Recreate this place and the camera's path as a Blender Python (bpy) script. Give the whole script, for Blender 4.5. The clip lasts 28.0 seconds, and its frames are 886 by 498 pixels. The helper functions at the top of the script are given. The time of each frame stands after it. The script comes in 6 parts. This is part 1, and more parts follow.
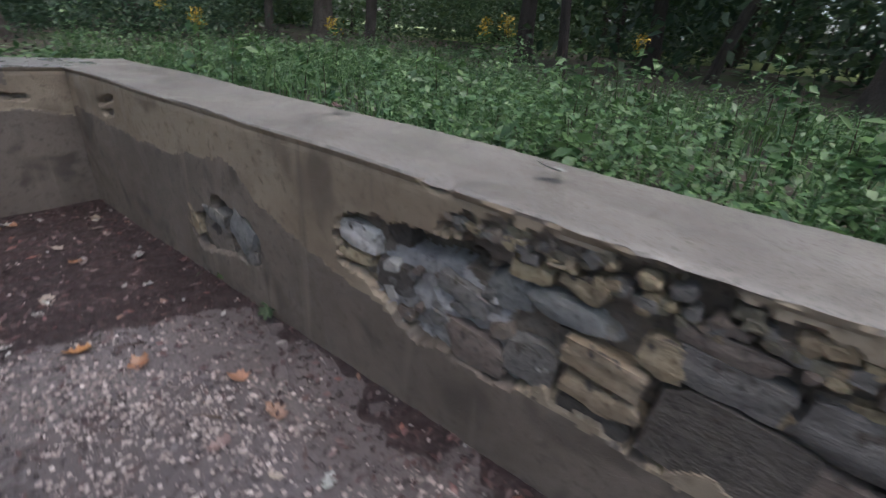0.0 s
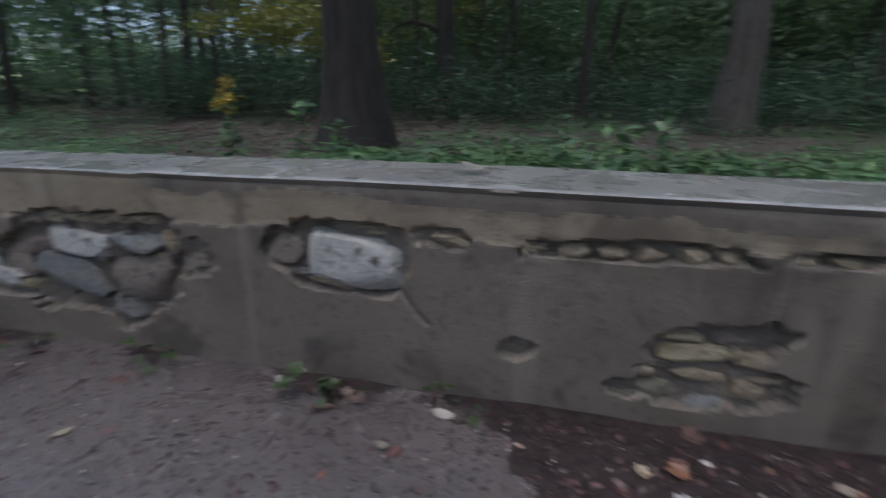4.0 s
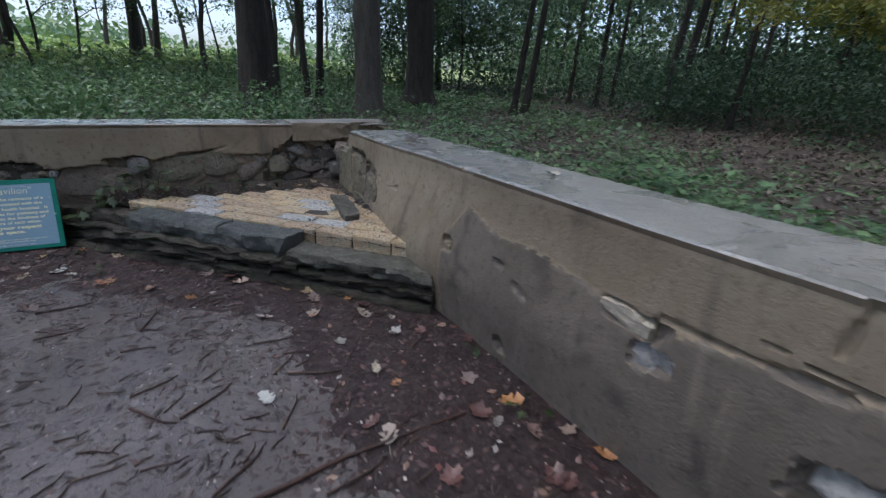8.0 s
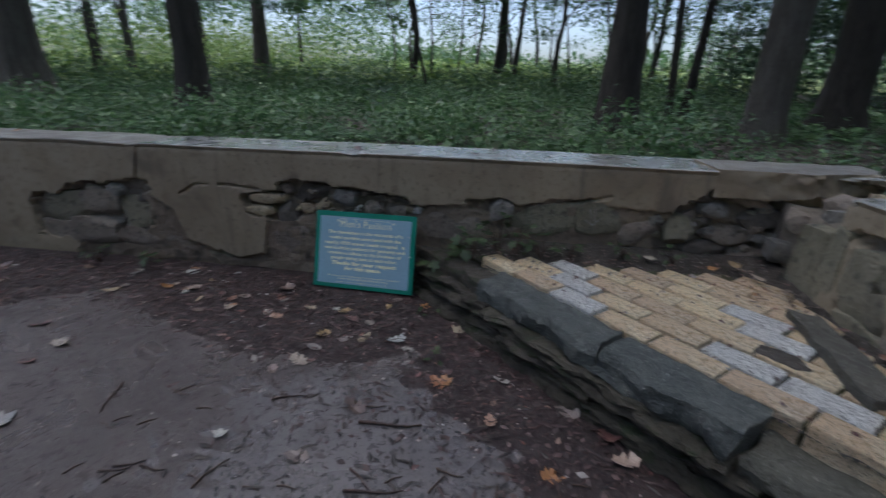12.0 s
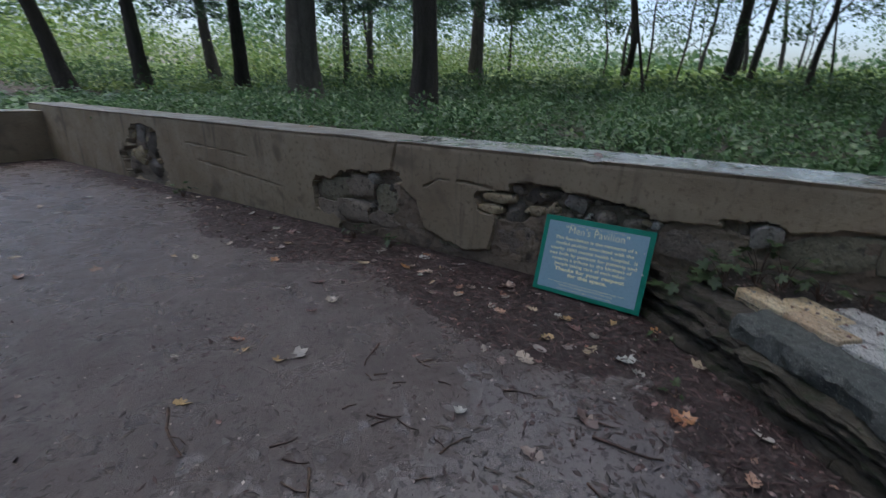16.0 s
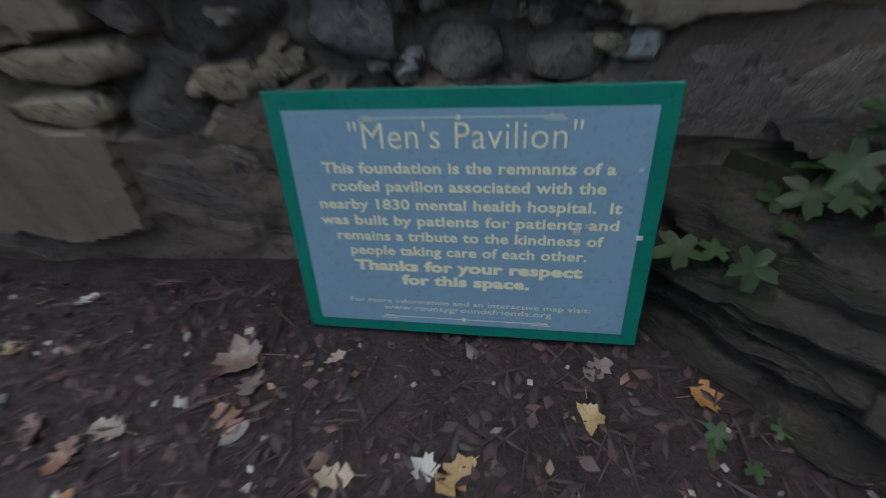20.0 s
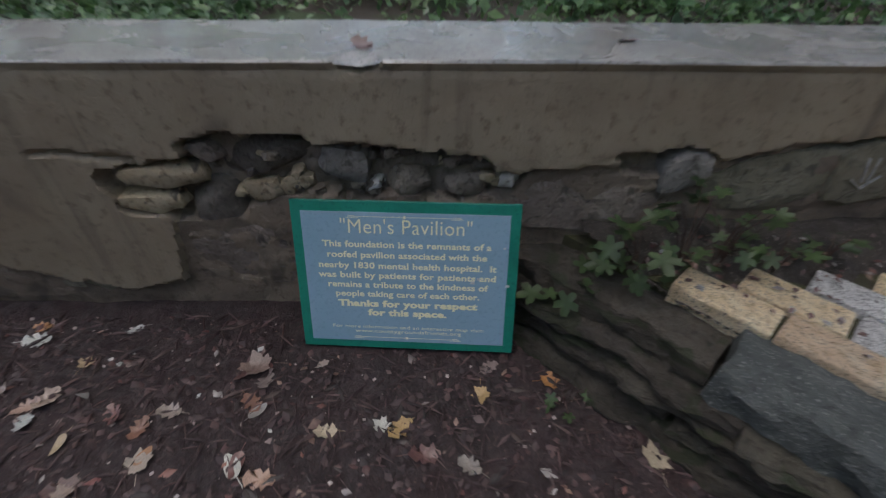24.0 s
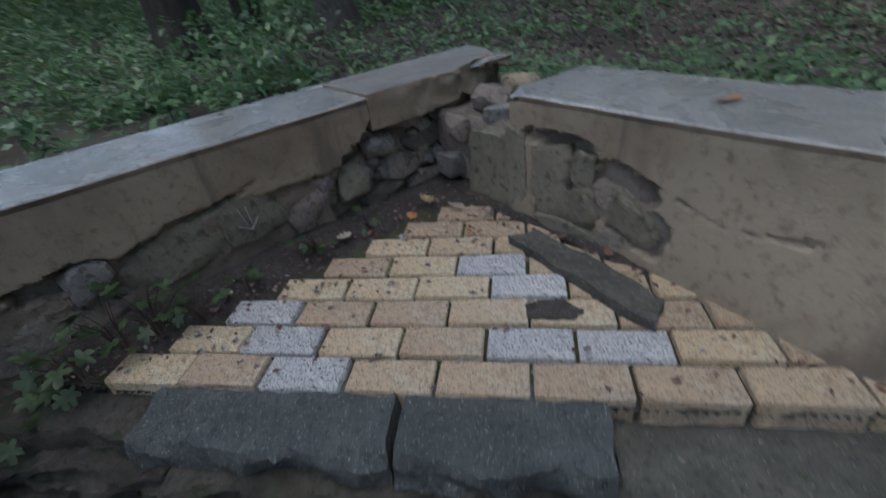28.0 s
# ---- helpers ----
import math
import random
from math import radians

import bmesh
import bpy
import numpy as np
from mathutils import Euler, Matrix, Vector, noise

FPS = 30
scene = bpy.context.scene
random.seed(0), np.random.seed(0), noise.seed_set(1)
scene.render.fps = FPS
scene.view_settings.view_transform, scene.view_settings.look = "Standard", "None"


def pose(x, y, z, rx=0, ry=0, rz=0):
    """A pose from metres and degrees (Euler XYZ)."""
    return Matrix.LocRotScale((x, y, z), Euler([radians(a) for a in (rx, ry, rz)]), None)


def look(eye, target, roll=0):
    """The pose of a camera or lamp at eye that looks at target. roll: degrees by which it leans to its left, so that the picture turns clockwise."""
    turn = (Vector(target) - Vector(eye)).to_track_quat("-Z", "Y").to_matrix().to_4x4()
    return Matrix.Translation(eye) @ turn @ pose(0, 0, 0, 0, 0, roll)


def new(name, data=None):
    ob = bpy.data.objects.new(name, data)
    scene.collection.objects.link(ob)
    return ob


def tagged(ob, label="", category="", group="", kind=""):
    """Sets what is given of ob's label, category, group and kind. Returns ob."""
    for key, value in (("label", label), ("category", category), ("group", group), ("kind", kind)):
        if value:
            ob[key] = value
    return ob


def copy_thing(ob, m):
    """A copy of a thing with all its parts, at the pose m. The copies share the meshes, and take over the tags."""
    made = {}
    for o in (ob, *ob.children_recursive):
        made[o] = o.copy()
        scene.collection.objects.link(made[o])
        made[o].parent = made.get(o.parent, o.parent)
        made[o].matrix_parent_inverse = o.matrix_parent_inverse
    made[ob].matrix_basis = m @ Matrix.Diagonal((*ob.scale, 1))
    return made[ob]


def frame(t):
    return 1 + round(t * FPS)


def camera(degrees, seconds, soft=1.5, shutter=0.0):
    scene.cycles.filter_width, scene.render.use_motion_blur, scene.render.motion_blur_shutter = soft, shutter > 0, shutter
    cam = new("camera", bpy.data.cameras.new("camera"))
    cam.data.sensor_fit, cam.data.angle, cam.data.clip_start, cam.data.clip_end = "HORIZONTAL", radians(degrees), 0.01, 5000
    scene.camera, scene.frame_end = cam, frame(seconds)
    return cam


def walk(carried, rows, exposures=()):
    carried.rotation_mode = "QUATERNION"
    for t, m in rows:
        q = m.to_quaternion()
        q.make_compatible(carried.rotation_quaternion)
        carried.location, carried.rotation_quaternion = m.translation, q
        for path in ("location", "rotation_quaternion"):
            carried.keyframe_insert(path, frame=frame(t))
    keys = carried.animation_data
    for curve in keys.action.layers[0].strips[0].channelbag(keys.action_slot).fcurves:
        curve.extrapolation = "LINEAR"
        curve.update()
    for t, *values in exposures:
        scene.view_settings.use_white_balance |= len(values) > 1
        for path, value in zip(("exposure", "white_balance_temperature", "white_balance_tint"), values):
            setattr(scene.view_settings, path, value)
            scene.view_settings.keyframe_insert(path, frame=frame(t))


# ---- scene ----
cam = camera(89.5, 28.0, 1.25, 0.7)
PATH = [
    (0, (1.014, 0.475, 1.353), (2.487, 1.501, 0.47), 5.0),
    (0.5, (0.914, 0.854, 1.407), (2.472, 1.774, 0.555), 4.5),
    (1, (0.78, 1.175, 1.424), (2.372, 2.099, 0.643), 2.8),
    (1.5, (0.85, 1.503, 1.286), (2.271, 2.735, 0.605), -1.3),
    (2, (0.719, 1.795, 1.304), (1.942, 3.258, 0.701), -0.7),
    (2.5, (0.546, 2.011, 1.318), (1.487, 3.676, 0.734), 0.1),
    (3, (0.308, 2.262, 1.309), (0.862, 4.087, 0.705), 0.4),
    (3.5, (0.13, 2.531, 1.295), (0.185, 4.426, 0.656), 0.1),
    (4, (-0.037, 2.694, 1.278), (-0.477, 4.534, 0.629), 0.0),
    (4.5, (-0.358, 2.736, 1.297), (-1.16, 4.452, 0.657), 0.8),
    (6.5, (-1.789, 2.85, 1.352), (-3.268, 4.025, 0.695), 1.6),
    (7, (-2.142, 2.871, 1.393), (-3.639, 4.024, 0.739), 1.5),
    (7.5, (-2.537, 2.963, 1.399), (-4.092, 4.028, 0.731), 1.5),
    (8, (-2.81, 2.996, 1.379), (-4.433, 3.941, 0.691), 2.3),
    (8.5, (-3.098, 2.951, 1.412), (-4.712, 3.899, 0.707), 2.7),
    (9, (-3.357, 2.89, 1.422), (-4.961, 3.851, 0.71), 2.8),
    (9.5, (-3.696, 2.884, 1.402), (-5.403, 3.599, 0.644), 2.1),
    (10, (-3.944, 2.863, 1.383), (-5.738, 3.296, 0.612), 1.8),
    (10.5, (-4.185, 2.767, 1.393), (-6.02, 3.078, 0.661), 1.5),
    (11, (-4.362, 2.671, 1.412), (-6.223, 2.942, 0.731), 1.3),
    (11.5, (-4.493, 2.674, 1.423), (-6.37, 2.708, 0.733), 1.2),
    (12, (-4.521, 2.661, 1.416), (-6.381, 2.391, 0.732), 1.6),
    (12.5, (-4.468, 2.606, 1.468), (-6.279, 2.11, 0.779), 1.7),
    (13, (-4.466, 2.574, 1.434), (-6.22, 1.884, 0.766), 2.1),
    (13.5, (-4.462, 2.552, 1.411), (-6.17, 1.746, 0.754), 2.7),
    (15.5, (-4.431, 2.421, 1.39), (-5.985, 1.351, 0.726), 2.2),
    (16, (-4.403, 2.328, 1.385), (-6.004, 1.335, 0.712), 1.7),
    (16.5, (-4.469, 2.211, 1.352), (-6.094, 1.329, 0.59), 0.4),
    (17, (-4.715, 2.013, 1.342), (-6.353, 1.203, 0.528), -3.1),
    (17.5, (-5.039, 1.919, 1.336), (-6.76, 1.318, 0.514), -6.5),
    (18, (-5.472, 1.859, 1.292), (-7.226, 1.544, 0.385), -6.8),
    (18.5, (-5.907, 1.762, 1.269), (-7.606, 1.554, 0.234), -6.1),
    (19, (-6.286, 1.831, 1.226), (-7.849, 1.531, 0.015), -7.6),
    (19.5, (-6.483, 1.754, 1.103), (-7.971, 1.478, -0.204), -7.2),
    (20, (-6.71, 1.713, 0.902), (-8.136, 1.537, -0.49), -5.4),
    (20.5, (-6.813, 1.696, 0.826), (-8.181, 1.653, -0.653), -2.8),
    (22.5, (-6.724, 1.642, 0.861), (-8.134, 1.76, -0.553), 0.3),
    (23, (-6.611, 1.655, 0.969), (-8.073, 1.763, -0.391), 0.4),
    (23.5, (-6.449, 1.664, 1.162), (-7.965, 1.769, -0.138), 1.1),
    (24, (-6.242, 1.761, 1.309), (-7.829, 1.81, 0.093), 0.9),
    (24.5, (-5.917, 1.899, 1.385), (-7.607, 1.934, 0.316), 0.8),
    (25, (-5.563, 2.024, 1.472), (-7.308, 2.263, 0.525), 0.6),
    (25.5, (-5.132, 2.017, 1.482), (-6.719, 2.822, 0.57), 0.9),
    (26, (-5.074, 2.147, 1.507), (-6.331, 3.348, 0.519), 0.6),
    (26.5, (-5.141, 2.448, 1.487), (-6.335, 3.635, 0.408), -3.3),
    (27, (-5.306, 2.59, 1.459), (-6.494, 3.699, 0.294), -6.9),
    (27.5, (-5.512, 2.723, 1.461), (-6.735, 3.774, 0.279), -8.4),
    (28, (-5.588, 2.859, 1.481), (-6.949, 3.845, 0.396), -8.0),
]
walk(cam, [(t, look(eye, target, roll)) for t, eye, target, roll in PATH],
     exposures=[(0, 1.62, 6150, 12), (1, 1.49, 6050, 11), (2, 1.36, 5950, 10), (3, 1.24, 5850, 9), (4, 1.22, 5800, 9), (6.5, 1.48, 5850, 9), (8, 1.46, 5850, 9), (9, 1.5, 5850, 9), (11, 1.15, 5850, 9), (13, 1.07, 5800, 7), (16, 1.07, 5980, 7), (17, 1.42, 5980, 8), (18, 1.43, 5980, 8), (19, 1.36, 5850, 5), (20, 1.37, 5880, 5), (22.5, 1.47, 6500, 10), (24, 1.38, 6350, 10), (25, 1.31, 5950, 7), (26, 1.25, 5900, 9), (28, 1.26, 5650, 8)])


# ---- light ----
SUN_ELEVATION, SUN_HEADING = 80.0, 200.0      # degrees; heading from north (+y) clockwise
world = bpy.data.worlds.new("overcast_sky")
scene.world = world
world.use_nodes = True
wn, wl = world.node_tree.nodes, world.node_tree.links
sky = wn.new("ShaderNodeTexSky")
sky.sky_type = "NISHITA"
sky.sun_disc = False
sky.sun_elevation, sky.sun_rotation = radians(SUN_ELEVATION), radians(SUN_HEADING)
sky.air_density, sky.dust_density, sky.ozone_density = 0.85, 4.5, 1.2
wl.new(sky.outputs[0], wn["Background"].inputs[0])
wn["Background"].inputs[1].default_value = 0.15
sun_data = bpy.data.lights.new("sun", "SUN")
sun_data.energy, sun_data.angle, sun_data.color = 0.7, radians(75), (1.0, 0.99, 0.97)
sun = new("sun", sun_data)
sun.matrix_world = look((-1.5, -4, 26), (0, 0, 0))


# ---- noise ----
def hash2(ix, iy, seed):
    n = (ix.astype(np.int64) * 374761393 + iy.astype(np.int64) * 668265263 + seed * 1274126177) & 0xFFFFFFFF
    n = ((n ^ (n >> 13)) * 1274126177) & 0xFFFFFFFF
    return ((n ^ (n >> 16)) & 0xFFFFFF) / float(0xFFFFFF)


def vnoise(x, y, seed=0):
    """Smooth value noise, -1 to 1, on arrays."""
    x, y = np.asarray(x, float), np.asarray(y, float)
    ix, iy = np.floor(x), np.floor(y)
    fx, fy = x - ix, y - iy
    fx, fy = fx * fx * (3 - 2 * fx), fy * fy * (3 - 2 * fy)
    a, b = hash2(ix, iy, seed), hash2(ix + 1, iy, seed)
    c, d = hash2(ix, iy + 1, seed), hash2(ix + 1, iy + 1, seed)
    return 2 * ((a + (b - a) * fx) * (1 - fy) + (c + (d - c) * fx) * fy) - 1


def fbm(x, y, seed=0, octaves=4):
    total, amp = 0, 1.0
    for k in range(octaves):
        total = total + amp * vnoise(x * 2 ** k, y * 2 ** k, seed + k)
        amp *= 0.5
    return total / 1.9


def smooth(a, b, v):
    s = np.clip((v - a) / (b - a), 0, 1)
    return s * s * (3 - 2 * s)


# ---- materials ----
def material(name, colours, big=1.2, fine=25.0, rough=(0.7, 0.9), bump=0.3, bump_scale=60.0, spots=None, vary=0.0, island=False, wet=0.0, spec=0.5, stretch=None, soft=0.05, streak=None, deep=0.01):
    """colours: three colours; the first two mix in large patches, the third comes in fine grain. spots: (colour, scale, amount).
    vary: how far each object's (or island's) brightness differs."""
    m = bpy.data.materials.new(name)
    m.use_nodes = True
    n, l = m.node_tree.nodes, m.node_tree.links
    b = n["Principled BSDF"]
    coord = n.new("ShaderNodeTexCoord")
    vec = coord.outputs["Object"]
    if stretch:
        mp = n.new("ShaderNodeMapping")
        mp.inputs["Scale"].default_value = stretch
        l.new(vec, mp.inputs[0])
        vec = mp.outputs[0]

    def tex(scale, detail=4.0, distortion=0.0, roughness=0.6):
        t = n.new("ShaderNodeTexNoise")
        t.inputs["Scale"].default_value, t.inputs["Detail"].default_value = scale, detail
        t.inputs["Distortion"].default_value, t.inputs["Roughness"].default_value = distortion, roughness
        l.new(vec, t.inputs["Vector"])
        return t.outputs["Fac"]

    def ramp(src, lo, hi):
        r = n.new("ShaderNodeMapRange")
        r.inputs["From Min"].default_value, r.inputs["From Max"].default_value = lo, hi
        r.interpolation_type = "SMOOTHSTEP"
        l.new(src, r.inputs["Value"])
        return r.outputs["Result"]

    def mix(fac, c1, c2):
        x = n.new("ShaderNodeMix")
        x.data_type = "RGBA"
        l.new(fac, x.inputs[0])
        for s, c in ((6, c1), (7, c2)):
            if isinstance(c, (tuple, list)):
                x.inputs[s].default_value = (*c, 1)
            else:
                l.new(c, x.inputs[s])
        return x.outputs[2]

    bigf = tex(big, 5, 0.4)
    col = mix(ramp(bigf, 0.38, 0.62), colours[0], colours[1])
    finef = tex(fine, 3)
    col = mix(ramp(finef, 0.5, 0.75), col, colours[2])
    if spots:
        sf = tex(spots[1], 2, 0.6)
        col = mix(ramp(sf, 1 - spots[2], 1.03 - spots[2] + soft), col, spots[0])
    if streak:
        ms = n.new("ShaderNodeMapping")
        ms.inputs["Scale"].default_value = (4.5, 4.5, 0.45)
        l.new(coord.outputs["Object"], ms.inputs[0])
        ts = n.new("ShaderNodeTexNoise")
        ts.inputs["Scale"].default_value, ts.inputs["Detail"].default_value, ts.inputs["Distortion"].default_value = 1.6, 5.0, 0.3
        l.new(ms.outputs[0], ts.inputs["Vector"])
        col = mix(ramp(ts.outputs["Fac"], 1 - streak[1], 1.16 - streak[1]), col, streak[0])
    if vary:
        if island:
            g = n.new("ShaderNodeNewGeometry")
            rnd = g.outputs["Random Per Island"]
        else:
            g = n.new("ShaderNodeObjectInfo")
            rnd = g.outputs["Random"]
        hs = n.new("ShaderNodeHueSaturation")
        mr = n.new("ShaderNodeMapRange")
        mr.inputs["To Min"].default_value, mr.inputs["To Max"].default_value = 1 - vary, 1 + vary
        l.new(rnd, mr.inputs["Value"])
        l.new(mr.outputs["Result"], hs.inputs["Value"])
        mh = n.new("ShaderNodeMath")
        mh.operation = "MULTIPLY_ADD"
        mh.inputs[1].default_value, mh.inputs[2].default_value = 0.06 * min(1, vary * 2), 0.5 - 0.03 * min(1, vary * 2)
        l.new(rnd, mh.inputs[0])
        l.new(mh.outputs[0], hs.inputs["Hue"])
        l.new(col, hs.inputs["Color"])
        col = hs.outputs["Color"]
    l.new(col, b.inputs["Base Color"])
    rr = n.new("ShaderNodeMapRange")
    rr.inputs["To Min"].default_value, rr.inputs["To Max"].default_value = rough
    l.new(ramp(tex(big * 2.3, 4, 0.8), 0.35, 0.65), rr.inputs["Value"])
    l.new(rr.outputs["Result"], b.inputs["Roughness"])
    b.inputs["Specular IOR Level"].default_value = spec
    if wet:
        b.inputs["Coat Weight"].default_value = wet
        b.inputs["Coat Roughness"].default_value = 0.16
    if bump:
        bp = n.new("ShaderNodeBump")
        bp.inputs["Strength"].default_value, bp.inputs["Distance"].default_value = bump, deep
        l.new(tex(bump_scale, 5, 0.0, 0.7), bp.inputs["Height"])
        l.new(bp.outputs[0], b.inputs["Normal"])
    return m


def ramp_material(name, stops, rough=0.7, island=False, translucent=0.0, grain=18.0):
    """A colour for each object (or island) picked from the stops at random, with a blotchy grain."""
    m = bpy.data.materials.new(name)
    m.use_nodes = True
    n, l = m.node_tree.nodes, m.node_tree.links
    b = n["Principled BSDF"]
    if island:
        rnd = n.new("ShaderNodeNewGeometry").outputs["Random Per Island"]
    else:
        rnd = n.new("ShaderNodeObjectInfo").outputs["Random"]
    r = n.new("ShaderNodeValToRGB")
    els = r.color_ramp.elements
    for k, c in enumerate(stops):
        e = els[k] if k < 2 else els.new(k / (len(stops) - 1))
        e.position = k / (len(stops) - 1)
        e.color = (*c, 1)
    l.new(rnd, r.inputs[0])
    t = n.new("ShaderNodeTexNoise")
    t.inputs["Scale"].default_value = grain
    co = n.new("ShaderNodeTexCoord")
    l.new(co.outputs["Object"], t.inputs["Vector"])
    hs = n.new("ShaderNodeHueSaturation")
    mr = n.new("ShaderNodeMapRange")
    mr.inputs["From Min"].default_value, mr.inputs["From Max"].default_value = 0.3, 0.7
    mr.inputs["To Min"].default_value, mr.inputs["To Max"].default_value = 0.65, 1.3
    l.new(t.outputs["Fac"], mr.inputs["Value"])
    l.new(mr.outputs["Result"], hs.inputs["Value"])
    l.new(r.outputs["Color"], hs.inputs["Color"])
    l.new(hs.outputs["Color"], b.inputs["Base Color"])
    b.inputs["Roughness"].default_value = rough
    if translucent:
        b.inputs["Transmission Weight"].default_value = 0.0
        tr = n.new("ShaderNodeBsdfTranslucent")
        l.new(hs.outputs["Color"], tr.inputs["Color"])
        mx = n.new("ShaderNodeMixShader")
        mx.inputs[0].default_value = translucent
        out = n["Material Output"]
        l.new(b.outputs[0], mx.inputs[1])
        l.new(tr.outputs[0], mx.inputs[2])
        l.new(mx.outputs[0], out.inputs["Surface"])
    return m


M_PLASTER = material("old_cement_render", [(0.275, 0.213, 0.148), (0.36, 0.295, 0.212), (0.215, 0.168, 0.118)], 1.1, 26, (0.5, 0.9), 0.6, 80, ((0.19, 0.15, 0.11), 2.1, 0.45), soft=0.12, streak=((0.175, 0.142, 0.107), 0.43))
M_PATCH = material("grey_cement_patch", [(0.17, 0.139, 0.11), (0.215, 0.178, 0.142), (0.135, 0.11, 0.088)], 1.5, 30, (0.5, 0.9), 0.55, 80, ((0.115, 0.095, 0.077), 3.0, 0.45), soft=0.12, streak=((0.25, 0.21, 0.165), 0.42))
M_BASE = material("weathered_brown_base_render", [(0.215, 0.165, 0.125), (0.285, 0.225, 0.17), (0.145, 0.11, 0.083)], 2.2, 26, (0.6, 0.95), 0.9, 60, ((0.125, 0.1, 0.078), 5, 0.45), soft=0.12, deep=0.018)
M_CAP = material("damp_grey_coping", [(0.275, 0.262, 0.242), (0.36, 0.348, 0.325), (0.19, 0.18, 0.166)], 1.3, 70, (0.12, 0.42), 0.25, 160, ((0.15, 0.14, 0.127), 90, 0.42), wet=0.6)
M_CAP_BROWN = material("damp_brown_coping", [(0.205, 0.186, 0.165), (0.27, 0.25, 0.222), (0.14, 0.126, 0.11)], 1.3, 70, (0.3, 0.6), 0.3, 160, ((0.1, 0.088, 0.075), 90, 0.42), wet=0.1)
M_MORTAR = material("crumbled_lime_mortar", [(0.19, 0.156, 0.125), (0.255, 0.213, 0.172), (0.125, 0.102, 0.083)], 6, 40, (0.85, 1.0), 0.9, 70)
M_PALE_MORTAR = material("pale_grey_mortar", [(0.36, 0.345, 0.335), (0.48, 0.46, 0.44), (0.22, 0.205, 0.195)], 8, 40, (0.8, 0.95), 0.9, 60)
M_SLAB = material("worn_wet_pavement", [(0.105, 0.088, 0.088), (0.145, 0.124, 0.122), (0.07, 0.056, 0.056)], 0.9, 55, (0.1, 0.45), 0.7, 130, ((0.042, 0.031, 0.03), 30, 0.45), soft=0.06, wet=0.4)
M_LITTER = material("dark_leaf_mould", [(0.03, 0.017, 0.017), (0.021, 0.0125, 0.0125), (0.052, 0.03, 0.029)], 5, 70, (0.5, 0.85), 1.0, 60)
M_DRIFT = material("dark_gritty_soil", [(0.05, 0.041, 0.034), (0.034, 0.027, 0.022), (0.085, 0.07, 0.06)], 9, 90, (0.5, 0.9), 1.0, 90, ((0.28, 0.25, 0.22), 130, 0.37), soft=0.05)
M_EARTH = material("forest_soil", [(0.045, 0.034, 0.026), (0.062, 0.049, 0.037), (0.028, 0.021, 0.016)], 0.7, 12, (0.85, 1.0), 0.8, 20, ((0.05, 0.075, 0.03), 0.6, 0.45))
M_MEADOW = material("far_meadow", [(0.16, 0.22, 0.07), (0.22, 0.27, 0.10), (0.12, 0.17, 0.05)], 0.05, 2, (0.8, 1.0), 0.5, 5)
M_MUD = material("thin_dried_mud", [(0.08, 0.063, 0.061), (0.102, 0.083, 0.08), (0.052, 0.04, 0.038)], 1.5, 60, (0.2, 0.6), 0.7, 110, ((0.042, 0.03, 0.029), 28, 0.45), soft=0.06)
M_BRICK = material("yellow_paving_brick", [(0.86, 0.655, 0.42), (0.93, 0.78, 0.56), (0.55, 0.38, 0.22)], 9, 70, (0.2, 0.5), 1.0, 80, ((0.26, 0.18, 0.12), 150, 0.435), vary=0.13, soft=0.05, deep=0.03, wet=0.3)
M_BRICK_PALE = material("pale_worn_brick", [(0.86, 0.84, 0.82), (0.93, 0.92, 0.90), (0.6, 0.57, 0.54)], 10, 70, (0.2, 0.5), 1.0, 80, ((0.15, 0.14, 0.13), 130, 0.455), vary=0.06, soft=0.05, deep=0.03, wet=0.3)
M_JOINT = material("mossy_joint_sand", [(0.05, 0.045, 0.025), (0.06, 0.065, 0.025), (0.03, 0.026, 0.018)], 8, 60, (0.9, 1.0), 0.8, 80)
M_LEDGE = material("dark_weathered_limestone", [(0.095, 0.106, 0.102), (0.135, 0.145, 0.138), (0.056, 0.062, 0.059)], 5, 35, (0.4, 0.75), 1.0, 45, ((0.42, 0.42, 0.4), 130, 0.4), vary=0.15, deep=0.03, soft=0.08)
M_SLAB_STONE = material("worn_grey_brown_slab_stone", [(0.085, 0.08, 0.068), (0.125, 0.118, 0.1), (0.05, 0.046, 0.038)], 7, 50, (0.35, 0.7), 1.0, 60, ((0.3, 0.29, 0.26), 70, 0.38), deep=0.02, soft=0.06)
M_LEDGE_MOSS = material("mossy_ledge_stone", [(0.105, 0.102, 0.082), (0.145, 0.14, 0.115), (0.056, 0.054, 0.044)], 5, 40, (0.4, 0.75), 1.0, 45, ((0.36, 0.35, 0.31), 95, 0.38), vary=0.12, deep=0.03, soft=0.08)
M_LEDGE_BROWN = material("brown_bedded_limestone", [(0.07, 0.06, 0.046), (0.105, 0.09, 0.07), (0.036, 0.03, 0.024)], 4, 35, (0.45, 0.85), 1.0, 40, ((0.05, 0.055, 0.03), 7, 0.46), vary=0.25, stretch=(1, 1, 4), deep=0.035)
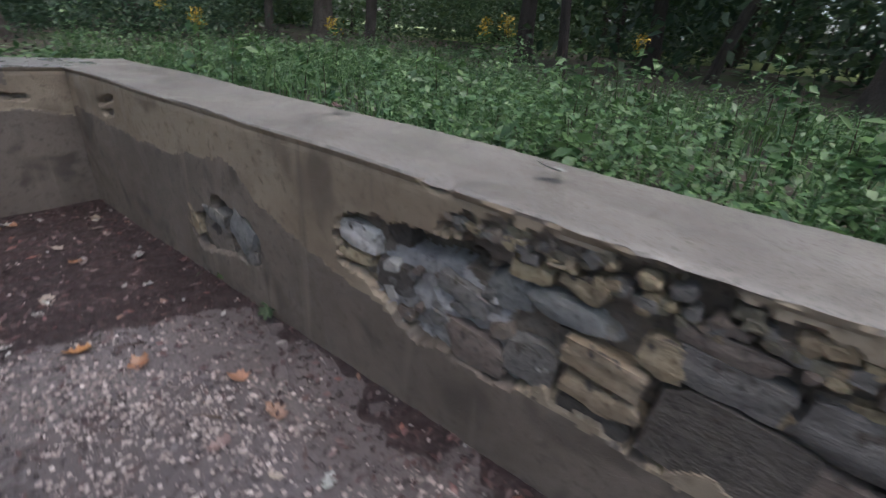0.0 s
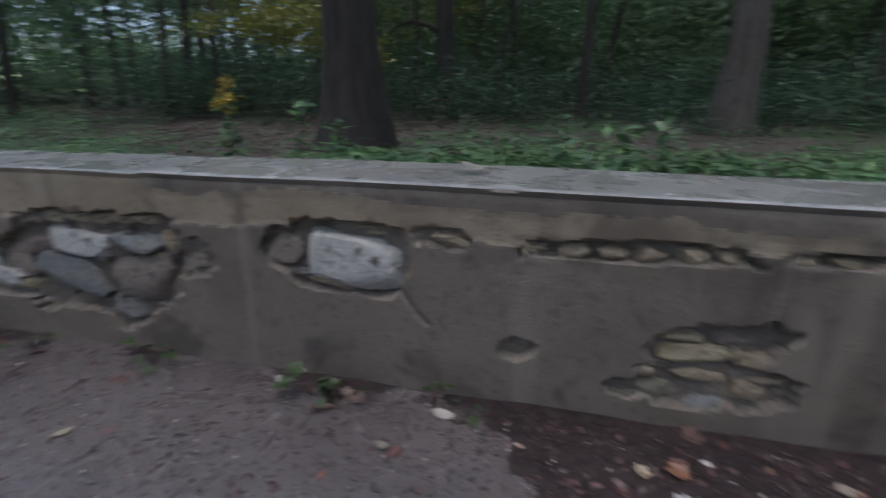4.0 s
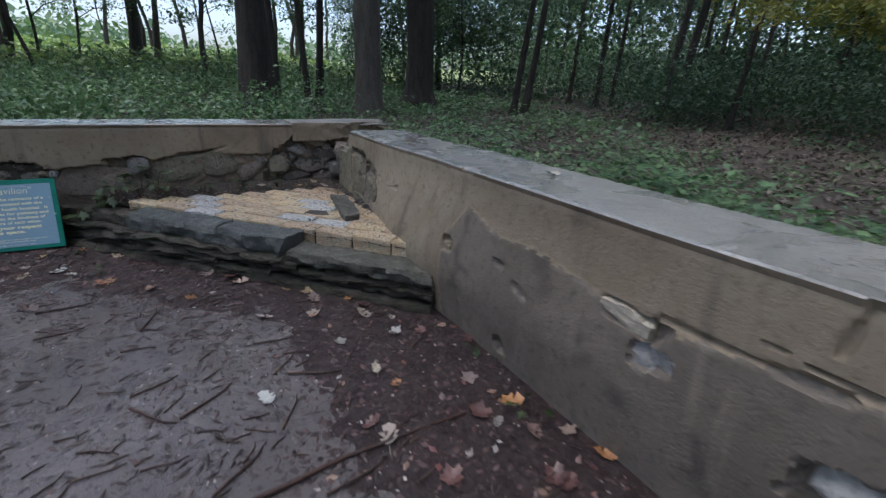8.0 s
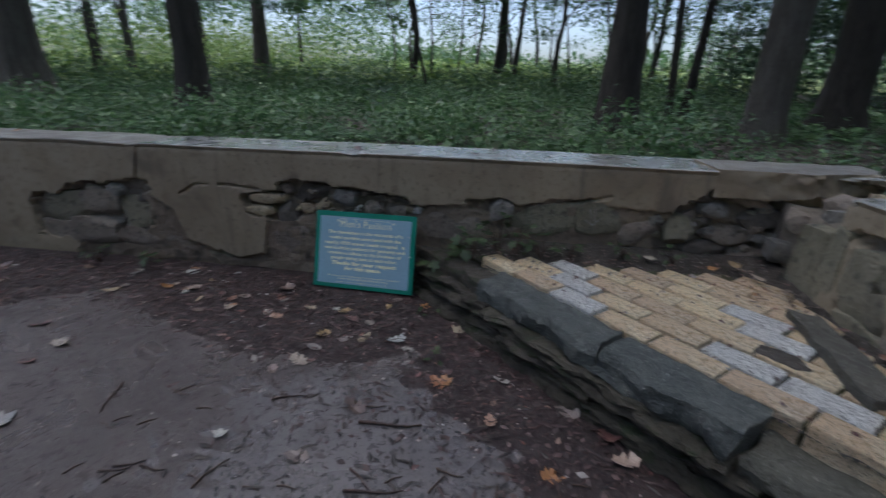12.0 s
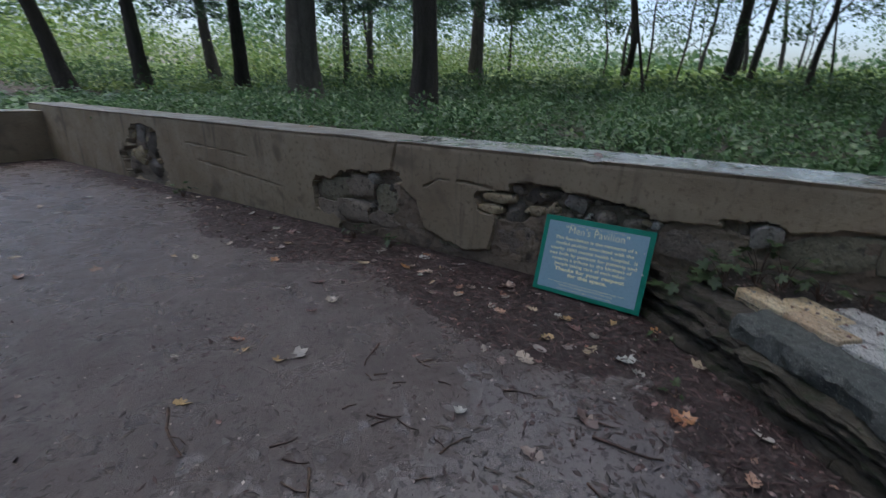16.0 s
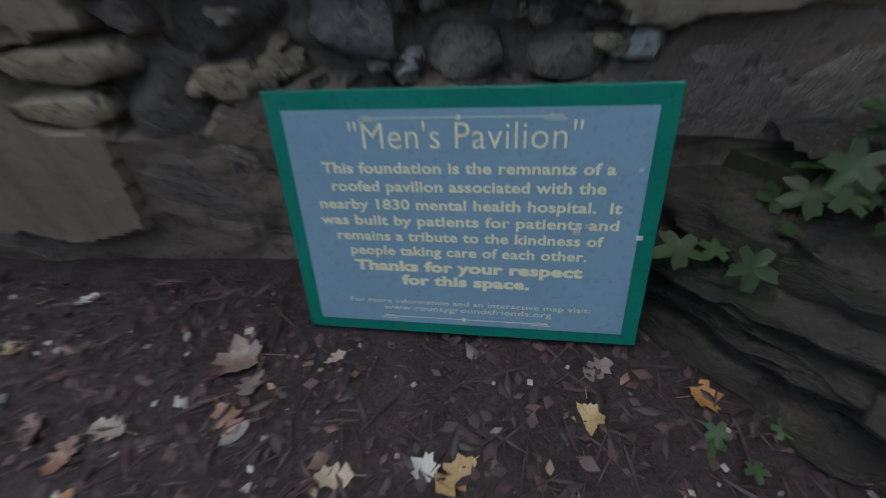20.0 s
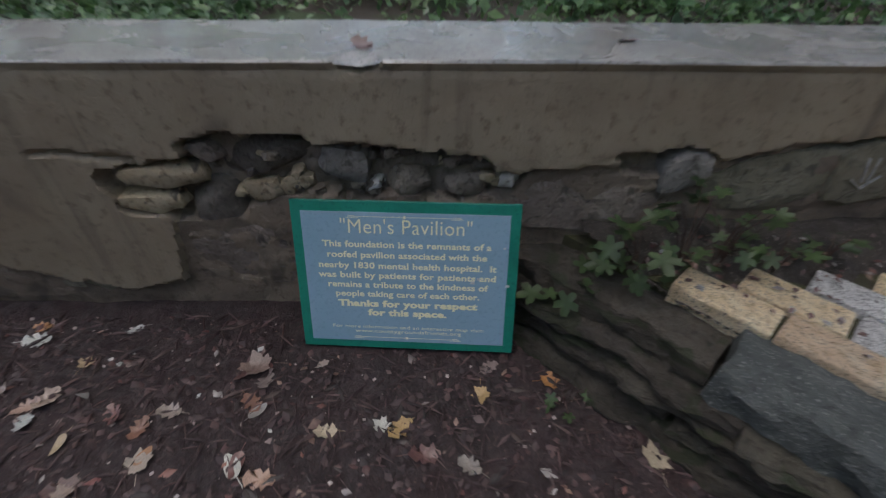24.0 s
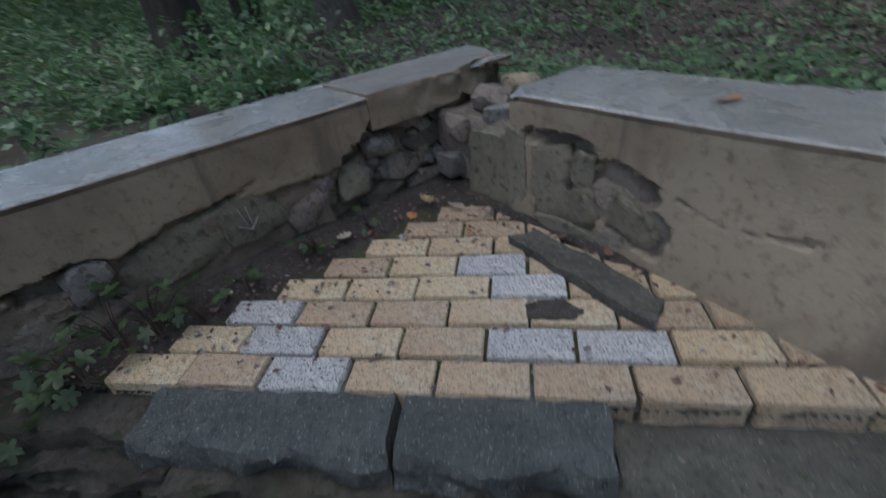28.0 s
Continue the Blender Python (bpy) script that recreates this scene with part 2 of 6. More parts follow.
STONES = {
    "cream": material("cream_brick", [(0.50, 0.44, 0.34), (0.58, 0.52, 0.42), (0.36, 0.30, 0.22)], 9, 40, (0.5, 0.8), 0.8, 50, ((0.2, 0.16, 0.12), 20, 0.4), soft=0.1, deep=0.015),
    "grey": material("grey_fieldstone", [(0.2, 0.187, 0.172), (0.27, 0.252, 0.23), (0.12, 0.11, 0.1)], 7, 40, (0.6, 0.9), 1.0, 30, ((0.1, 0.085, 0.07), 14, 0.43), soft=0.1, deep=0.025, vary=0.15),
    "blue": material("blue_grey_slate_stone", [(0.215, 0.217, 0.21), (0.30, 0.293, 0.275), (0.14, 0.137, 0.128)], 8, 40, (0.5, 0.8), 1.0, 30, ((0.17, 0.145, 0.115), 7, 0.47), soft=0.2, deep=0.025, vary=0.12),
    "tan": material("tan_limestone", [(0.38, 0.30, 0.19), (0.46, 0.38, 0.26), (0.24, 0.18, 0.115)], 8, 40, (0.65, 0.9), 1.0, 30, ((0.1, 0.085, 0.07), 14, 0.43), soft=0.1, deep=0.025, vary=0.15),
    "white": material("white_limestone", [(0.56, 0.535, 0.49), (0.66, 0.635, 0.59), (0.38, 0.36, 0.33)], 9, 30, (0.5, 0.8), 1.0, 30, ((0.1, 0.085, 0.07), 14, 0.43), soft=0.1, deep=0.025, vary=0.08),
    "mauve": material("mauve_granite", [(0.23, 0.187, 0.152), (0.29, 0.24, 0.2), (0.15, 0.12, 0.1)], 8, 40, (0.65, 0.9), 1.0, 30, ((0.1, 0.085, 0.07), 14, 0.43), soft=0.1, deep=0.025, vary=0.15),
    "dark": material("dark_fieldstone", [(0.105, 0.09, 0.078), (0.14, 0.12, 0.103), (0.065, 0.056, 0.049)], 8, 40, (0.6, 0.9), 1.0, 30, ((0.1, 0.085, 0.07), 14, 0.43), soft=0.1, deep=0.025, vary=0.15),
    "olive": material("olive_lichened_stone", [(0.20, 0.18, 0.13), (0.255, 0.228, 0.17), (0.13, 0.115, 0.085)], 5, 30, (0.65, 0.9), 1.0, 30, ((0.1, 0.085, 0.07), 14, 0.43), soft=0.1, deep=0.025, vary=0.12),
}
M_BARK = material("dark_ridged_bark", [(0.055, 0.046, 0.042), (0.08, 0.068, 0.06), (0.03, 0.025, 0.022)], 3, 26, (0.85, 1.0), 1.0, 14, deep=0.06, vary=0.2, stretch=(3, 3, 0.5))
M_BARK_PALE = material("pale_grey_bark", [(0.115, 0.098, 0.086), (0.165, 0.145, 0.13), (0.06, 0.05, 0.044)], 3, 24, (0.85, 1.0), 1.0, 14, deep=0.06, vary=0.15, stretch=(3, 3, 0.6))
M_LEAF = ramp_material("green_foliage", [(0.06, 0.115, 0.05), (0.085, 0.15, 0.06), (0.07, 0.135, 0.065), (0.12, 0.18, 0.065), (0.075, 0.13, 0.07)], 0.5, True, 0.4)
# M_LEAF again, with the wood's shade put into darker leaf colours
M_LEAF_SHADED = ramp_material("foliage_darkened_for_shade", [(0.04, 0.08, 0.05), (0.055, 0.105, 0.058), (0.045, 0.088, 0.052), (0.08, 0.13, 0.058)], 0.55, True, 0.4)
M_LEAF_YELLOW = ramp_material("yellowing_foliage", [(0.17, 0.19, 0.04), (0.24, 0.23, 0.045), (0.13, 0.17, 0.04)], 0.55, True, 0.4)
M_HERB = ramp_material("woodland_herbs", [(0.085, 0.17, 0.065), (0.14, 0.25, 0.09), (0.055, 0.12, 0.05), (0.19, 0.3, 0.12), (0.11, 0.205, 0.09), (0.06, 0.135, 0.055)], 0.35, True, 0.3)
M_HERB_DEEP = ramp_material("deep_green_herbs", [(0.06, 0.135, 0.055), (0.08, 0.17, 0.06), (0.045, 0.1, 0.045), (0.11, 0.205, 0.075)], 0.4, True, 0.3)
M_GRASS = ramp_material("tall_meadow_grass", [(0.17, 0.27, 0.07), (0.24, 0.32, 0.09), (0.14, 0.24, 0.07)], 0.55, True, 0.35)
M_GOLD = ramp_material("yellow_goldenrod_flowers", [(0.4, 0.28, 0.03), (0.5, 0.36, 0.05)], 0.7, True)
M_FALLEN = ramp_material("fallen_leaves", [(0.42, 0.2, 0.07), (0.20, 0.10, 0.07), (0.34, 0.29, 0.24), (0.13, 0.07, 0.06), (0.38, 0.40, 0.38), (0.36, 0.15, 0.07), (0.22, 0.21, 0.19), (0.17, 0.085, 0.075), (0.44, 0.45, 0.42), (0.36, 0.23, 0.09), (0.26, 0.24, 0.2), (0.1, 0.052, 0.05), (0.16, 0.08, 0.07), (0.085, 0.045, 0.043)], 0.28, False, 0.0, 30)
M_SMALL_LEAF = ramp_material("small_fallen_leaves", [(0.26, 0.11, 0.08), (0.10, 0.047, 0.043), (0.38, 0.38, 0.36), (0.13, 0.06, 0.055), (0.08, 0.038, 0.036), (0.28, 0.18, 0.13), (0.10, 0.052, 0.049), (0.17, 0.075, 0.068), (0.075, 0.037, 0.036), (0.16, 0.11, 0.105)], 0.3, True, 0.0, 30)
M_FLAKE = ramp_material("rotting_leaf_fragments", [(0.03, 0.017, 0.018), (0.055, 0.03, 0.03), (0.022, 0.0135, 0.014), (0.095, 0.053, 0.05), (0.04, 0.022, 0.023), (0.11, 0.072, 0.068)], 0.62, True)
M_WOOD_LITTER = ramp_material("brown_woodland_leaf_litter", [(0.05, 0.035, 0.03), (0.12, 0.085, 0.065), (0.035, 0.025, 0.02), (0.2, 0.16, 0.13), (0.07, 0.048, 0.038)], 0.5, True)
M_BARK_BIT = ramp_material("dark_wet_bark_bits", [(0.022, 0.015, 0.015), (0.036, 0.024, 0.022), (0.018, 0.012, 0.012), (0.055, 0.034, 0.028)], 0.45, True)
M_CHIP = ramp_material("pale_stone_chips", [(0.36, 0.3, 0.275), (0.25, 0.2, 0.185), (0.46, 0.4, 0.37), (0.17, 0.13, 0.12)], 0.55, True)
M_TWIG = material("wet_twig_bark", [(0.052, 0.031, 0.024), (0.1, 0.055, 0.04), (0.026, 0.018, 0.015)], 8, 60, (0.5, 0.8), 0.6, 80, vary=0.3)
M_SIGN_GREEN = material("green_sign_border", [(0.012, 0.205, 0.147), (0.016, 0.235, 0.17), (0.01, 0.165, 0.12)], 6, 60, (0.3, 0.5), 0.08, 90)
M_SIGN_BLUE = material("blue_grey_sign_panel", [(0.255, 0.405, 0.515), (0.28, 0.43, 0.545), (0.22, 0.36, 0.465)], 5, 70, (0.3, 0.5), 0.08, 90)
M_SIGN_TEXT = material("cream_sign_lettering", [(0.92, 0.87, 0.58), (0.94, 0.89, 0.62), (0.82, 0.77, 0.5)], 8, 80, (0.4, 0.55), 0)
M_SIGN_EDGE = material("white_board_edge", [(0.6, 0.6, 0.58), (0.68, 0.68, 0.66), (0.4, 0.4, 0.38)], 20, 90, (0.5, 0.7), 0)


# ---- small builders ----
def mesh_object(name, verts, faces, mats, parent=None, label="", smooth_shade=False, index=None):
    me = bpy.data.meshes.new(name)
    me.from_pydata(verts, [], faces)
    for m in (mats if isinstance(mats, (list, tuple)) else [mats]):
        me.materials.append(m)
    if index is not None:
        me.polygons.foreach_set("material_index", np.asarray(index, dtype=np.int32))
    if smooth_shade:
        me.polygons.foreach_set("use_smooth", np.ones(len(me.polygons), dtype=bool))
    me.update()
    ob = new(name, me)
    ob.parent = parent
    if label:
        ob["label"] = label
    return ob


def part(name, bm, mat, parent, label="", smooth_shade=False, sharp=0):
    me = bpy.data.meshes.new(name)
    bm.to_mesh(me)
    bm.free()
    me.materials.append(mat)
    if smooth_shade:
        me.polygons.foreach_set("use_smooth", np.ones(len(me.polygons), dtype=bool))
    if sharp:
        me.set_sharp_from_angle(angle=radians(sharp))
    ob = new(name, me)
    ob.parent = parent
    if label:
        ob["label"] = label
    return ob


def lump_mesh(name, size, mat, seed, square=0.5, rough=0.1, cuts=5):
    """A quarried block or fieldstone: a subdivided box, its corners split off along flat planes, its faces uneven."""
    bm = bmesh.new()
    bmesh.ops.create_cube(bm, size=2)
    bmesh.ops.subdivide_edges(bm, edges=bm.edges[:], cuts=cuts, use_grid_fill=True)
    rnd = random.Random(seed)
    planes = []
    for k in range(11):
        n = Vector((rnd.uniform(-1, 1), rnd.uniform(-1, 0.4), rnd.uniform(-1, 1))).normalized()
        planes.append((n, rnd.uniform(0.76, 1.02) + 0.36 * square))
    for v in bm.verts:
        p = v.co.copy()
        q = p.normalized() * 1.12
        p = p.lerp(q, 0.36 * (1 - square))
        for n, d in planes:
            over = p.dot(n) - d
            if over > 0:
                p -= n * over
        s = 1 + rough * noise.noise(p * 1.2 + Vector((seed * 3.1, seed * 1.7, seed))) + rough * 0.45 * noise.noise(p * 3.6 + Vector((seed, 9, 3)))
        v.co = Vector((p.x * size[0] / 2, p.y * size[1] / 2, p.z * size[2] / 2)) * s
        v.co += 0.003 * noise.noise_vector(v.co * 55 + Vector((seed, 0, 0)))
    me = bpy.data.meshes.new(name)
    bm.to_mesh(me)
    bm.free()
    me.materials.append(mat)
    me.polygons.foreach_set("use_smooth", np.ones(len(me.polygons), dtype=bool))
    me.set_sharp_from_angle(angle=radians(28))
    return me


# ---- walls ----
CELL = 0.011
TH = 0.56


class Wall:
    """A low rendered rubble wall. u runs along it, d into it from its inner face. along: 'x' or 'y'; face: the inner face's place;
    out: +1 or -1, the way along the other axis that leads into the wall."""

    def __init__(self, name, along, face, out, u0, u1, top, label, fine, cap=None):
        self.fine, self.cap, self.brown_to = fine, cap or M_CAP, -99
        self.name, self.along, self.face, self.out, self.u0, self.u1, self.top, self.label = name, along, face, out, u0, u1, top, label
        self.holes, self.patches, self.stones, self.chips, self.cracks = [], [], [], [], []

    def warp(self, u):
        """How far a feature given at u sits from it along the wall and upwards."""
        return 0 * u, 0 * u

    def batter(self, u, z):
        """How far the face swells out of its plane at this place."""
        return 0 * u * z

    def at(self, u, d, z):
        d = d - float(self.batter(u, z))
        return (u, self.face + self.out * d, z) if self.along == "x" else (self.face + self.out * d, u, z)

    def hole(self, u, z, w, h, depth=0.06, tilt=0.0, power=2.5, pale=False, jag=0.35):
        du, dz = self.warp(u)
        u, z = u + du, z + dz
        self.holes.append((u, z, w / 2, h / 2, depth if depth < 0.05 else 0.014 + 0.5 * depth, radians(tilt), power, pale, jag))

    def stone(self, u, z, w, h, kind, depth=0.02, tilt=0.0, square=0.55, thick=0.14, name="stone"):
        du, dz = self.warp(u)
        u, z = u + du, z + dz
        self.stones.append((u, z, w, h, kind, depth, tilt, square, thick, name))

    def fill(self, u, z, w, h, count, kinds, seed, small=0.03, large=0.075, depth=0.03):
        """Small rubble packed between the larger stones of a hole."""
        rnd = random.Random(seed)
        for _ in range(count):
            a, r = rnd.uniform(0, 6.283), math.sqrt(rnd.random()) * 0.5
            s = rnd.uniform(small, large)
            self.stone(u + w * r * math.cos(a), z + h * r * math.sin(a), s * rnd.uniform(1.0, 1.7), s, rnd.choice(kinds), depth + rnd.uniform(-0.008, 0.012), rnd.uniform(-25, 25), rnd.uniform(0.4, 0.8), 0.08)

    def build(self, seed):
        lo, hi = self.fine
        us = np.concatenate([np.arange(self.u0, lo, 0.05), np.arange(lo, hi, CELL), np.arange(hi, self.u1 + 0.02, 0.05)])
        nz, nt = 92, 26
        tops = self.top(us) + 0.006 * vnoise(us * 1.3, us * 0, seed)
        zlow = -0.12
        front_s = np.linspace(0, 1, nz)
        U, S = np.meshgrid(us, front_s, indexing="ij")
        T = np.repeat(tops[:, None], nz, 1)
        Z = zlow + (T - 0.007 - zlow) * S
        D = 0.010 * fbm(U * 1.1, Z * 1.6, seed) + 0.0022 * fbm(U * 14, Z * 14, seed + 7)
        kind = np.zeros_like(U)
        for test, lift, coat in self.patches:
            du, dz = self.warp(U)
            e = test(U - du, Z - dz) + 0.03 * fbm(U * 5, Z * 5, seed + 3) + 0.018 * fbm(U * 21, Z * 21, seed + 4, 3)
            inside = smooth(0.0, 0.01, e)
            D = D - lift * inside
            if coat == 5:
                D = D + inside * (0.016 * fbm(U * 3.2, Z * 5, seed + 30) + 0.014 * np.abs(fbm(U * 6, Z * 9, seed + 31)) + 0.006 * fbm(U * 22, Z * 30, seed + 32, 3))
            kind = np.where((e > 0.01) & (kind == 0), coat, kind)
        for (u, z, hw, hh, depth, tilt, power, pale, jag) in self.holes:
            du, dz = U - u, Z - z
            a = (du * math.cos(tilt) + dz * math.sin(tilt)) / hw
            b = (-du * math.sin(tilt) + dz * math.cos(tilt)) / hh
            e = 1 - (np.abs(a) ** power + np.abs(b) ** power) ** (1 / power)
            size = min(hw, hh)
            jag = 0.12 + 1.2 * jag
            e = e * size + jag * 0.11 * fbm(U * 6, Z * 6, seed + 11) * min(1, size / 0.12) + jag * 0.05 * fbm(U * 24, Z * 30, seed + 12, 3) * min(1, size / 0.05)
            inside = smooth(-0.002, 0.009, e)
            D = np.maximum(D, inside * (depth + (0.045 if pale else 0.024) * fbm(U * 11, Z * 11, seed + 13) + 0.010 * fbm(U * 40, Z * 40, seed + 14, 2)) + D * (1 - inside))
            kind = np.where(e > 0.008, 3 if pale else 2, kind)
        for (ua, za, ub, zb, width) in self.cracks:
            (da, ea), (db, eb) = self.warp(ua), self.warp(ub)
            ua, za, ub, zb = ua + da, za + ea, ub + db, zb + eb
            L = math.hypot(ub - ua, zb - za)
            s = np.clip(((U - ua) * (ub - ua) + (Z - za) * (zb - za)) / L ** 2, 0, 1)
            dist = np.hypot(U - ua - s * (ub - ua), Z - za - s * (zb - za)) + 0.02 * fbm(U * 9, Z * 9, seed + 17)
            D = D + 0.02 * (1 - smooth(width * 0.5, width * 1.5, np.abs(dist)))
        D = D - self.batter(U, Z)
        # rounded arris at the top of the face, and the coping across
        under = T - Z
        lip = smooth(0.026, 0.014, under) * (0.6 + 0.4 * fbm(U * 2, Z * 0, seed + 19))
        D = D - 0.009 * lip + 0.005 * smooth(0.014, 0.024, under) * smooth(0.05, 0.03, under)
        kind = np.where((under < 0.012) & (kind == 0), 4, kind)
        V = np.linspace(0.002, TH - 0.01, nt)
        U2, V2 = np.meshgrid(us, V, indexing="ij")
        T2 = np.repeat(tops[:, None], nt, 1)
        Z2 = T2 + 0.004 * fbm(U2 * 3, V2 * 3, seed + 21) + 0.0015 * vnoise(U2 * 30, V2 * 30, seed + 22)
        for (u, w, deep, reach) in self.chips:
            e = 1 - ((U2 - u) / (w / 2)) ** 2 - (V2 / reach) ** 2 + 0.5 * fbm(U2 * 9, V2 * 9, seed + 23)
            Z2 = Z2 - deep * smooth(0.0, 0.5, e) * (1 + 0.4 * vnoise(U2 * 20, V2 * 20, seed + 24))
            e = 1 - ((U - u) / (w / 2)) ** 2 - ((T - Z) / (deep * 2.2)) ** 2 + 0.5 * fbm(U * 9, Z * 9, seed + 25)
            D = D + 0.6 * reach * smooth(0.0, 0.6, e)
            kind = np.where(e > 0.12, 2, kind)
        kb = 5
        Zb = np.repeat(np.linspace(1, 0, kb)[None, :], len(us), 0)
        Zb = zlow + (tops[:, None] - 0.02 - zlow) * Zb
        Ub = np.repeat(us[:, None], kb, 1)
        Db = np.full_like(Ub, TH)
        UU = np.concatenate([U, U2, Ub], 1)
        DD = np.concatenate([D, V2, Db], 1)
        ZZ = np.concatenate([Z, Z2, Zb], 1)
        n, m = UU.shape
        other = self.face + self.out * DD
        pts = np.stack([UU, other, ZZ] if self.along == "x" else [other, UU, ZZ], -1).reshape(-1, 3)
        idx = np.arange(n * m).reshape(n, m)
        a, b, c, d = idx[:-1, :-1], idx[1:, :-1], idx[1:, 1:], idx[:-1, 1:]
        flip = (self.along == "x") == (self.out > 0)
        quads = np.stack([a, b, c, d] if flip else [a, d, c, b], -1).reshape(-1, 4)
        kk = np.full((n, m), 4)
        kk[:, :nz] = kind
        slot = kk[:-1, :-1].copy()
        slot[:, nz - 1:] = 4
        slot[:, nz + nt - 1:] = 0
        faces = [tuple(q) for q in quads.tolist()]
        ends = [idx[0].tolist(), idx[-1].tolist()[::-1]]
        if flip:
            pass
        else:
            ends = [e[::-1] for e in ends]
        slot[(slot == 4) & (us[:-1, None] < self.brown_to)] = 6
        slot = np.concatenate([slot.reshape(-1), [2, 2]])
        self.ob = mesh_object(self.name, pts.tolist(), faces + [tuple(e) for e in ends], [M_PLASTER, M_PATCH, M_MORTAR, M_PALE_MORTAR, self.cap, M_BASE, M_CAP_BROWN], None, "", True, slot)
        self.ob.data.set_sharp_from_angle(angle=radians(38))
        tagged(self.ob, self.label, "wall", "", "structure")
        for k, (u, z, w, h, kd, depth, tilt, square, thick, nm) in enumerate(self.stones):
            ob = new(nm, lump_mesh(nm, (w, thick, h), STONES[kd], seed * 31 + k, square))
            centre = Vector(self.at(u, depth + thick * 0.45, z))
            turn = 0 if self.along == "x" else 90
            ob.matrix_world = Matrix.Translation(centre) @ pose(0, 0, 0, 0, 0, turn) @ pose(0, 0, 0, 0, -tilt, 0)
            ob.parent = self.ob
        return self.ob


class NorthWall(Wall):
    def warp(self, u):
        return 0 * u, -0.025 * (u + 0.56) * smooth(-1.6, -1.2, u)

    def batter(self, u, z):
        return np.interp(u, [-7.0, -6.3, -6.0, -5.7, -5.2, -4.8, -3.6, -2.2], [0.03, 0.06, 0.1, 0.145, 0.145, 0.09, 0.06, 0.0]) * smooth(0.93, 0.3, z) * (0.6 + 0.4 * smooth(-0.1, 0.36, z))


class EastWall(Wall):
    def warp(self, u):
        return -0.02 - 0.025 * np.maximum(0, u - 1) ** 2, 0.022 * (u - 2.5)


wall_b = NorthWall("wall_north", "x", 4.36, 1, -7.0, 2.3, lambda u: 0.945 + 0.012 * smooth(-1.9, -1.84, u) - 0.022 * smooth(-0.5, 1.5, u), "low rendered rubble wall with flat damp concrete coping and broken plaster", (-7.0, 2.25))
wall_a = EastWall("wall_east", "y", 2.05, 1, -8.0, 4.92, lambda u: np.interp(u, [-8, 0.5, 1.7, 2.5, 4.4], [0.91, 0.925, 0.945, 0.95, 0.935]), "low rendered wall with large plaster loss showing stone and brick", (-0.4, 4.4), M_CAP_BROWN)
wall_c = Wall("wall_west", "y", -7.57, -1, -8.6, 5.0, lambda u: 0.95 + 0.012 * smooth(-0.3, 0.0, u), "low rendered rubble wall with cracked coping and exposed fieldstones", (-1.6, 5.0))
wall_d = Wall("wall_south", "x", -8.0, -1, -7.57, 2.2, lambda u: 0.84 + 0.0 * u, "low plain rendered wall closing the foundation", (-7.5, -7.4), M_CAP_BROWN)

wall_c.brown_to = -0.16

# wall_north: plaster loss and stones, along x
W = wall_b
W.patches.append((lambda u, z: np.minimum(np.minimum(u + 5.0, 2.6 - u), np.interp(u, [-5.0, -4.85, -4.5, -4.1, -3.6, -3.1, -2.7, -1.6, -0.6, 0.0, 0.8, 1.6, 2.2], [0.55, 0.74, 0.68, 0.66, 0.64, 0.69, 0.70, 0.72, 0.74, 0.76, 0.79, 0.78, 0.66]) - z), 0.006, 1))
W.patches.append((lambda u, z: np.minimum(np.minimum(u + 1.88, 1.75 - u), z - 0.862 - 0.015 * np.sin(u * 5)), 0.003, 1))
W.fill(-2.3, 0.43, 1.1, 0.5, 26, ("mauve", "tan", "grey", "dark"), 1)
W.fill(0.6, 0.28, 0.6, 0.34, 14, ("tan", "olive", "mauve"), 2, 0.025, 0.05)
W.hole(-2.30, 0.43, 1.10, 0.52, 0.085)
W.hole(-2.2, 0.67, 0.95, 0.15, 0.07)
W.hole(-2.95, 0.38, 0.45, 0.30, 0.07)
W.hole(-2.14, 0.24, 0.34, 0.24, 0.07)
W.hole(-1.66, 0.56, 0.26, 0.2, 0.03)
for u, z, w, h, k, tl, sq in ((-2.38, 0.56, 0.42, 0.15, "white", -6, 0.5), (-2.01, 0.59, 0.31, 0.10, "blue", -4, 0.45), (-2.46, 0.38, 0.46, 0.21, "blue", -10, 0.5), (-2.04, 0.40, 0.36, 0.26, "mauve", -4, 0.4),
                            (-2.15, 0.21, 0.22, 0.14, "grey", 8, 0.4), (-1.79, 0.61, 0.09, 0.13, "tan", 10, 0.4), (-3.03, 0.42, 0.19, 0.15, "white", 0, 0.3), (-2.9, 0.32, 0.24, 0.12, "white", -12, 0.5),
                            (-2.77, 0.43, 0.2, 0.12, "mauve", -20, 0.4), (-2.65, 0.52, 0.18, 0.12, "mauve", 30, 0.3), (-1.64, 0.53, 0.13, 0.09, "mauve", 0, 0.3), (-2.75, 0.30, 0.14, 0.08, "tan", 12, 0.3), (-2.3, 0.25, 0.2, 0.09, "dark", -8, 0.4), (-1.87, 0.47, 0.13, 0.15, "mauve", 0, 0.4)):
    W.stone(u, z, w, h, k, 0.015, tl, sq)
for k, u in enumerate((-2.5, -2.35, -2.2, -2.06, -1.93)):
    W.stone(u, 0.695 + 0.004 * k, 0.135, 0.05, "tan", 0.03, -2, 0.7, 0.1)
W.stone(-2.62, 0.68, 0.1, 0.07, "mauve", 0.03, -10)
W.hole(-0.86, 0.61, 0.56, 0.34, 0.09, -4, 3.5, jag=0.2)
W.hole(-1.16, 0.62, 0.24, 0.2, 0.05)
W.stone(-0.83, 0.585, 0.42, 0.23, "white", -0.005, -6, 0.7, 0.16)
W.stone(-0.75, 0.72, 0.16, 0.05, "tan", 0.06, 0)
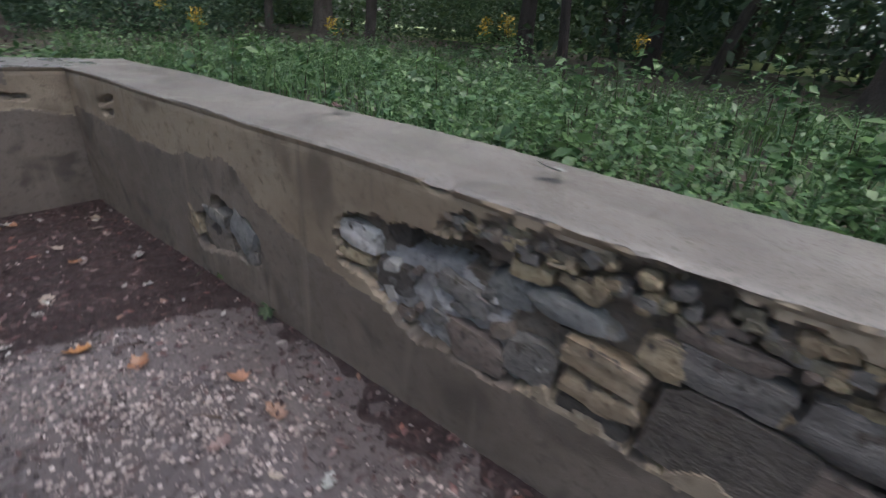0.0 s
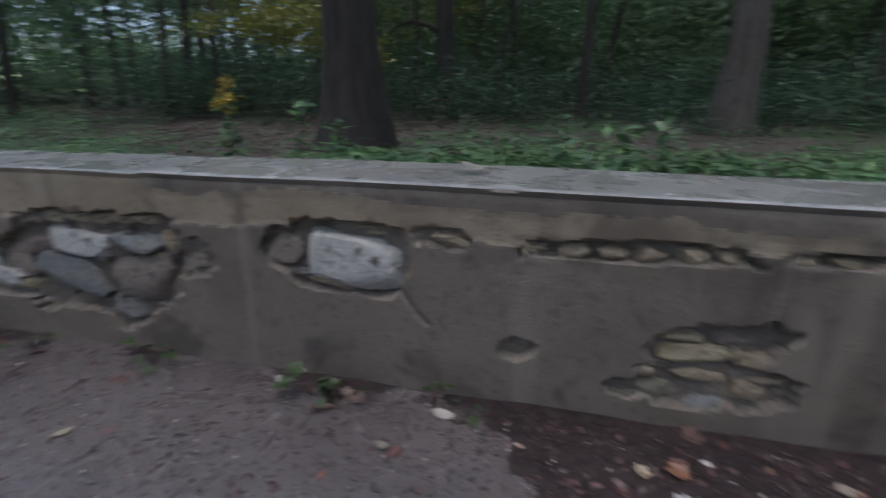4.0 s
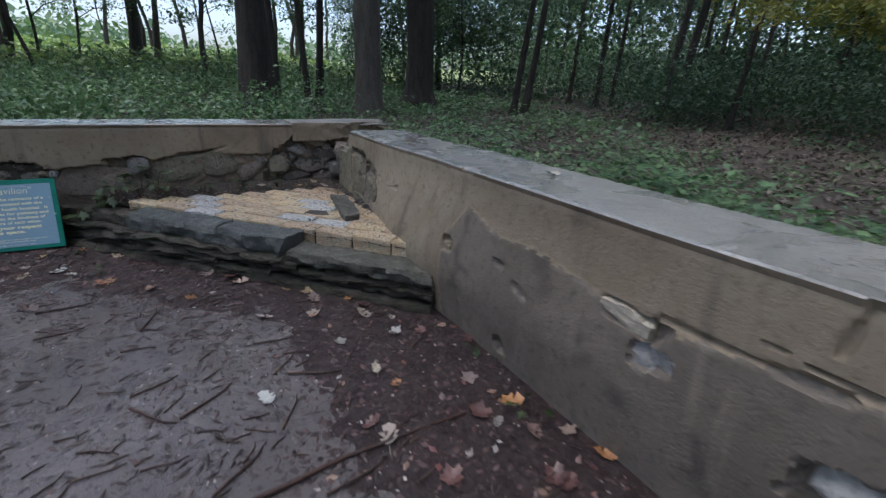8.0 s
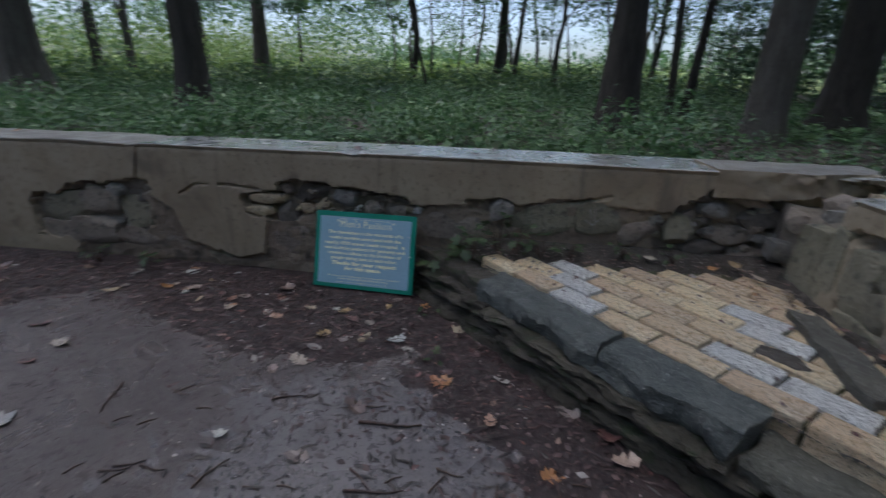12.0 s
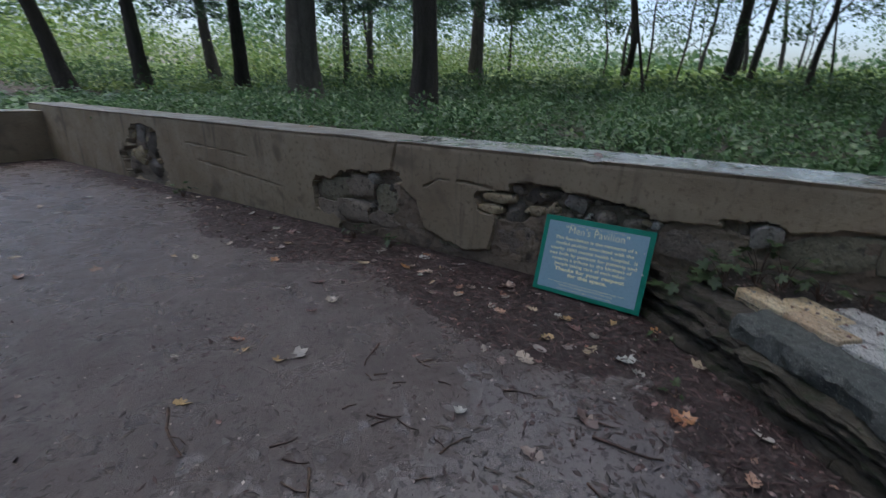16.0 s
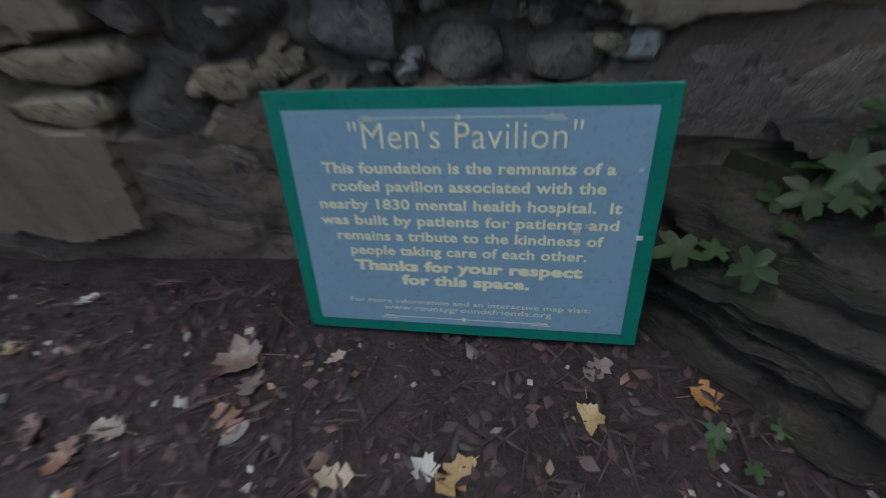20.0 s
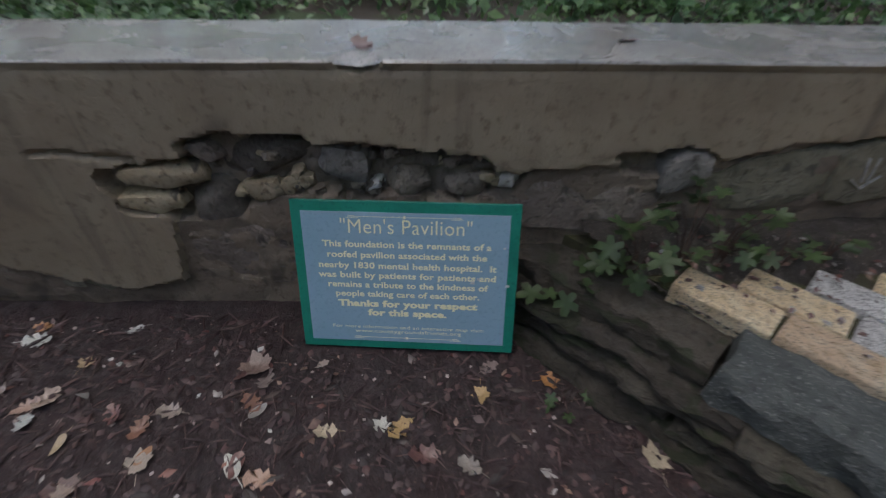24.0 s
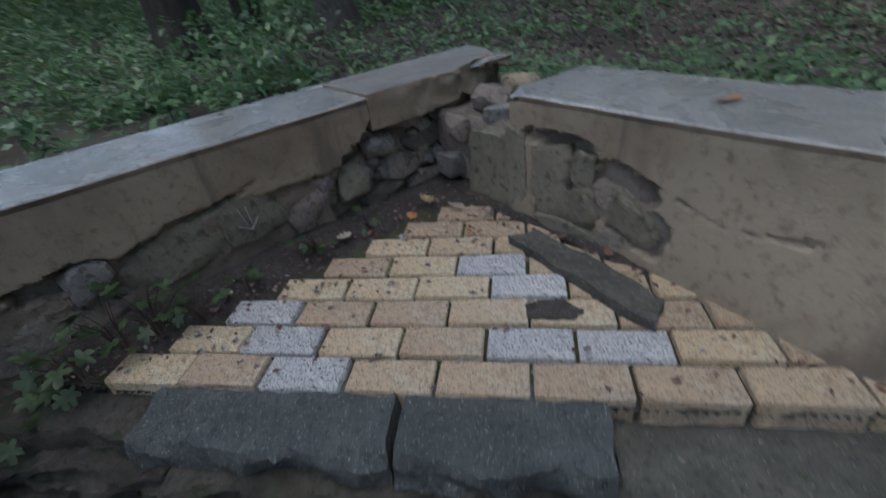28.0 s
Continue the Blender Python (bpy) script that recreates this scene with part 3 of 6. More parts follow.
W.stone(-1.16, 0.62, 0.17, 0.15, "mauve", 0.015, 0, 0.2)
W.stone(-1.13, 0.5, 0.16, 0.05, "grey", 0.02, -4)
W.stone(-0.95, 0.475, 0.26, 0.035, "tan", 0.015, -8, 0.6)
W.cracks.append((-0.62, 0.48, -0.5, 0.34, 0.012))
W.hole(-0.44, 0.735, 0.22, 0.085, 0.03, 0, jag=0.35)
W.stone(-0.41, 0.73, 0.18, 0.085, "tan", 0.01, 0, 0.2)
W.stone(-0.58, 0.74, 0.1, 0.05, "tan", 0.03, 0, 0.4)
W.hole(0.28, 0.755, 0.86, 0.085, 0.06, 2, 5, jag=0.25)
for u, z, w in ((-0.08, 0.725, 0.13), (0.07, 0.73, 0.13), (0.22, 0.735, 0.11), (0.35, 0.742, 0.1), (0.49, 0.75, 0.1), (0.61, 0.755, 0.1)):
    W.stone(u, z, w * 0.96, 0.068, "tan", 0.015, 2, 0.45)
W.hole(1.1, 0.80, 0.68, 0.05, 0.06, 2, 5, jag=0.15)
for u in (0.83, 0.97, 1.1, 1.25, 1.38):
    W.stone(u, 0.778, 0.115, 0.045, "tan", 0.012, 2, 0.5)
W.hole(1.53, 0.76, 0.18, 0.12, 0.012, 10)
W.hole(1.76, 0.815, 0.17, 0.05, 0.05, -10, jag=0.2)
W.hole(0.62, 0.4, 0.44, 0.22, 0.05, 8)
W.hole(0.62, 0.24, 0.6, 0.2, 0.05, 4)
W.hole(0.38, 0.19, 0.3, 0.1, 0.04, 12)
for u, z, w, h, k, tl in ((0.57, 0.36, 0.28, 0.1, "tan", 8), (0.8, 0.355, 0.19, 0.09, "tan", 6), (0.35, 0.25, 0.15, 0.06, "tan", 0), (0.43, 0.17, 0.13, 0.1, "olive", 0), (0.76, 0.24, 0.13, 0.08, "tan", 10), (0.64, 0.14, 0.18, 0.09, "blue", 0),
                          (0.58, 0.27, 0.2, 0.06, "tan", 4), (0.68, 0.45, 0.14, 0.07, "mauve", 6), (0.5, 0.435, 0.16, 0.05, "tan", 4), (0.3, 0.13, 0.14, 0.06, "olive", 0), (0.83, 0.29, 0.14, 0.03, "tan", 12)):
    W.stone(u, z, w, h, k, 0.018, tl, 0.5)
W.hole(-0.12, 0.28, 0.18, 0.12, 0.03, 20, 1.3, jag=0.1)
# toward the brick corner
W.hole(-3.70, 0.605, 0.28, 0.09, 0.05, -3, 4, jag=0.12)
W.stone(-3.74, 0.605, 0.22, 0.075, "cream", 0.0, -3, 1.1, 0.12, "brick")
W.hole(-3.6, 0.5, 0.22, 0.13, 0.012, 0, 2.2, True)
W.cracks.append((-3.6, 0.66, -3.1, 0.68, 0.009))
W.hole(-4.96, 0.5, 0.11, 0.1, 0.05, 0, jag=0.15)
W.stone(-4.97, 0.49, 0.08, 0.07, "tan", 0.02, 10, 0.4)
W.hole(-4.49, 0.54, 0.1, 0.035, 0.03, -10, jag=0.1)
W.hole(-4.42, 0.11, 0.09, 0.12, 0.06, 20, jag=0.15)
W.hole(-4.3, 0.47, 0.12, 0.05, 0.02, -20, jag=0.1)
W.cracks.append((-3.4, 0.735, -2.85, 0.70, 0.004))
W.cracks.append((-3.12, 0.93, -3.15, 0.78, 0.012))
W.cracks.append((-1.88, 0.96, -1.86, 0.74, 0.006))
W.hole(-6.72, 0.765, 0.36, 0.09, 0.10, -3, 3, jag=0.15)
W.hole(-6.4, 0.66, 0.3, 0.13, 0.08, -12, 3, jag=0.15)
W.hole(-6.68, 0.56, 0.34, 0.44, 0.035, 8, 4, jag=0.15)
W.hole(-6.36, 0.53, 0.36, 0.2, 0.03, -16, 4, jag=0.15)
for u, z, w, h, k, tl, sq, dp in ((-6.76, 0.56, 0.23, 0.36, "olive", 10, 1.0, 0.0), (-6.96, 0.55, 0.14, 0.5, "olive", 3, 0.9, 0.0), (-6.6, 0.67, 0.12, 0.15, "olive", -6, 1.0, 0.015), (-6.47, 0.59, 0.2, 0.11, "mauve", -14, 0.8, 0.03), (-6.33, 0.525, 0.24, 0.13, "olive", -22, 0.9, 0.0), (-6.57, 0.5, 0.14, 0.2, "olive", 20, 0.9, 0.006), (-6.66, 0.36, 0.34, 0.14, "olive", -8, 0.9, 0.0), (-6.4, 0.4, 0.2, 0.14, "mauve", -20, 0.9, 0.01)):
    W.stone(u, z, w, h, k, dp, tl, sq)
W.cracks += [(-6.58, 0.79, -6.2, 0.67, 0.006), (-6.2, 0.67, -6.02, 0.62, 0.008), (-6.02, 0.62, -5.78, 0.66, 0.008)]
W.chips = [(-6.98, 0.1, 0.02, 0.05), (-4.9, 0.12, 0.012, 0.05), (-0.2, 0.14, 0.01, 0.04)]

# wall_east: along y, seen with y running to the left
W = wall_a
W.fill(1.15, 0.52, 0.75, 0.3, 30, ("grey", "grey", "white", "mauve"), 4, 0.02, 0.055, 0.025)
W.fill(0.35, 0.63, 0.9, 0.4, 24, ("mauve", "dark", "tan"), 5)
W.fill(0.55, 0.87, 1.4, 0.1, 80, ("tan", "olive", "mauve", "grey"), 6, 0.018, 0.045, 0.006)
W.fill(2.75, 0.24, 0.4, 0.16, 8, ("grey", "dark", "mauve"), 7)
W.hole(2.76, 0.29, 0.44, 0.24, 0.07, -8, jag=0.2)
W.hole(2.45, 0.36, 0.26, 0.24, 0.05, 0, jag=0.2)
W.hole(2.61, 0.45, 0.22, 0.13, 0.30, 12, jag=0.15)
for u, z, w, h, k, tl, sq, dp in ((2.99, 0.30, 0.1, 0.19, "tan", -28, 0.3, 0.0), (2.74, 0.405, 0.22, 0.07, "grey", 10, 0.6, 0.0), (2.78, 0.27, 0.3, 0.22, "mauve", -8, 0.5, 0.03), (2.45, 0.37, 0.24, 0.2, "blue", 30, 0.25, 0.0), (2.4, 0.27, 0.12, 0.08, "grey", -10, 0.8, 0.01)):
    W.stone(u, z, w, h, k, dp, tl, sq)
W.hole(1.5, 0.64, 0.58, 0.27, 0.085)
W.hole(1.14, 0.55, 0.76, 0.4, 0.045, 4, pale=True)
W.hole(1.27, 0.735, 0.5, 0.11, 0.24, -4)
W.hole(0.95, 0.76, 0.6, 0.2, 0.08, -5)
W.hole(0.6, 0.66, 0.7, 0.52, 0.09)
W.hole(0.12, 0.62, 0.75, 0.42, 0.09, 5)
for u, z, w, h, k, tl, sq, dp in ((1.63, 0.655, 0.2, 0.105, "white", 0, 0.8, 0.02), (1.66, 0.56, 0.22, 0.06, "tan", 0, 0.5, 0.02), (1.46, 0.72, 0.12, 0.1, "dark", 0, 0.5, 0.06),
                                  (1.44, 0.55, 0.17, 0.12, "dark", 0, 0.8, 0.03), (1.14, 0.62, 0.2, 0.07, "grey", 14, 0.9, 0.02), (0.98, 0.7, 0.14, 0.12, "blue", -16, 0.9, 0.035),
                                  (1.08, 0.44, 0.26, 0.14, "mauve", 6, 0.4, 0.015), (0.92, 0.795, 0.13, 0.06, "tan", 0, 0.6, 0.02), (0.77, 0.80, 0.14, 0.06, "tan", 4, 0.6, 0.02), (0.79, 0.715, 0.3, 0.09, "blue", 6, 0.5, 0.02),
                                  (0.67, 0.615, 0.225, 0.085, "tan", 6, 0.85, -0.005), (0.65, 0.51, 0.225, 0.085, "tan", 6, 0.85, -0.005), (0.54, 0.71, 0.11, 0.11, "tan", 0, 0.7, 0.01), (0.88, 0.5, 0.18, 0.16, "grey", 0, 0.3, 0.02),
                                  (0.66, 0.415, 0.22, 0.08, "dark", 4, 0.5, 0.02), (0.4, 0.72, 0.24, 0.1, "grey", 4, 0.7, 0.015), (0.36, 0.53, 0.34, 0.26, "dark", 6, 0.6, 0.01), (0.13, 0.70, 0.28, 0.14, "grey", 4, 0.5, 0.015), (0.1, 0.53, 0.3, 0.16, "mauve", 0, 0.5, 0.015), (0.42, 0.80, 0.24, 0.06, "mauve", 4, 0.5, 0.02), (-0.12, 0.62, 0.2, 0.18, "grey", 0, 0.4, 0.02)):
    W.stone(u, z, w, h, k, dp, tl, sq)
W.chips = [(0.95, 0.3, 0.01, 0.02), (0.5, 0.5, 0.012, 0.025), (0.1, 0.4, 0.012, 0.02), (1.25, 0.16, 0.014, 0.05)]
W.hole(0.9, 0.88, 0.72, 0.1, 0.025, -5, 3, jag=0.5)
W.hole(0.2, 0.85, 0.9, 0.15, 0.035, 0, 3, jag=0.5)
W.hole(4.02, 0.775, 0.3, 0.05, 0.05, -14, 3, jag=0.15)
W.hole(4.0, 0.70, 0.18, 0.05, 0.012, -10)
W.patches.append((lambda u, z: np.minimum(np.interp(u, [-8, 0.3, 1.3, 1.9, 2.3, 2.5, 3.2, 5.2], [0.35, 0.38, 0.40, 0.50, 0.62, 0.75, 0.62, 0.66]) - z, 5.2 - u), 0.002, 1))

# wall_west: along y
W = wall_c
W.patches.append((lambda u, z: np.minimum(np.minimum(u + 0.9, 3.9 - u), np.interp(u, [-0.9, -0.3, -0.2, -0.07, 0.06, 0.1, 0.15, 0.3, 0.6, 0.8, 0.86, 1.0, 1.4, 1.63, 1.81, 2.03, 2.24, 2.6, 2.75, 2.92, 3.09, 3.38, 3.9], [0.05, 0.58, 0.62, 0.52, 0.46, 0.36, 0.22, 0.16, 0.1, 0.15, 0.45, 0.7, 0.7, 0.7, 0.66, 0.6, 0.62, 0.68, 0.66, 0.7, 0.72, 0.68, 0.68]) - z) * 1.0, -0.022, 5))
W.cracks += [(0.3, 0.67, 0.56, 0.675, 0.008), (0.56, 0.675, 0.8, 0.65, 0.008), (0.14, 0.58, 0.3, 0.67, 0.006)]
W.fill(1.4, 0.58, 1.3, 0.18, 26, ("mauve", "dark", "tan"), 8, 0.025, 0.055)
W.fill(4.2, 0.56, 1.1, 0.5, 46, ("mauve", "dark", "grey", "olive"), 9)
W.fill(-0.62, 0.38, 1.0, 0.42, 30, ("mauve", "dark", "grey"), 10)
W.fill(-4.75, 0.5, 1.0, 0.7, 26, ("mauve", "dark", "tan"), 11, 0.05, 0.12)
W.hole(0.92, 0.535, 0.46, 0.24, 0.10, jag=0.2)
W.hole(1.2, 0.63, 0.5, 0.22, 0.10, jag=0.2)
W.hole(1.7, 0.58, 0.75, 0.2, 0.10, -3)
W.hole(2.52, 0.64, 0.32, 0.1, 0.09)
W.hole(2.68, 0.55, 0.26, 0.16, 0.05)
W.hole(3.05, 0.68, 0.55, 0.04, 0.045, 14, 3, jag=0.1)
for u, z, w, h, k, tl, sq, dp in ((0.87, 0.585, 0.27, 0.085, "tan", 6, 0.7, 0.01), (0.78, 0.485, 0.26, 0.085, "tan", 4, 0.75, 0.01), (1.02, 0.495, 0.18, 0.16, "dark", 0, 0.15, 0.015), (1.18, 0.515, 0.14, 0.095, "tan", 0, 0.55, 0.02),
                                  (1.31, 0.55, 0.11, 0.07, "tan", 0, 0.45, 0.03), (1.47, 0.625, 0.17, 0.13, "grey", -8, 0.45, 0.015), (1.57, 0.545, 0.06, 0.05, "white", 0, 0.3, 0.03), (1.68, 0.56, 0.15, 0.11, "mauve", 0, 0.35, 0.03),
                                  (1.88, 0.545, 0.2, 0.09, "mauve", 0, 0.4, 0.04), (2.02, 0.565, 0.085, 0.075, "white", 0, 0.5, 0.015), (1.22, 0.655, 0.34, 0.14, "dark", 4, 0.4, 0.045), (1.02, 0.665, 0.12, 0.08, "mauve", -4, 0.6, 0.03), (1.85, 0.645, 0.2, 0.07, "dark", -4, 0.6, 0.05),
                                  (2.62, 0.615, 0.165, 0.15, "grey", 8, 0.6, 0.0), (2.2, 0.48, 0.5, 0.22, "mauve", -6, 0.9, 0.024), (1.12, 0.27, 0.48, 0.34, "mauve", 4, 0.9, 0.024), (2.45, 0.47, 0.32, 0.2, "mauve", 10, 0.9, 0.024),
                                  (2.96, 0.56, 0.5, 0.26, "olive", 12, 0.9, 0.024), (1.65, 0.32, 0.46, 0.3, "mauve", 0, 0.9, 0.024), (0.05, 0.22, 0.34, 0.16, "mauve", 0, 0.9, 0.03), (0.4, 0.12, 0.24, 0.15, "olive", 0, 0.9, 0.03),
                                  (3.28, 0.6, 0.3, 0.26, "olive", 8, 0.9, 0.01), (3.54, 0.53, 0.26, 0.18, "mauve", 15, 0.5, 0.01), (1.66, 0.665, 0.14, 0.07, "dark", 0, 0.5, 0.05)):
    W.stone(u, z, w, h, k, dp, tl, sq)
W.hole(4.25, 0.58, 1.2, 0.62, 0.12, 12)
W.hole(4.75, 0.6, 0.7, 0.7, 0.2)
for u, z, w, h, k, tl, sq, dp in ((4.0, 0.70, 0.19, 0.12, "grey", 6, 0.4, 0.01), (4.32, 0.655, 0.34, 0.14, "dark", 0, 0.4, 0.03), (3.82, 0.55, 0.21, 0.21, "olive", 0, 0.25, 0.0), (4.12, 0.53, 0.3, 0.15, "mauve", 0, 0.4, 0.03), (3.65, 0.605, 0.11, 0.08, "grey", 20, 0.4, 0.01),
                                  (4.45, 0.5, 0.3, 0.16, "grey", -6, 0.4, 0.03), (4.0, 0.42, 0.3, 0.14, "dark", 10, 0.4, 0.02), (4.3, 0.4, 0.3, 0.12, "mauve", 0, 0.4, 0.03), (4.65, 0.62, 0.26, 0.16, "dark", 0, 0.4, 0.06), (4.2, 0.79, 0.22, 0.1, "mauve", -8, 0.4, 0.02), (4.5, 0.8, 0.28, 0.12, "tan", 4, 0.4, 0.03), (3.95, 0.61, 0.12, 0.08, "dark", 0, 0.3, 0.02), (4.75, 0.45, 0.22, 0.16, "mauve", 8, 0.4, 0.08)):
    W.stone(u, z, w, h, k, dp, tl, sq)
W.chips = [(4.1, 0.2, 0.02, 0.04), (4.6, 0.4, 0.02, 0.05), (1.55, 0.16, 0.014, 0.08), (-0.2, 0.12, 0.01, 0.04)]
W.hole(-0.62, 0.36, 1.0, 0.5, 0.09, 3)
W.hole(-1.1, 0.3, 0.3, 0.4, 0.08, 0, 4)
W.hole(-0.35, 0.6, 0.5, 0.12, 0.06, 6)
for u, z, w, h, k, tl, sq, dp in ((-0.95, 0.4, 0.42, 0.26, "olive", 5, 0.9, 0.024), (-0.6, 0.48, 0.34, 0.22, "mauve", -10, 0.85, 0.02), (-0.42, 0.58, 0.14, 0.11, "grey", 0, 0.3, 0.0), (-1.0, 0.16, 0.42, 0.24, "mauve", 0, 0.9, 0.02), (-0.7, 0.22, 0.4, 0.24, "mauve", 6, 0.85, 0.01), (-0.28, 0.4, 0.3, 0.26, "olive", 0, 0.9, 0.03), (-0.3, 0.18, 0.4, 0.2, "mauve", 0, 0.5, 0.02)):
    W.stone(u, z, w, h, k, dp, tl, sq)
W.hole(-4.7, 0.55, 0.75, 0.5, 0.1, 0, 3, jag=0.6)
W.hole(-4.7, 0.22, 1.15, 0.55, 0.1, 0, 3, jag=0.6)
for u, z, w, h, k in ((-5.1, 0.65, 0.3, 0.3, "mauve"), (-4.75, 0.7, 0.28, 0.32, "grey"), (-4.45, 0.55, 0.32, 0.36, "dark"), (-4.85, 0.36, 0.34, 0.28, "tan"), (-4.5, 0.22, 0.34, 0.26, "dark"), (-5.1, 0.2, 0.3, 0.26, "mauve")):
    W.stone(u, z, w, h, k, 0.02, 8, 0.35)
W.cracks += [(-0.15, 0.97, -0.2, 0.68, 0.012), (-3.5, 0.66, -2.3, 0.61, 0.008), (-3.3, 0.46, -1.75, 0.33, 0.008), (3.2, 0.62, 3.35, 0.5, 0.004)]

for k, w in enumerate((wall_b, wall_a, wall_c, wall_d)):
    w.build(11 + 7 * k)

# thick broken end of the west coping, overhanging the rubble
cap_bm = bmesh.new()
outline = [(-7.562, 3.96), (-7.552, 4.16), (-7.535, 4.34), (-7.505, 4.46), (-7.57, 4.64), (-7.66, 4.92), (-7.82, 5.02), (-8.02, 5.06), (-8.02, 4.5), (-8.02, 3.96)]
lower = [cap_bm.verts.new((x, y, 0.795 if k < 3 else 0.83)) for k, (x, y) in enumerate(outline)]
upper = [cap_bm.verts.new((x, y, 0.972)) for x, y in outline]
cap_bm.faces.new(upper)
cap_bm.faces.new(lower[::-1])
for k in range(len(outline)):
    j = (k + 1) % len(outline)
    cap_bm.faces.new((lower[k], lower[j], upper[j], upper[k]))
bmesh.ops.triangulate(cap_bm, faces=cap_bm.faces[:])
for cuts in (2, 2, 1):
    bmesh.ops.subdivide_edges(cap_bm, edges=[e for e in cap_bm.edges if e.calc_length() > 0.03], cuts=cuts, use_grid_fill=True)
bmesh.ops.triangulate(cap_bm, faces=cap_bm.faces[:])
bmesh.ops.recalc_face_normals(cap_bm, faces=cap_bm.faces[:])
for v in cap_bm.verts:
    side = float(smooth(0.971, 0.955, v.co.z))
    broken = float(smooth(4.0, 4.5, v.co.y))
    push = noise.noise_vector(v.co * 9) * (0.008 + 0.022 * broken) + noise.noise_vector(v.co * 28) * (0.004 + 0.009 * broken)
    v.co += push * (0.15 + 0.85 * side)
for face in cap_bm.faces:
    face.material_index = 0 if face.normal.z > 0.7 else 1
coping_end = part("coping_end", cap_bm, M_CAP_BROWN, None, smooth_shade=True, sharp=35)
coping_end.data.materials.append(M_PLASTER)
tagged(coping_end, "thick broken brown concrete coping end over the rubble", "coping", "", "structure")
# rubble core between the coping ends at the broken corner
core_bm = bmesh.new()
bmesh.ops.create_cube(core_bm, size=1)
bmesh.ops.subdivide_edges(core_bm, edges=core_bm.edges[:], cuts=9, use_grid_fill=True)
for v in core_bm.verts:
    v.co = Vector((-7.33 + v.co.x * 0.74, 4.68 + v.co.y * 0.56, 0.33 + v.co.z * 0.9))
    v.co += 0.045 * noise.noise_vector(v.co * 5.0) + 0.02 * noise.noise_vector(v.co * 15.0)
core = part("rubble_core", core_bm, M_MORTAR, None, smooth_shade=True)
tagged(core, "crumbling rubble and mortar core of the broken wall corner", "wall core", "", "structure")
for k, (x, y, z, w, d, h, kd, tl) in enumerate(((-7.13, 4.44, 0.46, 0.34, 0.2, 0.58, "olive", 4), (-7.15, 4.5, 0.8, 0.2, 0.16, 0.08, "grey", -8), (-7.35, 4.6, 0.82, 0.2, 0.2, 0.1, "mauve", 5), (-7.12, 4.72, 0.83, 0.22, 0.2, 0.12, "grey", 0), (-7.42, 4.42, 0.7, 0.16, 0.14, 0.12, "mauve", 10), (-7.3, 4.45, 0.55, 0.14, 0.12, 0.14, "dark", 0), (-7.45, 4.4, 0.5, 0.2, 0.14, 0.14, "grey", 0), (-7.35, 4.85, 0.84, 0.26, 0.16, 0.1, "tan", 8))):
    ob = new("stone", lump_mesh("stone", (w, d, h), STONES[kd], 300 + k, 0.5))
    ob.matrix_world = pose(x, y, z, 0, tl, 15 * k)
    ob.parent = core

# ---- ground ----
def grid_sheet(name, x0, x1, y0, y1, step, height, mat, keep=None):
    xs, ys = np.arange(x0, x1 + step / 2, step), np.arange(y0, y1 + step / 2, step)
    X, Y = np.meshgrid(xs, ys, indexing="ij")
    Z = height(X, Y)
    idx = np.arange(X.size).reshape(X.shape)
    q = np.stack([idx[:-1, :-1], idx[1:, :-1], idx[1:, 1:], idx[:-1, 1:]], -1).reshape(-1, 4)
    if keep is not None:
        q = q[keep(X, Y)[:-1, :-1].reshape(-1)]
    return mesh_object(name, np.stack([X, Y, Z], -1).reshape(-1, 3).tolist(), [tuple(f) for f in q.tolist()], mat, None, "", True)


def outside_z(x, y):
    """Height of the woodland ground."""
    x, y = np.asarray(x, float), np.asarray(y, float)
    far = np.maximum(np.maximum(-8.1 - x, y - 4.95), np.maximum(x - 2.8, -8.6 - y))
    base = 0.56 + 0.08 * fbm(x * 0.35, y * 0.35, 40) + 0.025 * np.clip(far - 3, 0, 60) * smooth(-2, -10, x) + 0.012 * np.clip(far - 3, 0, 60) + 0.028 * np.clip(far - 14, 0, 45) * smooth(-14, -26, x)
    return base


inside = lambda X, Y: ~((X > -8.0) & (X < 2.3) & (Y > -8.4) & (Y < 4.75))
near = grid_sheet("ground", -30, 24, -30, 28, 0.4, lambda X, Y: outside_z(X, Y), M_EARTH, lambda X, Y: inside(X, Y) & inside(X + 0.4, Y + 0.4))
tagged(near, "dark woodland soil with leaf litter under trees", "ground", "", "structure")
rim = [(x, -30.0) for x in np.arange(-30, 24, 2.0)] + [(24.0, y) for y in np.arange(-30, 28, 2.0)] + [(x, 28.0) for x in np.arange(24, -30, -2.0)] + [(-30.0, y) for y in np.arange(28, -30, -2.0)]
ring_v, ring_f = [], []
for g in (1.0, 1.3, 1.7, 2.2, 3.0, 14.0):
    for x, y in rim:
        px, py = -3 + (x + 3) * g, -1 + (y + 1) * g
        ring_v.append((px, py, float(outside_z(px, py)) - 0.01))
for g in range(5):
    for k in range(len(rim)):
        a, b = g * len(rim) + k, g * len(rim) + (k + 1) % len(rim)
        ring_f.append((a, a + len(rim), b + len(rim), b))
ring = mesh_object("ground_far", ring_v, ring_f, M_MEADOW, None, "", True)
tagged(ring, "open ground running out to the horizon", "ground", "", "structure")

floor = grid_sheet("floor", -7.7, 2.4, -8.1, 4.6, 0.06, lambda X, Y: 0.008 * fbm(X * 0.7, Y * 0.7, 50) + 0.002 * fbm(X * 6, Y * 6, 51), M_SLAB)
tagged(floor, "worn wet grey pavement strewn with twigs and leaves", "floor", "", "structure")


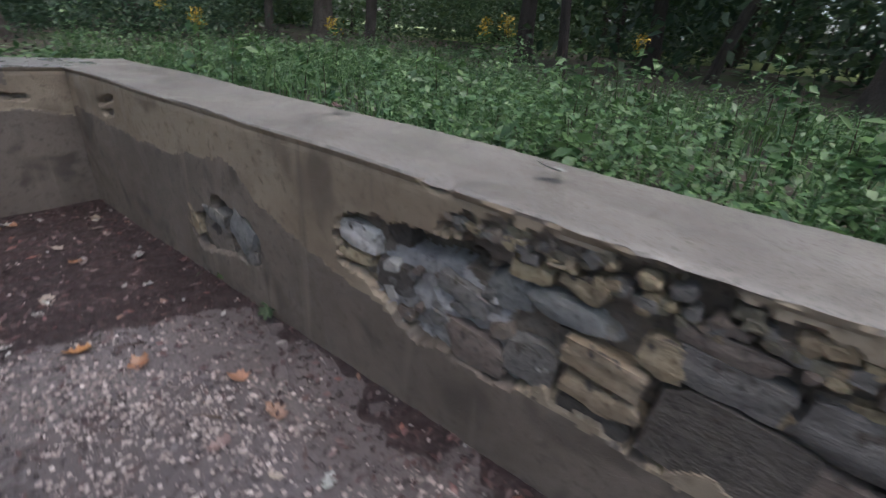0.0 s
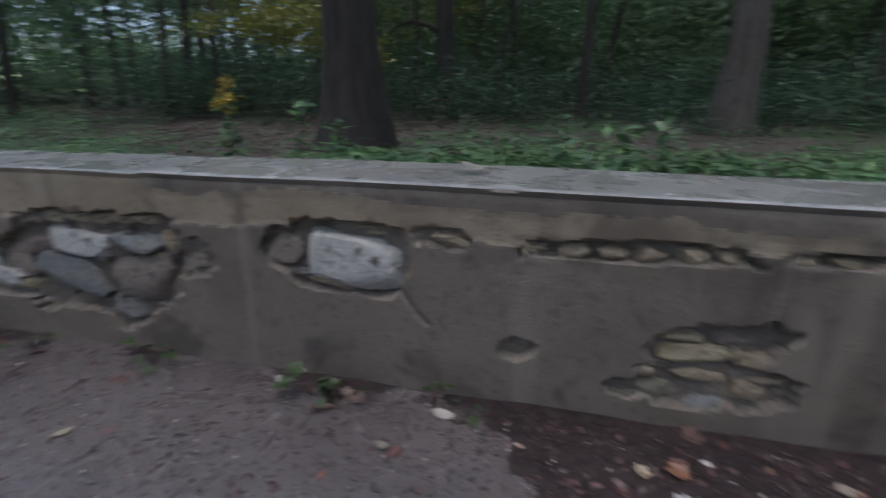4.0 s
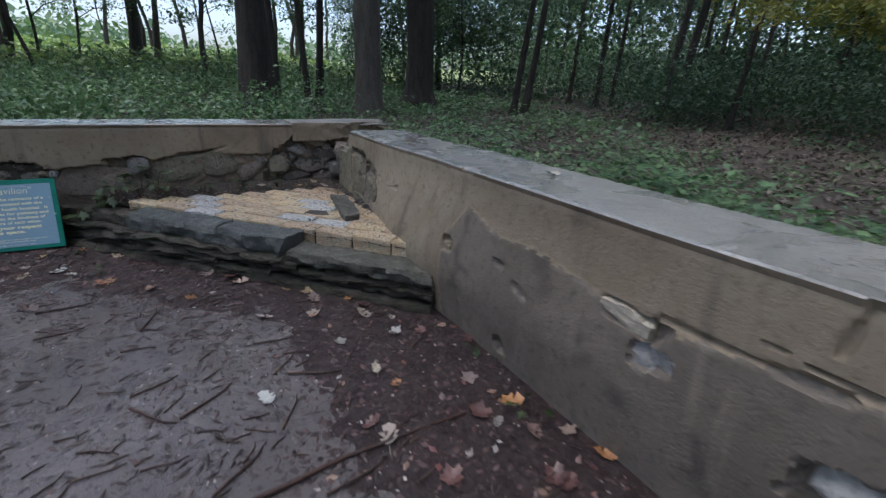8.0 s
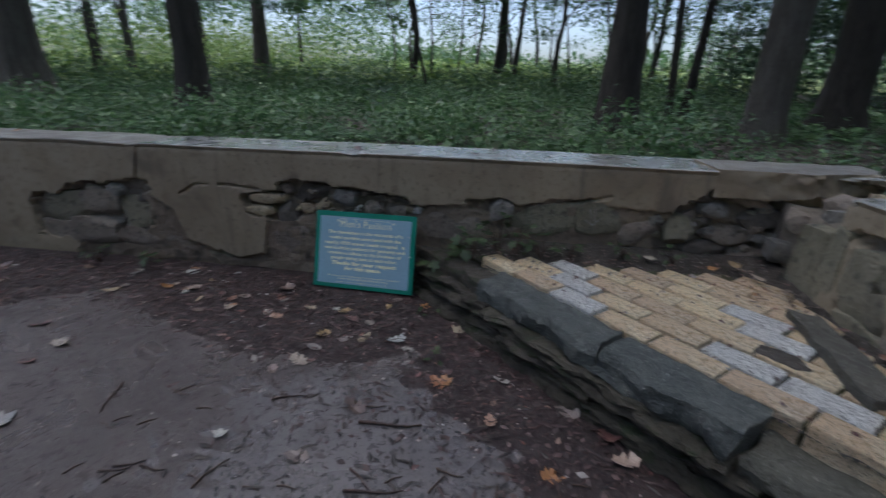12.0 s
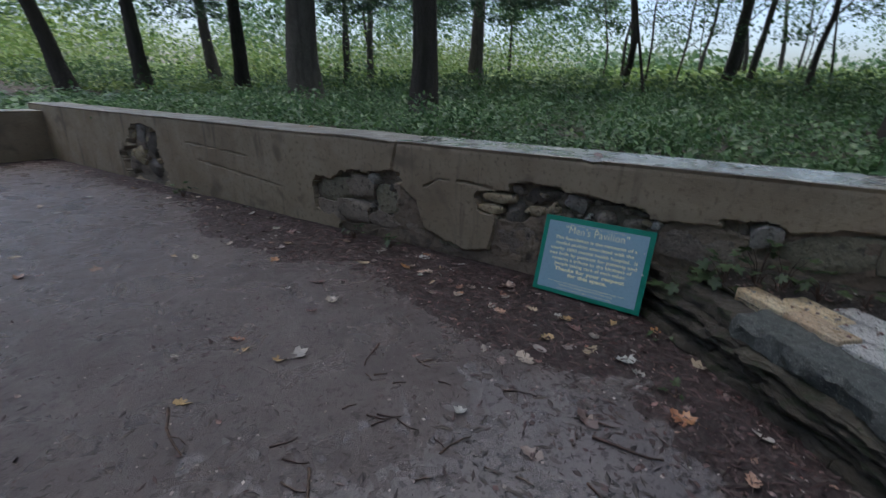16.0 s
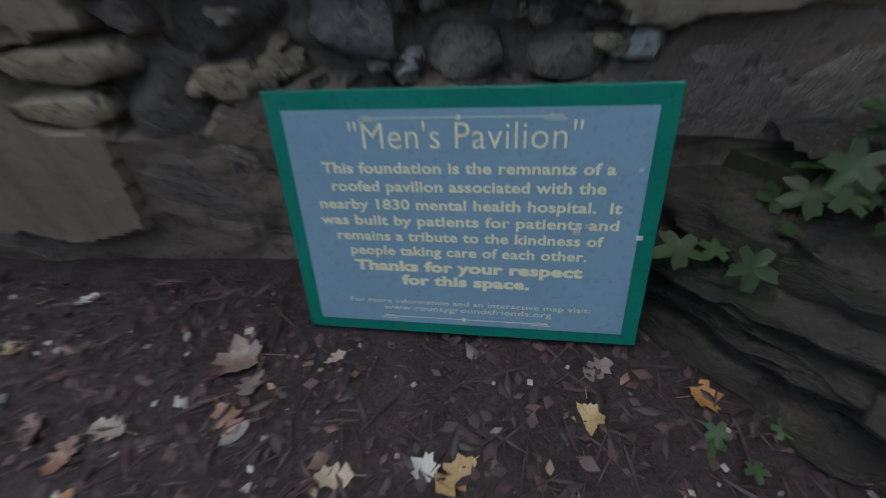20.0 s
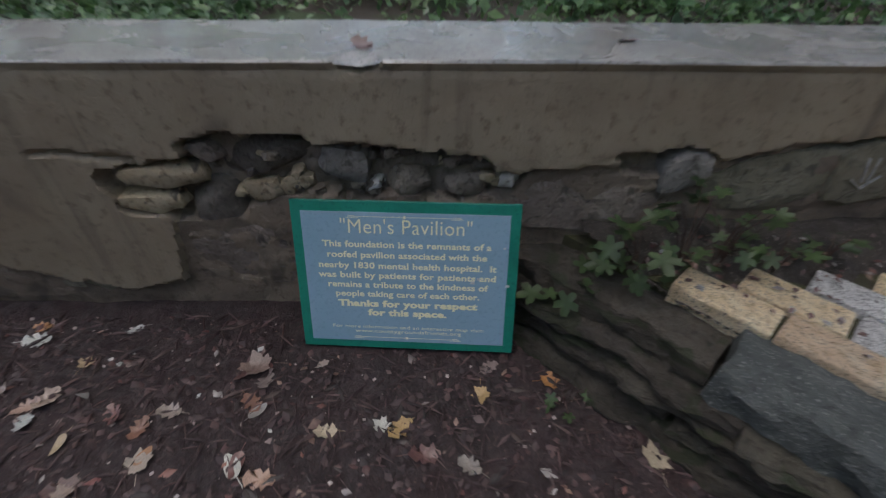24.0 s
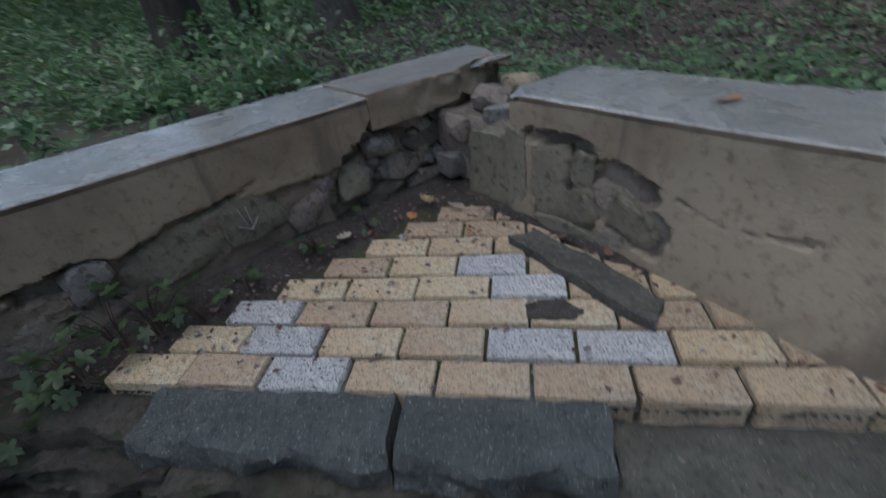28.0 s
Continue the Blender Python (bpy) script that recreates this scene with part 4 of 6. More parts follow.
def litter_depth(X, Y):
    """Positive where leaf mould covers the pavement."""
    edge = np.minimum(np.minimum(X + 7.57, 2.05 - X), np.minimum(4.36 - Y, Y + 8.0))
    ledge = ((-0.669) * (X + 6.829) + 0.743 * (Y - 2.927)) + 0.83 + 0.05 * smooth(3.2, 2.4, Y)
    reach = 0.62 + 0.28 * smooth(-6.0, -6.8, X) + 0.25 * fbm(X * 0.8, Y * 0.8, 60)
    reach = reach + 0.52 * smooth(1.5, 0.2, np.hypot(X + 7.2, Y - 1.4)) + 1.1 * smooth(2.2, 0.5, np.hypot(X - 1.4, Y - 4.0)) + 0.55 * smooth(-2.8, -4.0, X) * smooth(2.5, 3.5, Y)
    reach = reach * (1 - 0.75 * smooth(1.9, 1.1, np.hypot(X + 1.5, Y - 3.9))) * (1 - 0.6 * smooth(-0.2, 0.4, X) * smooth(2.9, 2.3, Y))
    reach = reach + smooth(-5.8, -6.4, X) * (0.3 * smooth(-2.5, -2.0, Y) * smooth(-0.2, -0.6, Y) + 0.12 * smooth(0.2, 0.9, Y) - 0.4 * smooth(-2.3, -2.8, Y))
    cover = np.maximum(reach - edge, ledge * 0.8)
    return cover + 0.2 * fbm(X * 2.4, Y * 2.4, 61) + 0.13 * fbm(X * 10, Y * 10, 62)


litter = grid_sheet("leaf_litter", -7.6, 2.24, -8.0, 4.4, 0.035, lambda X, Y: -0.011 + 0.020 * smooth(-0.12, 0.4, litter_depth(X, Y)) + 0.007 * fbm(X * 9, Y * 9, 63) * smooth(-0.1, 0.1, litter_depth(X, Y)) + 0.006 * fbm(X * 0.7, Y * 0.7, 50), M_LITTER)
def mud_depth(X, Y):
    return 1.2 - (Y + 0.30 * X + 1.9) * 0.8 + 0.6 + 0.5 * fbm(X * 0.9, Y * 0.9, 66) + 0.25 * fbm(X * 5, Y * 5, 67) + 0.35 * fbm(X * 16, Y * 16, 68) + 0.5 * vnoise(X * 41, Y * 41, 69)


mud = grid_sheet("mud_film", -7.5, 2.0, -7.9, 3.2, 0.03, lambda X, Y: 0.008 * fbm(X * 0.7, Y * 0.7, 50) - 0.006 + 0.010 * smooth(-0.6, 1.4, mud_depth(X, Y)), M_MUD)
tagged(mud, "thin dark mud film dried over the pavement", "mud", "", "stuff")
tagged(litter, "dark red-brown leaf mould drifted along the walls", "leaf litter", "", "stuff")

# ---- brick corner platform ----
K0 = Vector((-6.829, 2.927, 0))
TS, NS = Vector((0.743, 0.669, 0)).normalized(), Vector((-0.669, 0.743, 0)).normalized()
ANGLE = math.degrees(math.atan2(TS.y, TS.x))
PITCH, ROW, BTOP, BRICK_H = 0.3033, 0.1535, 0.362, 0.135


def platform_point(s, n, z):
    return K0 + TS * s + NS * n + Vector((0, 0, z))


platform = new("corner_platform")
tagged(platform, "triangular corner platform of yellow brick on layered stone ledges", "platform")
bed = bmesh.new()
pts = [platform_point(-1.2, 0.02, 0), platform_point(2.24, 0.02, 0), Vector((-5.1, 4.5, 0)), Vector((-7.7, 4.5, 0)), Vector((-7.7, 2.3, 0))]
lo = [bed.verts.new((p.x, p.y, -0.05)) for p in pts]
hi = [bed.verts.new((p.x, p.y, 0.335)) for p in pts]
bed.faces.new(hi)
for k in range(5):
    bed.faces.new((lo[k], lo[(k + 1) % 5], hi[(k + 1) % 5], hi[k]))
part("bed", bed, M_JOINT, platform, "mossy earth bed between the bricks")


def brick_mesh(name, w, d, h, mat, seed):
    bm = bmesh.new()
    bmesh.ops.create_cube(bm, size=1)
    for v in bm.verts:
        v.co = Vector((v.co.x * w, v.co.y * d, v.co.z * h))
    bmesh.ops.bevel(bm, geom=bm.edges[:], offset=0.006, segments=1, affect="EDGES")
    rnd = random.Random(seed)
    for v in bm.verts:
        v.co += Vector((rnd.uniform(-1, 1), rnd.uniform(-1, 1), rnd.uniform(-1, 1))) * 0.0022
    me = bpy.data.meshes.new(name)
    bm.to_mesh(me)
    bm.free()
    me.materials.append(mat)
    return me


BRICKS = [brick_mesh("brick", PITCH - 0.014, ROW - 0.015, BRICK_H, M_BRICK, k) for k in range(4)]
PALES = [brick_mesh("brick", PITCH - 0.014, ROW - 0.015, BRICK_H, M_BRICK_PALE, k + 9) for k in range(3)]
PALE_AT = {(0, 0), (1, 0), (1, 3), (1, 4), (2, -1), (3, 3), (4, 2)}
rnd = random.Random(5)
for row in range(10):
    for col in range(-3, 9):
        s, n = (col + (0.0 if row % 2 else 0.5)) * PITCH - 0.0154, (row + 0.5) * ROW
        p = platform_point(s, n, 0)
        if p.x < -7.36 + 0.015 * row or p.y > 4.42 or p.x > -5.2:
            continue
        pool = PALES if (row, col) in PALE_AT else BRICKS
        ob = new("brick", rnd.choice(pool))
        dip = 0.012 * noise.noise(p * 2.2)
        ob.matrix_world = pose(p.x, p.y, BTOP - BRICK_H / 2 + dip + rnd.uniform(-0.003, 0.003), rnd.uniform(-0.8, 0.8), rnd.uniform(-0.8, 0.8), ANGLE + rnd.uniform(-0.8, 0.8))
        ob.parent = platform


def ledge_stone(name, s0, s1, n0, n1, z0, z1, mat, seed, label=""):
    bm = bmesh.new()
    nx, ny = max(4, int((s1 - s0) / 0.025)), max(3, int((n1 - n0) / 0.03))
    bmesh.ops.create_cube(bm, size=1)
    bmesh.ops.subdivide_edges(bm, edges=[e for e in bm.edges if abs(e.verts[0].co.x - e.verts[1].co.x) > 0.5], cuts=nx, use_grid_fill=True)
    bmesh.ops.subdivide_edges(bm, edges=[e for e in bm.edges if abs(e.verts[0].co.y - e.verts[1].co.y) > 0.5], cuts=ny, use_grid_fill=True)
    bmesh.ops.subdivide_edges(bm, edges=[e for e in bm.edges if abs(e.verts[0].co.z - e.verts[1].co.z) > 0.5], cuts=2, use_grid_fill=True)
    for v in bm.verts:
        x, y, z = v.co
        front = smooth(0.5, -0.5, y)
        p = platform_point(s0 + (x + 0.5) * (s1 - s0), n0 + (y + 0.5) * (n1 - n0), z0 + (z + 0.5) * (z1 - z0))
        w = p * 4.5 + Vector((seed, 0, 0))
        p += NS * float(front) * (0.042 * noise.noise(w) + 0.028 * noise.noise(p * Vector((1, 1, 1)).length * 6 + Vector((0, 0, p.z * 30))))
        if abs(x) > 0.49:
            p += TS * 0.03 * noise.noise(p * 7 + Vector((seed, 2, 0)))
        p.z += 0.016 * noise.noise(w * 1.3) + 0.011 * noise.noise(w * 4) + 0.004 * noise.noise(w * 11)
        p += NS * float(front) * (0.018 * noise.noise(p * 22 + Vector((0, 0, p.z * 60))) + 0.009 * noise.noise(p * 55))
        if abs(y + 0.5) < 0.01 and abs(z) > 0.49:
            p += NS * 0.014
            p.z -= 0.006 * math.copysign(1, z)
        v.co = p
    bmesh.ops.recalc_face_normals(bm, faces=bm.faces[:])
    return part(name, bm, mat, platform, label, True, 32)


ledge_stone("ledge_stone", -0.38, 0.48, -0.21, 0.06, 0.215, 0.338, M_LEDGE, 1, "dark grey flat ledge stone with pale lichen specks")
ledge_stone("ledge_stone", 0.505, 1.10, -0.23, 0.06, 0.215, 0.34, M_LEDGE, 2, "dark grey flat ledge stone with pale lichen specks")
ledge_stone("ledge_stone", -1.25, -0.39, -0.17, 0.1, 0.20, 0.295, M_LEDGE_BROWN, 3)
for lay, (z0, z1, n0) in enumerate(((-0.04, 0.052, -0.285), (0.047, 0.096, -0.24), (0.091, 0.136, -0.265), (0.131, 0.174, -0.235), (0.169, 0.214, -0.26))):
    cuts = [-1.25, -0.42 + 0.31 * ((lay * 2) % 5 - 2) * 0.5, 1.11 if lay == 4 else 0.75 + 0.22 * ((lay * 3) % 5 - 2), 2.2]
    for k in range(3):
        ledge_stone("ledge_stone", cuts[k] + 0.003, cuts[k + 1] - 0.003, n0 + 0.03 * (k == 2) + 0.02 * math.sin(lay * 7 + k * 3), 0.15, z0, z1 + (0.045 if lay == 4 and k == 2 else 0), M_LEDGE_MOSS if (lay == 4 and k == 2) else M_LEDGE_BROWN, 10 * lay + k)
# loose slab lying on the bricks beside the wall
slab_bm = bmesh.new()
bmesh.ops.create_cube(slab_bm, size=1)
bmesh.ops.subdivide_edges(slab_bm, edges=slab_bm.edges[:], cuts=13, use_grid_fill=True)
for v in slab_bm.verts:
    x, y, z = v.co
    v.co = Vector((x * (0.70 - 0.10 * y), y * (0.135 + 0.05 * noise.noise(Vector((x * 2.5, 4, 0)))), z * 0.05))
    v.co += 0.016 * noise.noise_vector(v.co * 9) + 0.006 * noise.noise_vector(v.co * 30)
slab = part("loose_slab", slab_bm, M_SLAB_STONE, None, smooth_shade=True, sharp=32)
slab.matrix_world = pose(-6.41, 4.115, 0.378, 0, 0, -8)
tagged(slab, "narrow dark broken stone slab lying on yellow bricks", "stone slab")

# ---- sign ----
def build_sign():
    bl, br = Vector((-7.35, 1.292, 0.018)), Vector((-7.29, 2.045, 0.032))
    tl = Vector((-7.505, 1.288, 0.546))
    ex = (br - bl).normalized()
    ez = ex.cross(tl - bl).normalized()
    ey = ez.cross(ex)
    w, h, t = 0.757, 0.552, 0.012
    base = Matrix(((ex.x, ey.x, ez.x, bl.x), (ex.y, ey.y, ez.y, bl.y), (ex.z, ey.z, ez.z, bl.z), (0, 0, 0, 1)))
    sign = new("information_sign")
    sign.matrix_world = base
    tagged(sign, "blue and green information board leaning on the stone wall", "sign")

    def plate(name, x0, y0, x1, y1, z0, z1, mat, label="", bevel=0.001):
        bm = bmesh.new()
        bmesh.ops.create_cube(bm, size=1)
        for v in bm.verts:
            v.co = Vector((x0 + (v.co.x + 0.5) * (x1 - x0), y0 + (v.co.y + 0.5) * (y1 - y0), z0 + (v.co.z + 0.5) * (z1 - z0)))
        bmesh.ops.bevel(bm, geom=bm.edges[:], offset=bevel, segments=1, affect="EDGES")
        return part(name, bm, mat, sign, label)

    plate("board", 0, 0, w, h, -t, 0, M_SIGN_GREEN, "thin board with dark green edges")
    plate("border", 0.002, 0.002, w - 0.002, h - 0.002, 0, 0.0015, M_SIGN_GREEN, "dark green painted border", 0.0004)
    plate("panel", 0.034, 0.03, w - 0.034, h - 0.036, 0.0015, 0.003, M_SIGN_BLUE, "faded blue-grey text panel", 0.0004)

    def line(text, y, size, width, bold=0.0):
        cu = bpy.data.curves.new("lettering", "FONT")
        cu.body, cu.size, cu.align_x, cu.offset, cu.space_character = text, size, "CENTER", bold, 1.04
        cu.resolution_u = 3
        tmp = bpy.data.objects.new("lettering", cu)
        me = bpy.data.meshes.new_from_object(tmp)
        bpy.data.objects.remove(tmp)
        xs = [v.co.x for v in me.vertices]
        f = width / (max(xs) - min(xs))
        for v in me.vertices:
            v.co = Vector((w * 0.5 + 0.004 + v.co.x * f, y + v.co.y, 0.0036))
        me.materials.clear()
        me.materials.append(M_SIGN_TEXT)
        ob = new("lettering", me)
        ob.parent = sign
        tagged(ob, "cream lettering", "", "", "stuff")

    line('"Men\'s Pavilion"', 0.443, 0.072, 0.435, -0.0003)
    for text, y, width in (("This foundation is the remnants of a", 0.394, 0.567), ("roofed pavilion associated with the", 0.356, 0.540), ("nearby 1830 mental health hospital.  It", 0.317, 0.605),
                           ("was built by patients for patients and", 0.281, 0.609), ("remains a tribute to the kindness of", 0.245, 0.553), ("people taking care of each other.", 0.210, 0.500)):
        line(text, y, 0.031, width, 0.0009)
    line("Thanks for your respect", 0.171, 0.034, 0.49, 0.0017)
    line("for this space.", 0.136, 0.034, 0.28, 0.0017)
    line("For more information and an interactive map visit:", 0.083, 0.018, 0.54, 0.0)
    line("www.countygroundsfriends.org", 0.065, 0.019, 0.38, 0.0)
    for y in (h - 0.052, 0.045):
        plate("rule", 0.19, y, w - 0.19, y + 0.0014, 0.003, 0.0036, M_SIGN_TEXT, "thin cream ornamental rule", 0.0001)
        plate("ornament", w * 0.5 - 0.004, y - 0.004, w * 0.5 + 0.004, y + 0.005, 0.003, 0.0038, M_SIGN_TEXT, "small cream diamond ornament", 0.0002)
        for sx in (0.185, w - 0.225):
            plate("ornament", sx, y - 0.0045, sx + 0.04, y - 0.0033, 0.003, 0.0037, M_SIGN_TEXT, "small cream scroll ornament", 0.0002)
            plate("ornament", sx + 0.008, y + 0.0035, sx + 0.03, y + 0.0045, 0.003, 0.0037, M_SIGN_TEXT, "small cream scroll ornament", 0.0002)
    for x, y, a in ((0.60, 0.27, 0.014), (0.622, 0.285, 0.01), (0.72, 0.262, 0.012), (0.705, 0.40, 0.008)):
        plate("paint_loss", x, y, x + a, y + a * 0.8, 0.0030, 0.0042, M_SIGN_EDGE, "chipped paint baring white board", 0.0004)


build_sign()

# ---- trees ----
def tube(points, radii, sides=10, rough=0.0, seed=0):
    verts, faces = [], []
    for k, (p, r) in enumerate(zip(points, radii)):
        p = Vector(p)
        d = (Vector(points[min(k + 1, len(points) - 1)]) - Vector(points[max(k - 1, 0)])).normalized()
        a = d.orthogonal().normalized() if abs(d.z) < 0.9 else Vector((1, 0, 0))
        b = d.cross(a).normalized()
        a = b.cross(d).normalized()
        for j in range(sides):
            t = 2 * math.pi * j / sides
            rr = r * (1 + rough * noise.noise(Vector((math.cos(t) * 1.6, math.sin(t) * 1.6, p.z * 0.9 + seed))))
            verts.append(p + a * math.cos(t) * rr + b * math.sin(t) * rr)
    for k in range(len(points) - 1):
        for j in range(sides):
            a0, a1 = k * sides + j, k * sides + (j + 1) % sides
            faces.append((a0, a1, a1 + sides, a0 + sides))
    faces.append(tuple(range(len(verts) - sides, len(verts))))
    return verts, faces


def leaf_cloud(centres, spread, count, size, rng, flat=0.6):
    """Leaves as bent diamond pairs round the centres. Returns verts, faces."""
    c = np.asarray(centres)
    which = rng.integers(0, len(c), count)
    p = c[which] + rng.normal(0, 1, (count, 3)) * np.asarray(spread)
    yaw, s = rng.uniform(0, 2 * np.pi, count), size * rng.uniform(0.55, 1.4, count)
    dip = rng.normal(-0.25, flat, count)
    d = np.stack([np.cos(yaw) * np.cos(dip), np.sin(yaw) * np.cos(dip), np.sin(dip)], -1)
    side = np.stack([-np.sin(yaw), np.cos(yaw), rng.normal(0, flat, count)], -1)
    side /= np.linalg.norm(side, axis=1)[:, None]
    nrm = np.cross(d, side)
    s = s[:, None]
    v = np.stack([p - d * s * 0.5, p + side * s * 0.32 + nrm * s * 0.08, p + d * s * 0.55, p - side * s * 0.32 + nrm * s * 0.08], 1).reshape(-1, 3)
    i = np.arange(count)[:, None] * 4
    f = np.concatenate([i + [0, 1, 2], i + [0, 2, 3]], 1).reshape(-1, 3)
    return v, f


def tri_object(name, v, f, mat, parent=None, label="", smooth_shade=False):
    me = bpy.data.meshes.new(name)
    me.vertices.add(len(v))
    me.vertices.foreach_set("co", np.asarray(v, dtype=np.float32).reshape(-1))
    me.loops.add(len(f) * 3)
    me.loops.foreach_set("vertex_index", np.asarray(f, dtype=np.int32).reshape(-1))
    me.polygons.add(len(f))
    me.polygons.foreach_set("loop_start", np.arange(0, len(f) * 3, 3, dtype=np.int32))
    me.polygons.foreach_set("loop_total", np.full(len(f), 3, dtype=np.int32))
    me.materials.append(mat)
    me.update(calc_edges=True)
    me.validate()
    ob = new(name, me)
    ob.parent = parent
    if label:
        ob["label"] = label
    return ob


def tree(x, y, r, height, bark, seed, lean=(0, 0), crown_from=0.45, leaves=1600, leaf=0.28, foliage=None, label="", low_limb=None, root_flare=1.5, crook=0.0045, clump=0.075):
    rnd, rng = random.Random(seed), np.random.default_rng(seed)
    t = new("tree")
    t.location = (x, y, float(outside_z(x, y)) - 0.05)
    tagged(t, label or "tall woodland tree with a dark straight trunk", "tree", "woodland trees")
    pts, rad = [], []
    for k in range(15):
        f = k / 14
        z = height * f ** 1.35
        wob = crook * height
        pts.append((lean[0] * z + wob * noise.noise(Vector((seed, z * 0.35, 0))), lean[1] * z + wob * noise.noise(Vector((seed, z * 0.35, 7))), z))
        flare = 1 + (root_flare - 1) * math.exp(-z / (r * 1.3))
        rad.append(r * flare * (1 - 0.82 * f))
    v, f = tube(pts, rad, 16 if r > 0.2 else 8, 0.3, seed)
    mesh_object("trunk", v, f, bark, t, "", True)
    tips = []
    limbs = 7 if r > 0.2 else 4 if crook < 0.01 else 9
    for k in range(limbs):
        h = crown_from + (0.95 - crown_from) * (k + 0.5) / limbs
        i = min(13, int((h ** (1 / 1.35)) * 14))
        b = Vector(pts[i])
        a = rnd.uniform(0, 6.28)
        L = height * (0.30 - 0.16 * h) * rnd.uniform(0.8, 1.2)
        seq = [b + Vector((math.cos(a) * L * q, math.sin(a) * L * q, L * (0.55 * q + 0.1 * math.sin(q * 5 + k)))) for q in (0, 0.25, 0.5, 0.75, 1)]
        rb = rad[i] * 0.45
        v, f = tube(seq, [rb, rb * 0.75, rb * 0.5, rb * 0.3, rb * 0.12], 6)
        mesh_object("limb", v, f, bark, t, "", True)
        tips += [tuple(seq[2]), tuple(seq[3]), tuple(seq[4])]
    if low_limb:
        h, a, L = low_limb
        i = max(k for k in range(15) if pts[k][2] <= h)
        b = Vector(pts[i])
        seq = [b + Vector((math.cos(a) * L * q, math.sin(a) * L * q, 0.22 * L * math.sin(q * 3.0))) for q in (0, 0.3, 0.6, 0.8, 1)]
        v, f = tube(seq, [r * 0.3, r * 0.22, r * 0.16, r * 0.1, r * 0.05], 6)
        mesh_object("limb", v, f, bark, t, "", True)
    tips += [pts[-1], pts[-2], pts[-3]]
    v, f = leaf_cloud(tips, (height * clump, height * clump, height * clump * 0.65), leaves, leaf, rng)
    tri_object("crown", v, f, foliage or M_LEAF, t)
    return t


NEAR = [
    # x, y, radius, height, pale bark, lean
    (-2.6, 8.45, 0.38, 19, 0, (0.0, 0.0)), (-14.9, 9.0, 0.41, 21, 0, (-0.01, 0)), (-13.2, 6.85, 0.31, 18, 1, (0.0, 0.01)), (-13.8, 4.55, 0.32, 19, 0, (0, 0)),
    (-16.5, 5.45, 0.13, 13, 0, (0, -0.02)), (-15.7, 6.4, 0.12, 11, 0, (0.02, 0.05)), (-15.8, 6.15, 0.1, 11, 0, (0.0, -0.06)), (-13.1, -3.7, 0.31, 18, 0, (0, 0)), (-13.2, -7.55, 0.43, 19, 1, (0.0, -0.01)),
    (3.0, 12.0, 0.32, 19, 1, (0, 0)), (11.6, 13.4, 0.31, 18, 1, (0.05, 0.0)), (-3.3, 16.6, 0.32, 18, 0, (0, 0)), (-12.8, 10.8, 0.1, 13, 0, (0.07, 0.08)), (-19.3, 0.0, 0.06, 8, 0, (0.03, -0.24)),
    (-27.3, -10.1, 0.42, 19, 1, (0, 0)), (-17.0, -15.8, 0.31, 17, 0, (0, 0)), (-20.4, -23.0, 0.34, 17, 0, (0.08, -0.05)), (-13.9, -17.5, 0.3, 16, 0, (0.04, -0.02)), (-11.1, -16.5, 0.28, 15, 0, (0.19, -0.07)), (-30.4, -22.5, 0.28, 16, 0, (0, 0)),
    (-29.3, -19.3, 0.25, 16, 0, (0, 0)), (11.2, -0.6, 0.23, 18, 0, (0.05, -0.1)), (-7.2, 19.0, 0.12, 15, 0, (-0.04, 0)),
    (-32.9, 1.5, 0.32, 17, 0, (0.0, 0.05)), (-33.5, 2.4, 0.2, 15, 0, (0, 0.08)), (-13.3, 11.6, 0.11, 13, 0, (0.06, 0.09)), (-16.1, 21.8, 0.2, 15, 0, (0.03, 0.05)), (-40, -14, 0.17, 8, 0, (0, 0)),
    (-16.5, 16.4, 0.09, 12, 0, (0.02, 0.04)), (-15.2, 16.5, 0.1, 13, 0, (0.01, 0.02)), (-14.4, 16.4, 0.08, 12, 0, (0.03, 0.02)), (-10.2, 13.3, 0.085, 12, 0, (0.06, 0.05)), (-10.9, 14.9, 0.13, 14, 0, (0.07, 0.05)), (-14.5, 21.2, 0.1, 13, 0, (0.02, 0.04)), (-13.8, 21.2, 0.1, 13, 0, (0.02, 0.04)), (-8.2, 12.8, 0.07, 11, 0, (0.05, 0.02)), (-9.2, 15.4, 0.07, 11, 0, (0.02, 0.0)),
    (6.5, 14.5, 0.2, 16, 0, (0, 0)), (8.6, 8.2, 0.13, 13, 0, (0.04, -0.02)), (12.5, 6.5, 0.22, 16, 0, (0.06, 0.02)), (14.0, 3.6, 0.2, 15, 0, (0.04, 0.08)), (0.6, 15.2, 0.14, 14, 0, (0.02, 0)),
]
for k, (x, y, r, h, pale, lean) in enumerate(NEAR):
    tree(x, y, r, h, M_BARK_PALE if pale else M_BARK, 100 + k, lean, 0.42, 1500 if r > 0.14 else 420, 0.30, low_limb=(3.1, 3.4, 1.7) if k == 11 else None, label="tall woodland tree with a pale grey trunk" if pale else "tall woodland tree with a dark ridged trunk")

